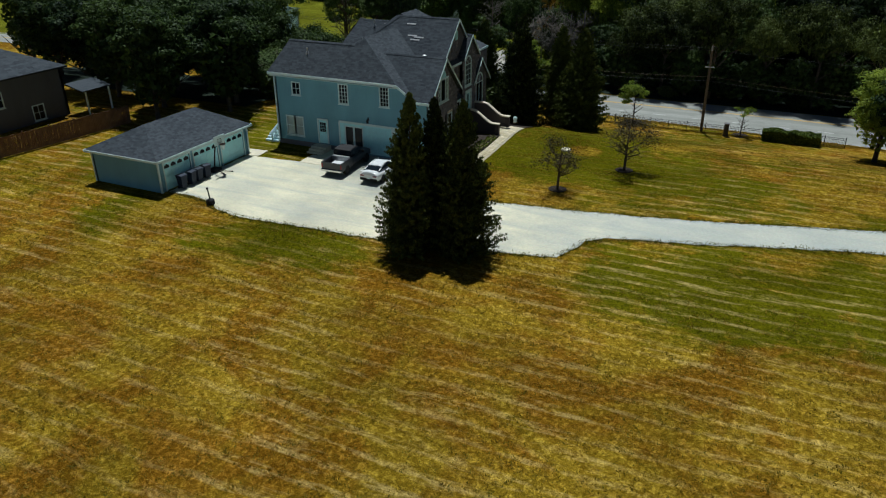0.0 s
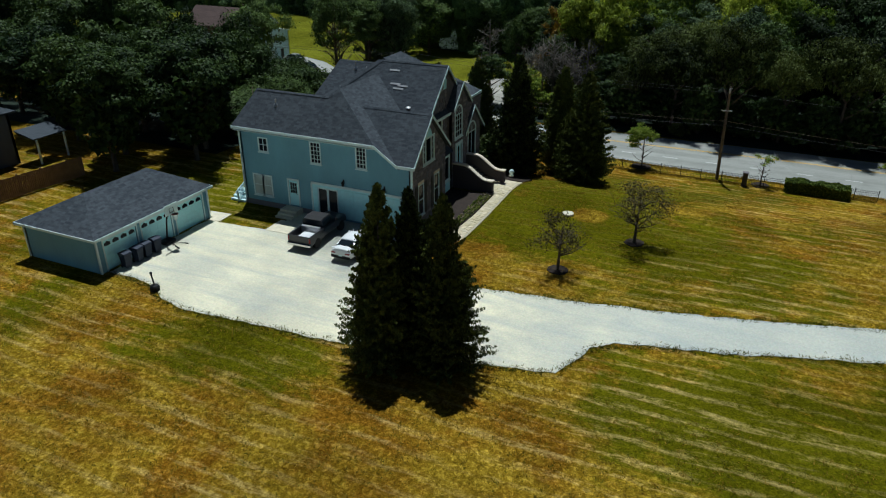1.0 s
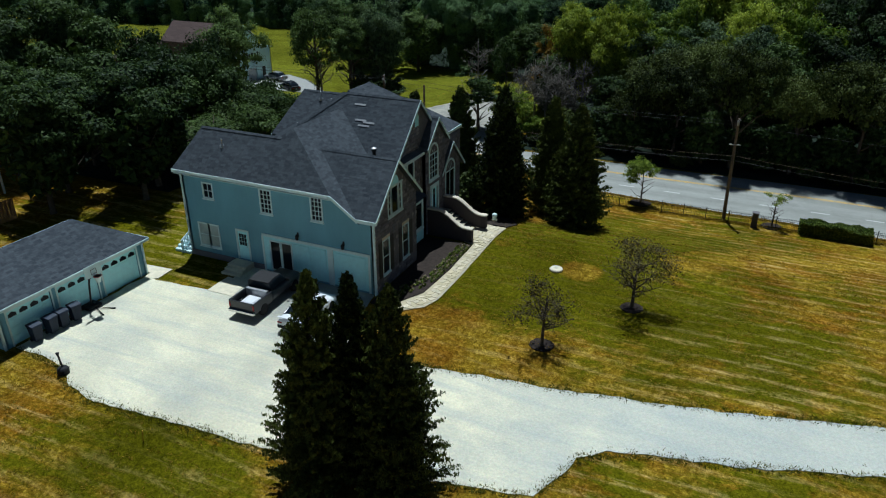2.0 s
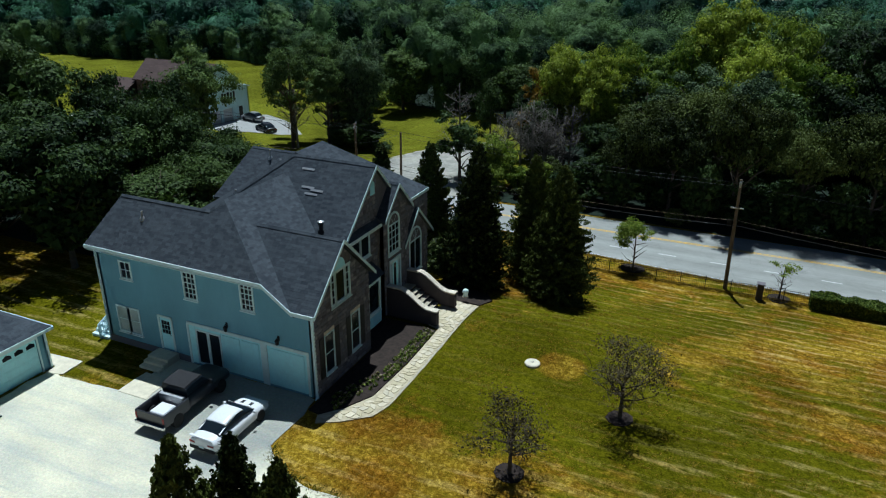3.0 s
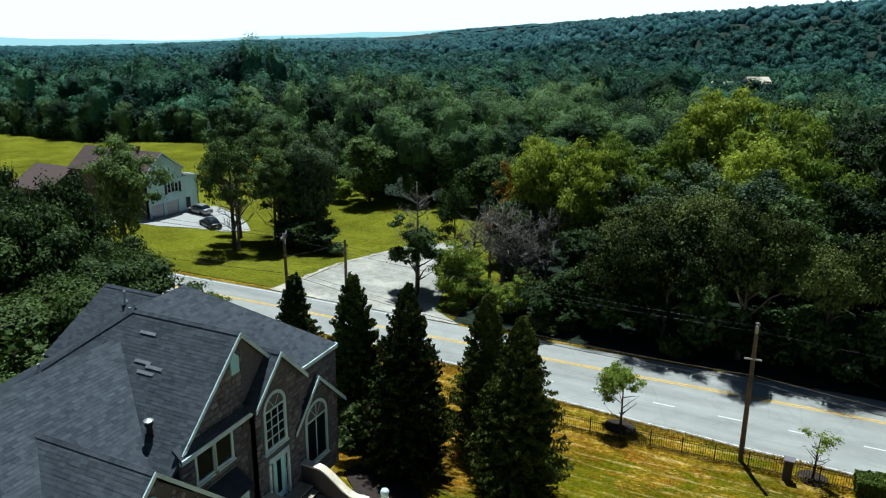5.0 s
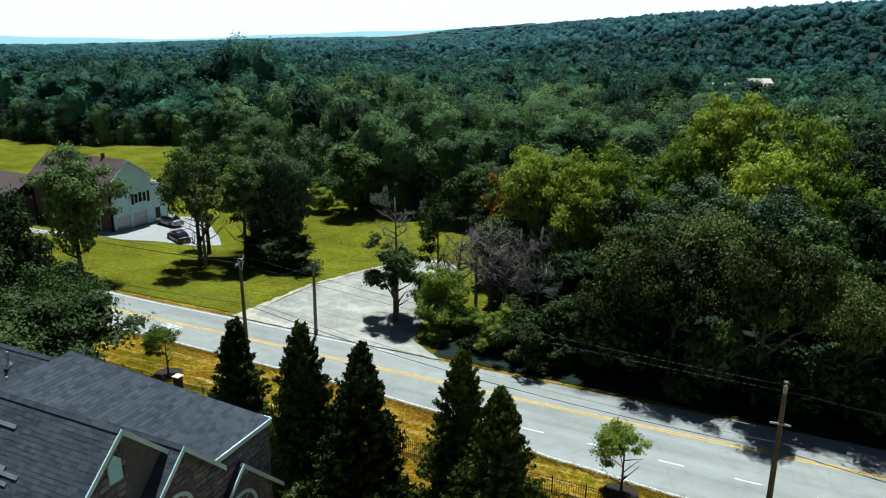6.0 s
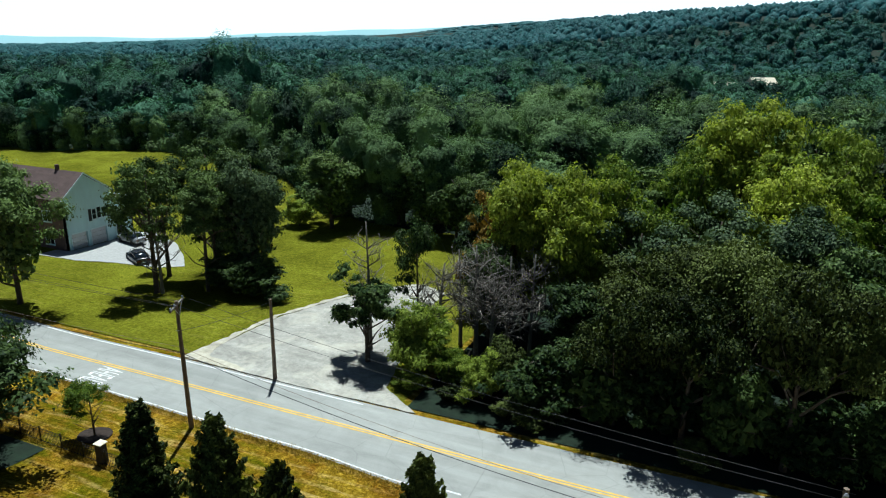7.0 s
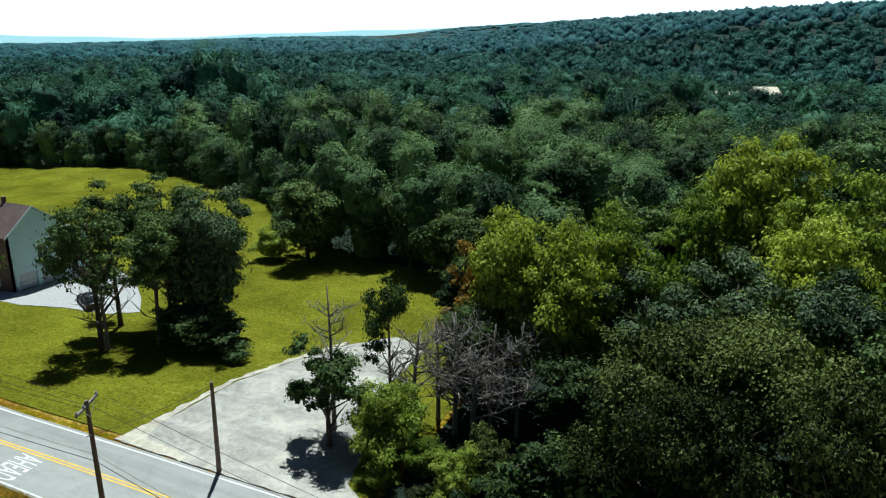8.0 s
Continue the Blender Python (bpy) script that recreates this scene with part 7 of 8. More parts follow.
for x, y, lab in ((21.2, 31.45, "square brown stone post with a flat cap"), (-21.5, 31.5, "square brown stone post with a pale flat cap")):
    gp = thing("gate_post", lab, "post", pose(x, y, land(x, y) - 0.05), "stone posts in the fence")
    part("shaft", Geo().box(-0.25, 0.25, -0.25, 0.25, 0, 1.42, bevel=0.03), WALLSTONE, gp)
    part("cap", Geo().box(-0.31, 0.31, -0.31, 0.31, 1.422, 1.5, bevel=0.02), CAP if x < 0 else STONE, gp, "pale flat cap")
hd = thing("hedge", "clipped green hedge beside the fence", "hedge")
rng = np.random.default_rng(77)
n = 15000
P = np.stack([rng.uniform(24.9, 30.6, n), rng.uniform(-0.75, 0.75, n), rng.uniform(0, 1.0, n)], 1)
facen = rng.integers(0, 3, n)
P[facen == 0, 2] = 1.0 - 0.15 * rng.random((facen == 0).sum())
P[facen == 1, 1] = np.sign(P[facen == 1, 1]) * (0.75 - 0.1 * rng.random((facen == 1).sum()))
NN = np.stack([0 * P[:, 0], np.where(facen == 0, 0, np.sign(P[:, 1])), np.where(facen == 0, 1, 0.3)], 1)
bumpy = np.array([0.16 * noise.noise(Vector((p[0] * 1.2, p[1], p[2]))) for p in P])
P[:, 2] = P[:, 2] * 1.15 + bumpy * 1.6
P[:, 1] += 31.9 - 0.03 * (P[:, 0] - 25)
P[:, 2] += np.array([land(p[0], p[1]) for p in P])
v, f = leaf_quads(P, NN, 0.075, rng, 0.9)
part("foliage", quads_mesh("foliage", v, f, HEDGE), None, hd)
stems = Geo()
for k in range(17):
    x = 25.1 + k * 0.31
    y = 31.9 - 0.03 * (x - 25)
    stems.tube([(x, y, land(x, y) - 0.1), (x + 0.05, y, land(x, y) + 0.9)], 0.03, 5)
tagged(part("stems", stems, BARK, hd), kind="stuff")


# ---- poles and lines ----
def pole_thing(x, y, height, arm, lean=0.0, turn=0.0, label="weathered wooden utility pole with a crossarm"):
    p = thing("utility_pole", label, "pole", pose(x, y, land(x, y), 0, lean, turn), "utility poles")
    part("shaft", Geo().tube([(0, 0, -0.3), (0, 0, height * 0.5), (0, 0, height)], [0.17, 0.145, 0.11], 10), POLE, p)
    if arm:
        part("crossarm", Geo().box(-0.06, 0.06, -arm, arm, height - 0.35, height - 0.22, bevel=0.01), DEADWOOD, p, "pale timber crossarm")
        for s in (-arm + 0.1, -0.4, arm - 0.1):
            part("insulator", Geo().lathe([(0.05, 0), (0.07, 0.05), (0.04, 0.1), (0.06, 0.14), (0.02, 0.18)], 8, (0, s, height - 0.22)), STEEL, p)
        part("brace", Geo().tube([(0.09, -arm * 0.55, height - 0.3), (0.12, 0, height - 1.0)], 0.018, 5), STEEL, p)
        part("brace", Geo().tube([(0.09, arm * 0.55, height - 0.3), (0.12, 0, height - 1.0)], 0.018, 5), STEEL, p)
    return p


P1 = pole_thing(18.55, 32.45, 9.5, 0.0, -1.3, 0, "weathered wooden utility pole beside the fence")
part("bracket", Geo().tube([(0, 0, 9.2), (0.1, 0.15, 9.35), (0.15, 0.5, 9.2)], 0.035, 6), STEEL, P1)
part("lamp_head", Geo().lathe([(0.03, -0.25), (0.1, -0.1), (0.1, 0.2), (0.03, 0.3)], 8, (0.0, -0.16, 9.1)), STEEL, P1, "grey fitting at the pole head")
part("cable_bracket", Geo().box(-0.5, 0.5, -0.16, -0.08, 7.1, 7.2, bevel=0.01), STEEL, P1)
PA = pole_thing(-19.7, 37.3, 9.4, 1.25, -1.0, 25)
part("side_arm", Geo().tube([(0, 0, 7.3), (0.1, -0.7, 7.6)], 0.04, 6), STEEL, PA)
pole_thing(-18.8, 45.6, 6.8, 0.0, 0.0, 0, "bare wooden pole at the edge of the lot")
pole_thing(62.0, 29.8, 9.3, 0.0, 0.0, 0, "weathered wooden utility pole beside the road")
pole_thing(-72.0, 38.6, 9.4, 1.25, 0.0, 90)


def wire(a, b, sag, r=0.014, mat=None, label="thin black overhead line across the road"):
    a, b = Vector(a), Vector(b)
    pts = [a.lerp(b, k / 20) - Vector((0, 0, sag * 4 * (k / 20) * (1 - k / 20))) for k in range(21)]
    t = new("overhead_line", fix(Geo().tube(pts, r, 5).mesh("overhead_line", mat or IRON, True)))
    return tagged(t, label, "cable", "overhead lines")


def head(x, y, z, dx=0.0, dy=0.0):
    return (x + dx, y + dy, land(x, y) + z)


a1, a2, a3, a4 = (18.75, 32.35), (-19.7, 37.3), (62.0, 29.8), (-72.0, 38.6)
for z, dy, sag, r, mt, lb in ((6.15, -0.15, 0.75, 0.012, POLE, "pale overhead cable along the road"), (5.7, -0.12, 0.8, 0.02, IRON, "thin black overhead line along the road"), (8.9, 0.2, 0.5, 0.012, IRON, "thin black overhead line along the road")):
    for p, q in ((a1, a2), (a1, a3), (a2, a4)):
        wire(head(*p, z, 0, dy), head(*q, z, 0, dy), sag, r, mt, lb)
for p, q, dy in ((a1, a2, 1.0), (a2, a4, 1.1), (a2, a4, -1.1)):
    wire(head(*p, 9.15, 0, dy * 0.4), head(*q, 9.2, 0, dy), 0.5, 0.012)
wire(head(*a2, 7.3), head(-18.8, 45.6, 6.6), 0.2, 0.015)


# ---- young trees, dead trees, flowers ----
young = tree_meshes(70, 4.4, 1.0, 1.75, LEAF_B, 80, 120, 0.06, 0.06, 10, small=1.5)
plant("young_tree", young, 10.75, 33.4, 1.0, 0.3, "young green tree with a slim trunk by the fence", "tree", "young trees by the fence")
plant("young_tree", young, -24.6, 33.6, 0.9, 1.3, "young green tree with a slim trunk by the fence", "tree", "young trees by the fence")
thin_m = tree_meshes(71, 3.4, 1.4, 1.1, LEAF_B, 20, 50, 0.055, 0.05, 10, twigs=2, small=1.8)
plant("young_tree", thin_m, 22.7, 32.2, 1.0, 2.0, "thin young tree with sparse leaves by the fence", "tree", "young trees by the fence")
for x, y, r in ((10.75, 33.4, 1.1), (22.7, 32.2, 0.9), (-24.6, 33.6, 1.1)):
    patch("mulch_ring", [(x + r * math.cos(a), y + r * math.sin(a)) for a in np.linspace(0, 2 * math.pi, 14)[:-1]], 0.06, MULCH, "dark mulch round a young tree", 0.1)
lawn1 = tree_meshes(72, 3.9, 0.9, 2.0, LEAF_RED, 60, 34, 0.05, 0.08, 16, twigs=6, small=2.2)
lawn2 = tree_meshes(73, 4.3, 1.0, 2.3, LEAF_RED, 70, 46, 0.05, 0.09, 16, twigs=6, small=2.2)
plant("ornamental_tree", lawn1, 10.95, -0.9, 1.0, 0.4, "small purple-brown ornamental tree with thin leaves", "tree", "ornamental trees on the lawn")
plant("ornamental_tree", lawn2, 14.75, 5.5, 1.0, 2.1, "small purple-brown ornamental tree with a round crown", "tree", "ornamental trees on the lawn")
for x, y in ((10.95, -0.9), (14.75, 5.5)):
    patch("mulch_ring", [(x + 0.7 * math.cos(a), y + 0.7 * math.sin(a)) for a in np.linspace(0, 2 * math.pi, 12)[:-1]], 0.04, MULCH, "dark mulch round a small tree", 0.1)


def dead_tree(seed, h, r, x, y, n=16, trunk=0.16, label="leafless grey dead tree with fine twigs"):
    g = Geo()
    limbs(g, h, h * 0.3, r, np.random.default_rng(seed), trunk, n=n, twigs=7)
    t = thing("dead_tree", label, "tree", pose(x, y, land(x, y)), "dead trees")
    part("trunk", g.mesh("trunk", DEADWOOD, True), None, t)


dead_tree(81, 13.5, 3.4, -14.6, 53.5, 18)
dead_tree(82, 9.0, 4.0, -9.8, 57.2, 20, 0.2)
dead_tree(83, 10.5, 3.8, -8.2, 58.4, 22)
dead_tree(86, 9.0, 4.2, -4.6, 56.5, 22, 0.2)
dead_tree(87, 11.0, 4.0, -2.0, 59.0, 22)
dead_tree(88, 11.5, 4.2, -6.2, 57.0, 26, 0.2)
dead_tree(89, 10.5, 4.0, -4.0, 58.6, 26)
dead_tree(84, 13.0, 4.0, 32.0, 56.5, 16)
dead_tree(85, 11.0, 3.5, -41.8, 57.2, 14)

rng = np.random.default_rng(90)
fv, fn = [], []
gv, gn = [], []
for row in range(3):
    for k in range(40):
        t = k / 39
        x = 1.0 + 1.2 * smooth01(t * 2.2) - 0.3 * row + rng.uniform(-0.07, 0.07)
        y = -0.1 + 9.6 * t + 0.35 * row * (1 - t) + rng.uniform(-0.08, 0.08)
        if rng.random() < 0.1:
            continue
        u = unit(14, rng)
        u[:, 2] = abs(u[:, 2])
        gv.append(np.array([x, y, 0.1]) + u * 0.10)
        gn.append(u)
        if rng.random() < 0.7:
            u = unit(7, rng)
            u[:, 2] = abs(u[:, 2])
            fv.append(np.array([x, y, 0.17]) + u * 0.08)
            fn.append(u)
bedf = thing("bedding_plants", "rows of small pale-flowered bedding plants in dark mulch", "flowers", kind="stuff")
v, f = leaf_quads(np.concatenate(gv), np.concatenate(gn), 0.075, rng)
part("foliage", quads_mesh("foliage", v, f, HEDGE), None, bedf)
v, f = leaf_quads(np.concatenate(fv), np.concatenate(fn), 0.045, rng)
part("blooms", quads_mesh("blooms", v, f, BLOOM), None, bedf)


# ---- far house, neighbour ----
fz = -5.1
FY0, FY1 = 64.5, 71.9                      # the gable wall's two ends
fh = thing("far_house", "white-sided house with a brown roof and two garage doors", "house")
fw = Geo()
DOORS = (65.25, 68.2)
wall_panel(fw, (-64.7, FY0, fz), (0, FY1 - FY0, 0), 7.1, 0.25, [(DOORS[0] - FY0, DOORS[0] - FY0 + 2.4, 0.05, 2.3), (DOORS[1] - FY0, DOORS[1] - FY0 + 2.5, 0.05, 2.3), (4.1, 6.4, 3.5, 5.0)], (1, 0, 0))
fw.prism([(-64.7, FY0, fz + 7.1), (-64.7, 67.9, fz + 9.75), (-64.7, FY1, fz + 7.1)], (-0.25, 0, 0))
wall_panel(fw, (-64.9, FY1, fz), (0, 3.4, 0), 5.5, 0.25, [(0.6, 1.6, 0.2, 2.1)], (1, 0, 0))
wall_panel(fw, (-80.0, FY1 + 3.4, fz), (15.1, 0, 0), 5.5, 0.25, [], (0, 1, 0))
part("wall", fw, SIDING_PALE, fh, "white lapped siding")
fb = Geo()
wall_panel(fb, (-80.0, FY0, fz), (15.3, 0, 0), 7.0, 0.25, [(11.5, 13.0, 3.9, 5.4), (7.0, 8.5, 3.9, 5.4), (11.5, 13.0, 0.9, 2.3)], (0, -1, 0))
wall_panel(fb, (-80.0, FY0, fz), (0, 10.8, 0), 7.0, 0.25, [], (-1, 0, 0))
part("brick_wall", fb, BRICK, fh, "brown brick side wall")
frf, ftl = Geo(), Geo()
for s in ([(-64.4, FY0 - 0.4, fz + 6.9), (-64.4, 67.9, fz + 9.95), (-80.3, 67.9, fz + 9.95), (-80.3, FY0 - 0.4, fz + 6.9)], [(-64.4, FY1 + 0.3, fz + 7.0), (-64.4, 67.9, fz + 9.95), (-80.3, 67.9, fz + 9.95), (-80.3, FY1 + 0.3, fz + 7.0)],
          [(-64.6, FY1, fz + 6.0), (-64.6, FY1 + 3.7, fz + 5.4), (-80.3, FY1 + 3.7, fz + 5.4), (-80.3, FY1, fz + 6.0)]):
    roof_slope(frf, ftl, s, 0.15, 0.3, 1.0)
frn = new("roof")
frn.parent = fh
part("roof_deck", frf, ROOF_BROWN, frn)
tagged(part("shingles", ftl.mesh("shingles", ROOF_BROWN), ROOF_BROWN, frn, "brown shingles"), kind="stuff")
for a, b in (((-64.4, FY0 - 0.4, fz + 6.9), (-64.4, 67.9, fz + 9.95)), ((-64.4, FY1 + 0.3, fz + 7.0), (-64.4, 67.9, fz + 9.95)), ((-64.6, FY1, fz + 6.0), (-64.6, FY1 + 3.7, fz + 5.4))):
    g = Geo()
    board(g, a, b, 0.2, 0.05, (1, 0, 0))
    part("fascia_board", g, TRIM, frn)
for y, wd in zip(DOORS, (2.4, 2.5)):
    door = new("garage_door")
    door.parent = fh
    for k in range(4):
        part("door_panel", boxed(-64.93, -64.88, y + 0.02, y + wd - 0.02, fz + 0.06 + k * 0.56, fz + 0.6 + k * 0.56, bevel=0.015), LAMP, door, "white overhead door panel")
    part("door_frame", Geo().box(-64.7, -64.66, y - 0.12, y, fz, fz + 2.3).box(-64.7, -64.66, y + wd, y + wd + 0.12, fz, fz + 2.3).box(-64.7, -64.66, y, y + wd, fz + 2.25, fz + 2.4), TRIM, door)
for k in range(3):
    window(fh, (-64.7, 68.65 + k * 0.76, fz + 3.55), (0, 1, 0), (1, 0, 0), 0.68, 1.35 + (0.2 if k == 1 else 0), 1, 2, frame=0.06)
for y in (68.1, 71.0):
    part("shutter", boxed(-64.69, -64.63, y, y + 0.45, fz + 3.4, fz + 5.0, bevel=0.01), SHUTTER, fh, "dark shutter")
part("entry_door", boxed(-64.98, -64.93, FY1 + 0.6, FY1 + 1.6, fz + 0.2, fz + 2.1, bevel=0.01), SHUTTER, fh, "dark back door")
for x, z in ((-68.5, 3.9), (-73.0, 3.9), (-68.5, 0.9)):
    window(fh, (x, FY0, fz + z), (1, 0, 0), (0, -1, 0), 1.5, 1.4, 2, 2, frame=0.07)
part("chimney", Geo().box(-69.2, -68.8, 67.7, 68.1, fz + 9.7, fz + 10.6, bevel=0.02), BRICK, frn, "small brick chimney")
low = Geo()
wall_panel(low, (-88, 60.2, fz), (8.0, 0, 0), 4.0, 0.25, [(2.5, 4.2, 1.2, 2.6)], (0, -1, 0))
low.box(-88, -80.02, 60.45, 70, fz, fz + 4.0)
part("side_wing", low, BRICK, fh, "low brick wing")
lr = Geo()
roof_slope(lr, None, [(-88.4, 59.8, fz + 4.0), (-79.8, 59.8, fz + 4.0), (-79.8, 65, fz + 6.9), (-88.4, 65, fz + 6.9)])
roof_slope(lr, None, [(-88.4, 70.2, fz + 4.0), (-79.8, 70.2, fz + 4.0), (-79.8, 65, fz + 6.9), (-88.4, 65, fz + 6.9)])
part("wing_roof", lr, ROOF_BROWN, frn)
window(fh, (-85.4, 60.2, fz + 1.2), (1, 0, 0), (0, -1, 0), 1.6, 1.4, 2, 2, frame=0.07)

nb = thing("neighbour_house", "grey-sided house with a grey roof behind a wooden fence", "house")
ng = Geo()
wall_panel(ng, (-52.0, -10.5, -0.5), (11.0, 0, 0), 5.4, 0.25, [(8.3, 9.3, 2.8, 4.2), (5.0, 6.2, 2.8, 4.2)], (0, -1, 0))
wall_panel(ng, (-41.0, -10.5, -0.5), (0, 10.0, 0), 5.4, 0.25, [(2.0, 3.2, 2.8, 4.2), (6.0, 7.2, 0.8, 2.2)], (1, 0, 0))
wall_panel(ng, (-52.0, -0.5, -0.5), (11.0, 0, 0), 5.4, 0.25, [], (0, 1, 0))
part("wall", ng, NEIGHBOUR, nb, "grey lapped siding, darkened for tree shade")
nr = Geo()
nt_ = Geo()
for s in ([(-40.5, -11.0, 4.9), (-53, -11.0, 4.9), (-50, -5.5, 7.6), (-45, -5.5, 7.6)], [(-40.5, -11.0, 4.9), (-40.5, 0, 4.9), (-45, -5.5, 7.6)], [(-40.5, 0, 4.9), (-53, 0, 4.9), (-50, -5.5, 7.6), (-45, -5.5, 7.6)]):
    roof_slope(nr, nt_, s, 0.15, 0.22, 0.7)
nrf = new("roof")
nrf.parent = nb
part("roof_deck", nr, ROOF, nrf)
tagged(part("shingles", nt_.mesh("shingles", ROOF), ROOF, nrf, "grey shingles"), kind="stuff")
for o, al, out in (((-43.7, -10.5, 2.3), (1, 0, 0), (0, -1, 0)), ((-47.0, -10.5, 2.3), (1, 0, 0), (0, -1, 0)), ((-41.0, -8.5, 2.3), (0, 1, 0), (1, 0, 0)), ((-41.0, -4.5, 0.3), (0, 1, 0), (1, 0, 0))):
    window(nb, o, al, out, 1.0 if out[0] == 0 else 1.2, 1.4, 2, 2, frame=0.07)
porch = new("porch")
porch.parent = nb
part("porch_roof", Geo().prism([(-41.0, -0.4, 2.9), (-38.6, -0.4, 2.4), (-38.6, -0.4, 2.5), (-41.0, -0.4, 3.05)], (0, 3.6, 0)), ROOF, porch)
for y in (0.0, 2.9):
    part("porch_post", boxed(-38.9, -38.75, y, y + 0.15, -0.2, 2.42, bevel=0.01), TRIM, porch)

wf2 = thing("board_fence", "tall brown vertical-board fence along the yard", "fence")
pts = [(-34.9, -22.0), (-34.4, -13.3), (-33.1, -4.2), (-32.6, -0.5)]
bd = Geo().box(-0.07, 0.07, -0.012, 0.012, 0.03, 1.75).mesh("board", FENCE_WOOD)
pp = Geo().box(-0.06, 0.06, -0.06, 0.06, -0.1, 1.85, bevel=0.01).mesh("fence_post", FENCE_WOOD)
for (xa, ya), (xb, yb) in zip(pts, pts[1:]):
    L = math.hypot(xb - xa, yb - ya)
    ang = math.degrees(math.atan2(yb - ya, xb - xa))
    n = int(L / 0.155)
    for k in range(n):
        t = (k + 0.5) / n
        part("board", bd, None, wf2, at=pose(xa + (xb - xa) * t, ya + (yb - ya) * t, land(xa, ya) + random.uniform(-0.015, 0.015), 0, random.uniform(-0.4, 0.4), ang))
    for k in range(int(L / 2.4) + 1):
        t = k * 2.4 / L
        part("fence_post", pp, None, wf2, at=pose(xa + (xb - xa) * t - 0.09, ya + (yb - ya) * t, 0, 0, 0, ang))
    for dz in (0.4, 1.4):
        part("rail", Geo().tube([(xa - 0.05, ya, dz), (xb - 0.05, yb, dz)], 0.04, 4), FENCE_WOOD, wf2)

# roofs that show among the distant trees
for x, y, w_, turn, hz in ((14.5, 306, 8.5, 25, 2.6), (1.5, 302, 8, 20, 0.6)):
    hh = thing("distant_house", "pale-roofed house half hidden among distant trees", "house", pose(x, y, hz, 0, 0, turn), "houses among the distant trees")
    part("wall", Geo().box(-w_ / 2, w_ / 2, -4, 4, -8.0, 3.0), SIDING_PALE, hh)
    part("roof", Geo().prism([(-w_ / 2 - 0.4, -4.5, 3.0), (-w_ / 2 - 0.4, 4.5, 3.0), (-w_ / 2 - 0.4, 0, 5.6)], (w_ + 0.8, 0, 0)), CONCRETE, hh, "pale roof")


# ---- flagstones of the front walk ----
def inside(p, poly):
    hit = False
    for (x0, y0), (x1, y1) in zip(poly, poly[1:] + poly[:1]):
        if (y0 > p[1]) != (y1 > p[1]) and p[0] < (x1 - x0) * (p[1] - y0) / (y1 - y0) + x0:
            hit = not hit
    return hit


rng = np.random.default_rng(3)
GS = 0.36
for i in range(-1, 12):
    for j in range(-6, 45):
        jit = lambda a, b: np.array([(a + 0.32 * math.sin(a * 12.9 + b * 78.2)) * GS, (b + 0.32 * math.sin(a * 39.3 + b * 11.1)) * GS])
        c = [jit(i, j), jit(i + 1, j), jit(i + 1, j + 1), jit(i, j + 1)]
        m = sum(c) / 4
        if not all(inside(tuple(m + (q - m) * 0.9), WALK) for q in c):
            continue
        q = [m + (p - m) * 0.95 for p in c]
        ring8 = []
        for a, b in zip(q, q[1:] + q[:1]):
            ring8 += [a * 0.82 + b * 0.18, a * 0.18 + b * 0.82]
        z0 = land(*m) + 0.045
        z1 = z0 + 0.03 + 0.012 * rng.random()
        g = Geo()
        g.add([(p[0], p[1], z0) for p in ring8] + [(m[0] + (p[0] - m[0]) * 0.95, m[1] + (p[1] - m[1]) * 0.95, z1) for p in ring8], [tuple(range(8, 16))] + [(k, (k + 1) % 8, 8 + (k + 1) % 8, 8 + k) for k in range(8)])
        part("flagstone", g.mesh("flagstone", FLAG), None, walkway)


# ---- fieldstones on the entrance walls ----
def stones(host, x, y0, y1, top_of, holes, seed, keep):
    """Roughly coursed stones, proud of the mortar, on a wall that faces +x. top_of(y): the wall's height there."""
    rng = np.random.default_rng(seed)
    rest = Geo()
    z = 0.05
    zmax = max(top_of(y) for y in np.linspace(y0, y1, 40))
    while z < zmax:
        h = rng.uniform(0.13, 0.30)
        y = y0 + 0.01
        while y < y1 - 0.05:
            w = min(rng.uniform(0.2, 0.52), y1 - 0.01 - y)
            a, b, c, d = y + 0.012, y + w - 0.012, z + 0.012, z + h - 0.012
            y += w
            for h0, h1, g0, g1 in holes:
                if a < h1 and b > h0 and c < g1 and d > g0:
                    if a < h0 - 0.06:
                        b = h0 - 0.01
                    elif b > h1 + 0.06:
                        a = h1 + 0.01
                    elif c < g0 - 0.05:
                        d = g0 - 0.01
                    elif d > g1 + 0.05:
                        c = g1 + 0.01
                    else:
                        b = a
            d = min(d, top_of(a) - 0.03, top_of(b) - 0.03)
            if b - a < 0.06 or d - c < 0.05:
                continue
            t = rng.uniform(0.025, 0.06)
            j = lambda: rng.uniform(-0.018, 0.018)
            k = 0.28 * min(b - a, d - c)
            ring8 = [(a + k, c), (b - k, c + j()), (b, c + k), (b + j() * 0.4, d - k), (b - k, d), (a + k, d + j()), (a, d - k), (a + j() * 0.4, c + k)]
            my, mz = (a + b) / 2, (c + d) / 2
            vs = [(x - 0.01, p, q) for p, q in ring8] + [(x + t + j() * 0.4, my + (p - my) * 0.84, mz + (q - mz) * 0.84) for p, q in ring8]
            fs = [tuple(range(8, 16))] + [(i, (i + 1) % 8, 8 + (i + 1) % 8, 8 + i) for i in range(8)]
            if keep(my, mz):
                part("stone", Geo().add(vs, fs).mesh("stone", STONE), None, host)
            else:
                rest.add(vs, fs)
        z += h
    if rest.v:
        tagged(part("stone_facing", rest.mesh("stone_facing", STONE), None, host), kind="stuff")


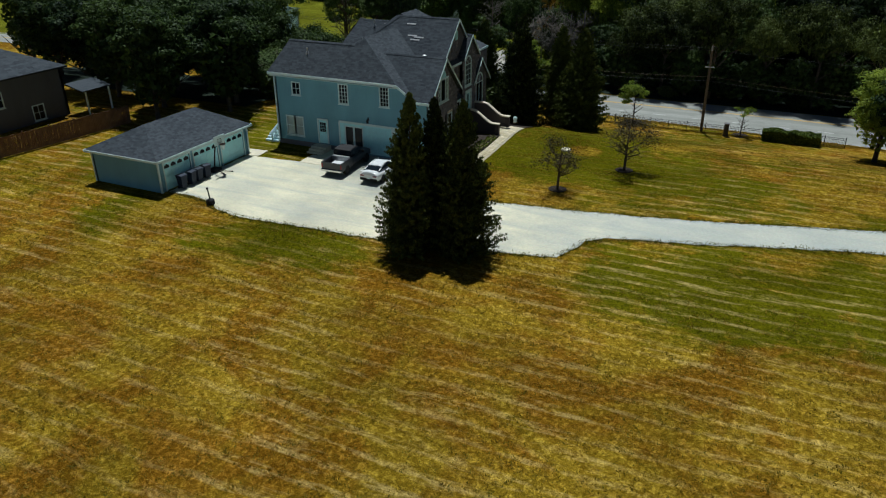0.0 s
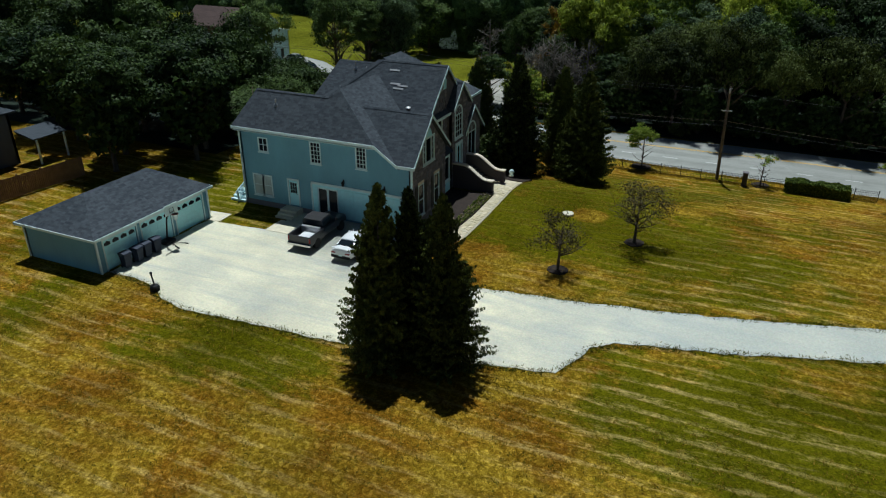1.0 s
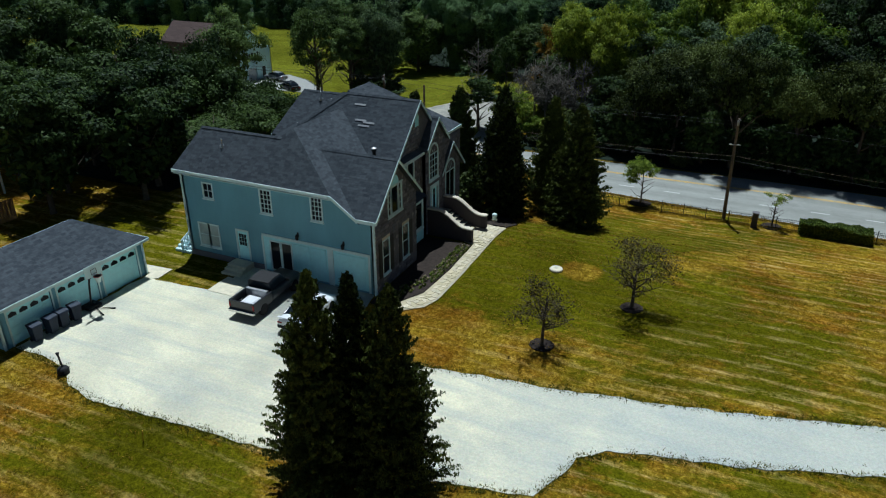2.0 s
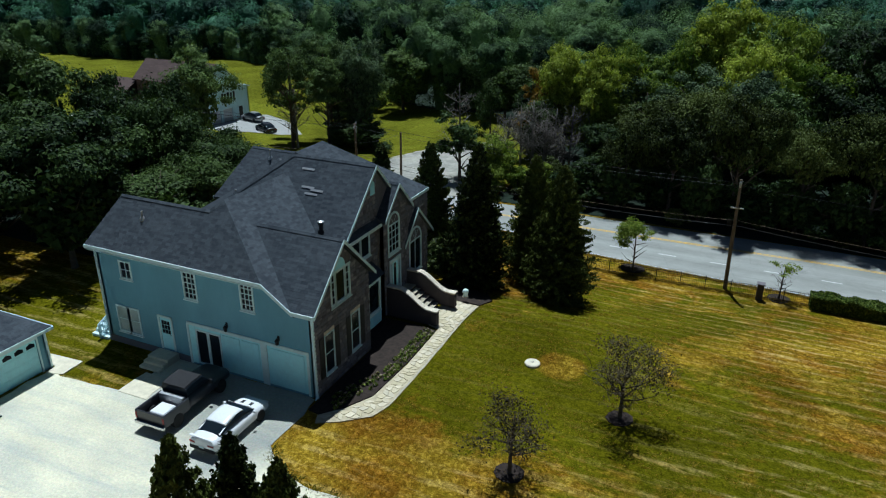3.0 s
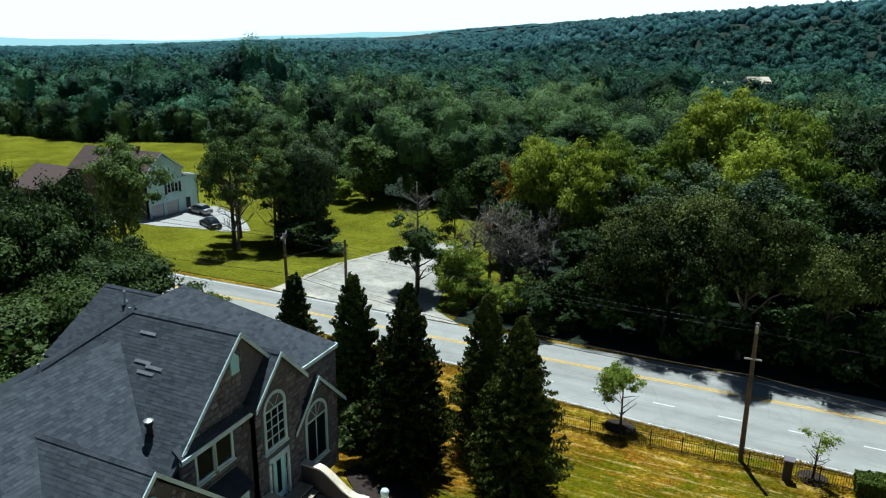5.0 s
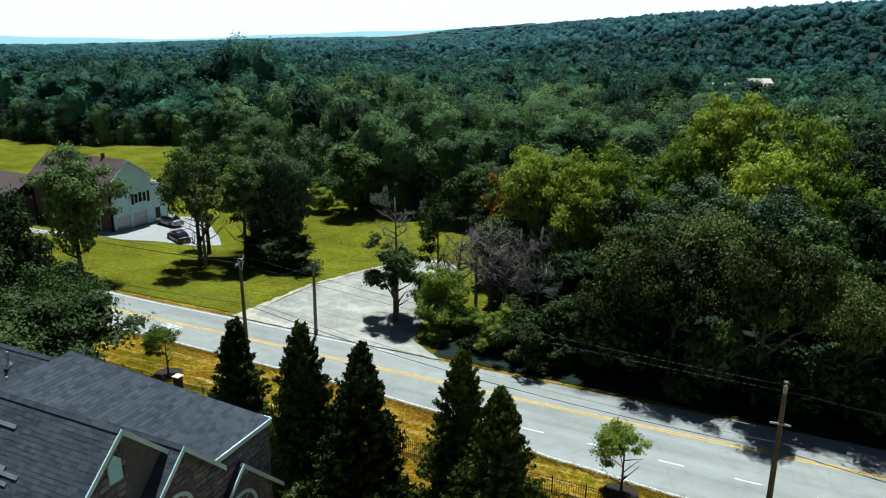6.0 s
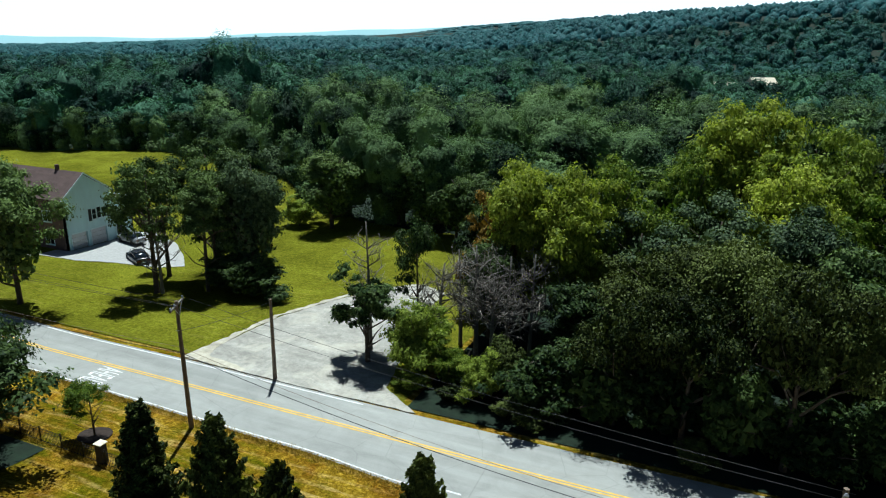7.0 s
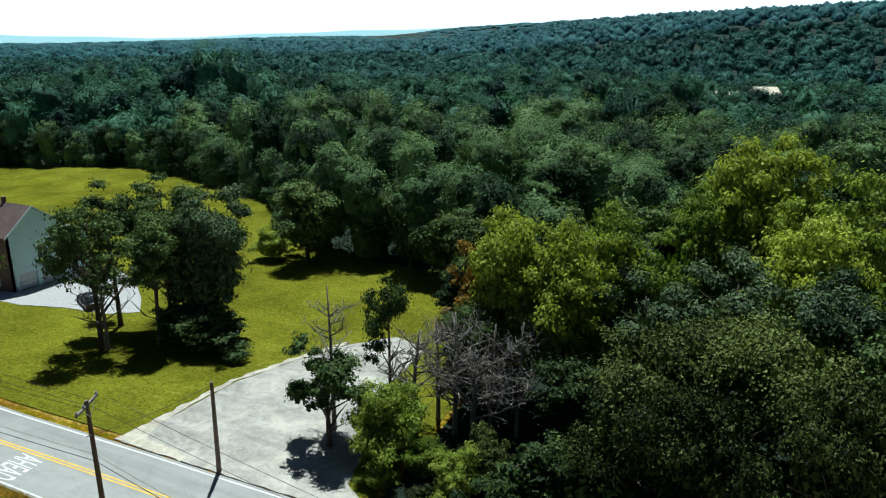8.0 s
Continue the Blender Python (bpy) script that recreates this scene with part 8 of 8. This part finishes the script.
gable = lambda c, peak, eave, half: (lambda y: max(eave if abs(y - c) >= half else 0, peak - (peak - eave) * abs(y - c) / half))
stones(stone_wall, WX1, WY, 6.1, gable(3.2, 8.05, 5.2, 2.9), [(0.74, 2.74, 0.85, 3.64), (3.44, 5.44, 0.85, 3.64), (2.1, 4.1, 4.55, 7.25)], 1, lambda y, z: z < 4.4 and y < 5.2)
stones(stone_wall, -2.0, 6.1, 10.1, gable(9.85, 10.2, 6.6, 3.7), [(6.85, 9.25, 4.7, 6.6), (7.2, 9.2, 0.3, 4.3)], 2, lambda y, z: False)
stones(stone_wall, -1.55, 10.1, 13.55, gable(11.82, 8.6, 6.9, 1.75), [(10.6, 12.5, 0.0, 3.8), (10.55, 12.45, 3.95, 7.1)], 3, lambda y, z: False)
stones(stone_wall, -1.75, 13.55, 16.95, lambda y: 6.6, [(13.9, 16.1, 1.15, 4.9)], 4, lambda y, z: False)


# ---- loose grass ----
DRIVE = [(-15.75, -13.3), (-11.85, -13.6), (-10.0, -14.7), (-7.8, -15.0), (-4.8, -14.8), (2.3, -14.3), (7.0, -13.6), (11.4, -12.75), (14.05, -12.1), (15.1, -9.1), (17.9, -7.6), (21.8, -6.65), (28.4, -4.5), (40, -1.6), (60, 3.5), (60, 7.6), (40, 2.4), (28.8, -0.75),
         (21.5, -2.75), (14.0, -4.35), (9.5, -4.95), (6.3, -5.5), (2.9, -5.6), (0.9, -5.0), (-0.2, -3.9), (-0.35, -2.4), (-0.2, 0.3), (-16.0, 0.3)]


def blades(name, spots, size, material, label, seed, count=4):
    rng = np.random.default_rng(seed)
    n = len(spots)
    base = np.repeat(np.array(spots), count, 0)
    m = len(base)
    base = base + np.concatenate([rng.normal(0, size * 0.5, (m, 2)), np.zeros((m, 1))], 1)
    az = rng.uniform(0, 2 * math.pi, m)
    w = size * 0.16 * rng.uniform(0.6, 1.4, m)
    side = np.stack([np.cos(az) * w, np.sin(az) * w, np.zeros(m)], 1)
    tip = base + np.stack([rng.normal(0, size * 0.55, m), rng.normal(0, size * 0.55, m), size * rng.uniform(0.35, 0.9, m)], 1)
    v = np.stack([base - side, base + side, tip], 1).reshape(-1, 3)
    f = np.arange(m * 3).reshape(-1, 3)
    return tagged(new(name, quads_mesh(name, v, f, material)), label, "grass", kind="stuff")


rng = np.random.default_rng(40)


def scatter(n, x0, x1, y0, y1, thin):
    out = []
    while len(out) < n:
        x, y = rng.uniform(x0, x1), rng.uniform(y0, y1)
        if noise.noise(Vector((x * 0.35, y * 1.1, 2))) + 0.4 * noise.noise(Vector((x * 2, y * 3, 7))) < thin:
            continue
        if inside((x, y), DRIVE) or inside((x, y), WALK) or (-23 < x < -15.9 and -14 < y < -3.3) or (-16 < x < 2.4 and 0 < y < 18):
            continue
        out.append((x, y, land(x, y) - 0.01))
    return out


blades("dry_grass", scatter(16000, -34, 48, -47, -13, -0.05), 0.15, TUFT, "loose dry straw-coloured grass left on the lawn", 1)
blades("dry_grass", scatter(16000, 2, 44, -6, 30, 0.0), 0.12, TUFT, "loose dry straw-coloured grass left on the lawn", 2)
blades("green_grass", scatter(14000, -34, 48, -47, -13, -0.3), 0.13, TUFT_GREEN, "short olive-green grass tufts", 3)
edge = []
for (xa, ya), (xb, yb) in zip(DRIVE[:-1], DRIVE[1:]):
    L = math.hypot(xb - xa, yb - ya)
    for k in range(int(L * 22)):
        t = rng.random()
        edge.append((xa + (xb - xa) * t + rng.normal(0, 0.16), ya + (yb - ya) * t + rng.normal(0, 0.16), 0.0))
edge = [e for e in edge if not (e[1] > -3.9 and e[0] < 0) and not (e[0] < -13 and e[1] > -13)]
blades("grass_fringe", edge, 0.17, TUFT_GREEN, "ragged grass that creeps over the gravel edge", 4, 5)
fr = [(x + rng.normal(0, 0.1), fence_y(x) + rng.normal(0, 0.12), land(x, fence_y(x))) for x in rng.uniform(-31, 33, 3000)]
blades("grass_fringe", fr, 0.2, TUFT, "long dry grass under the fence", 5, 4)
verge = [(x, track(NEAR, x) - abs(rng.normal(0, 0.35)) + 0.1, land(x, track(NEAR, x)) + 0.02) for x in rng.uniform(-45, 40, 5000)]
blades("grass_fringe", verge, 0.18, TUFT, "dry grass along the road edge", 6, 4)
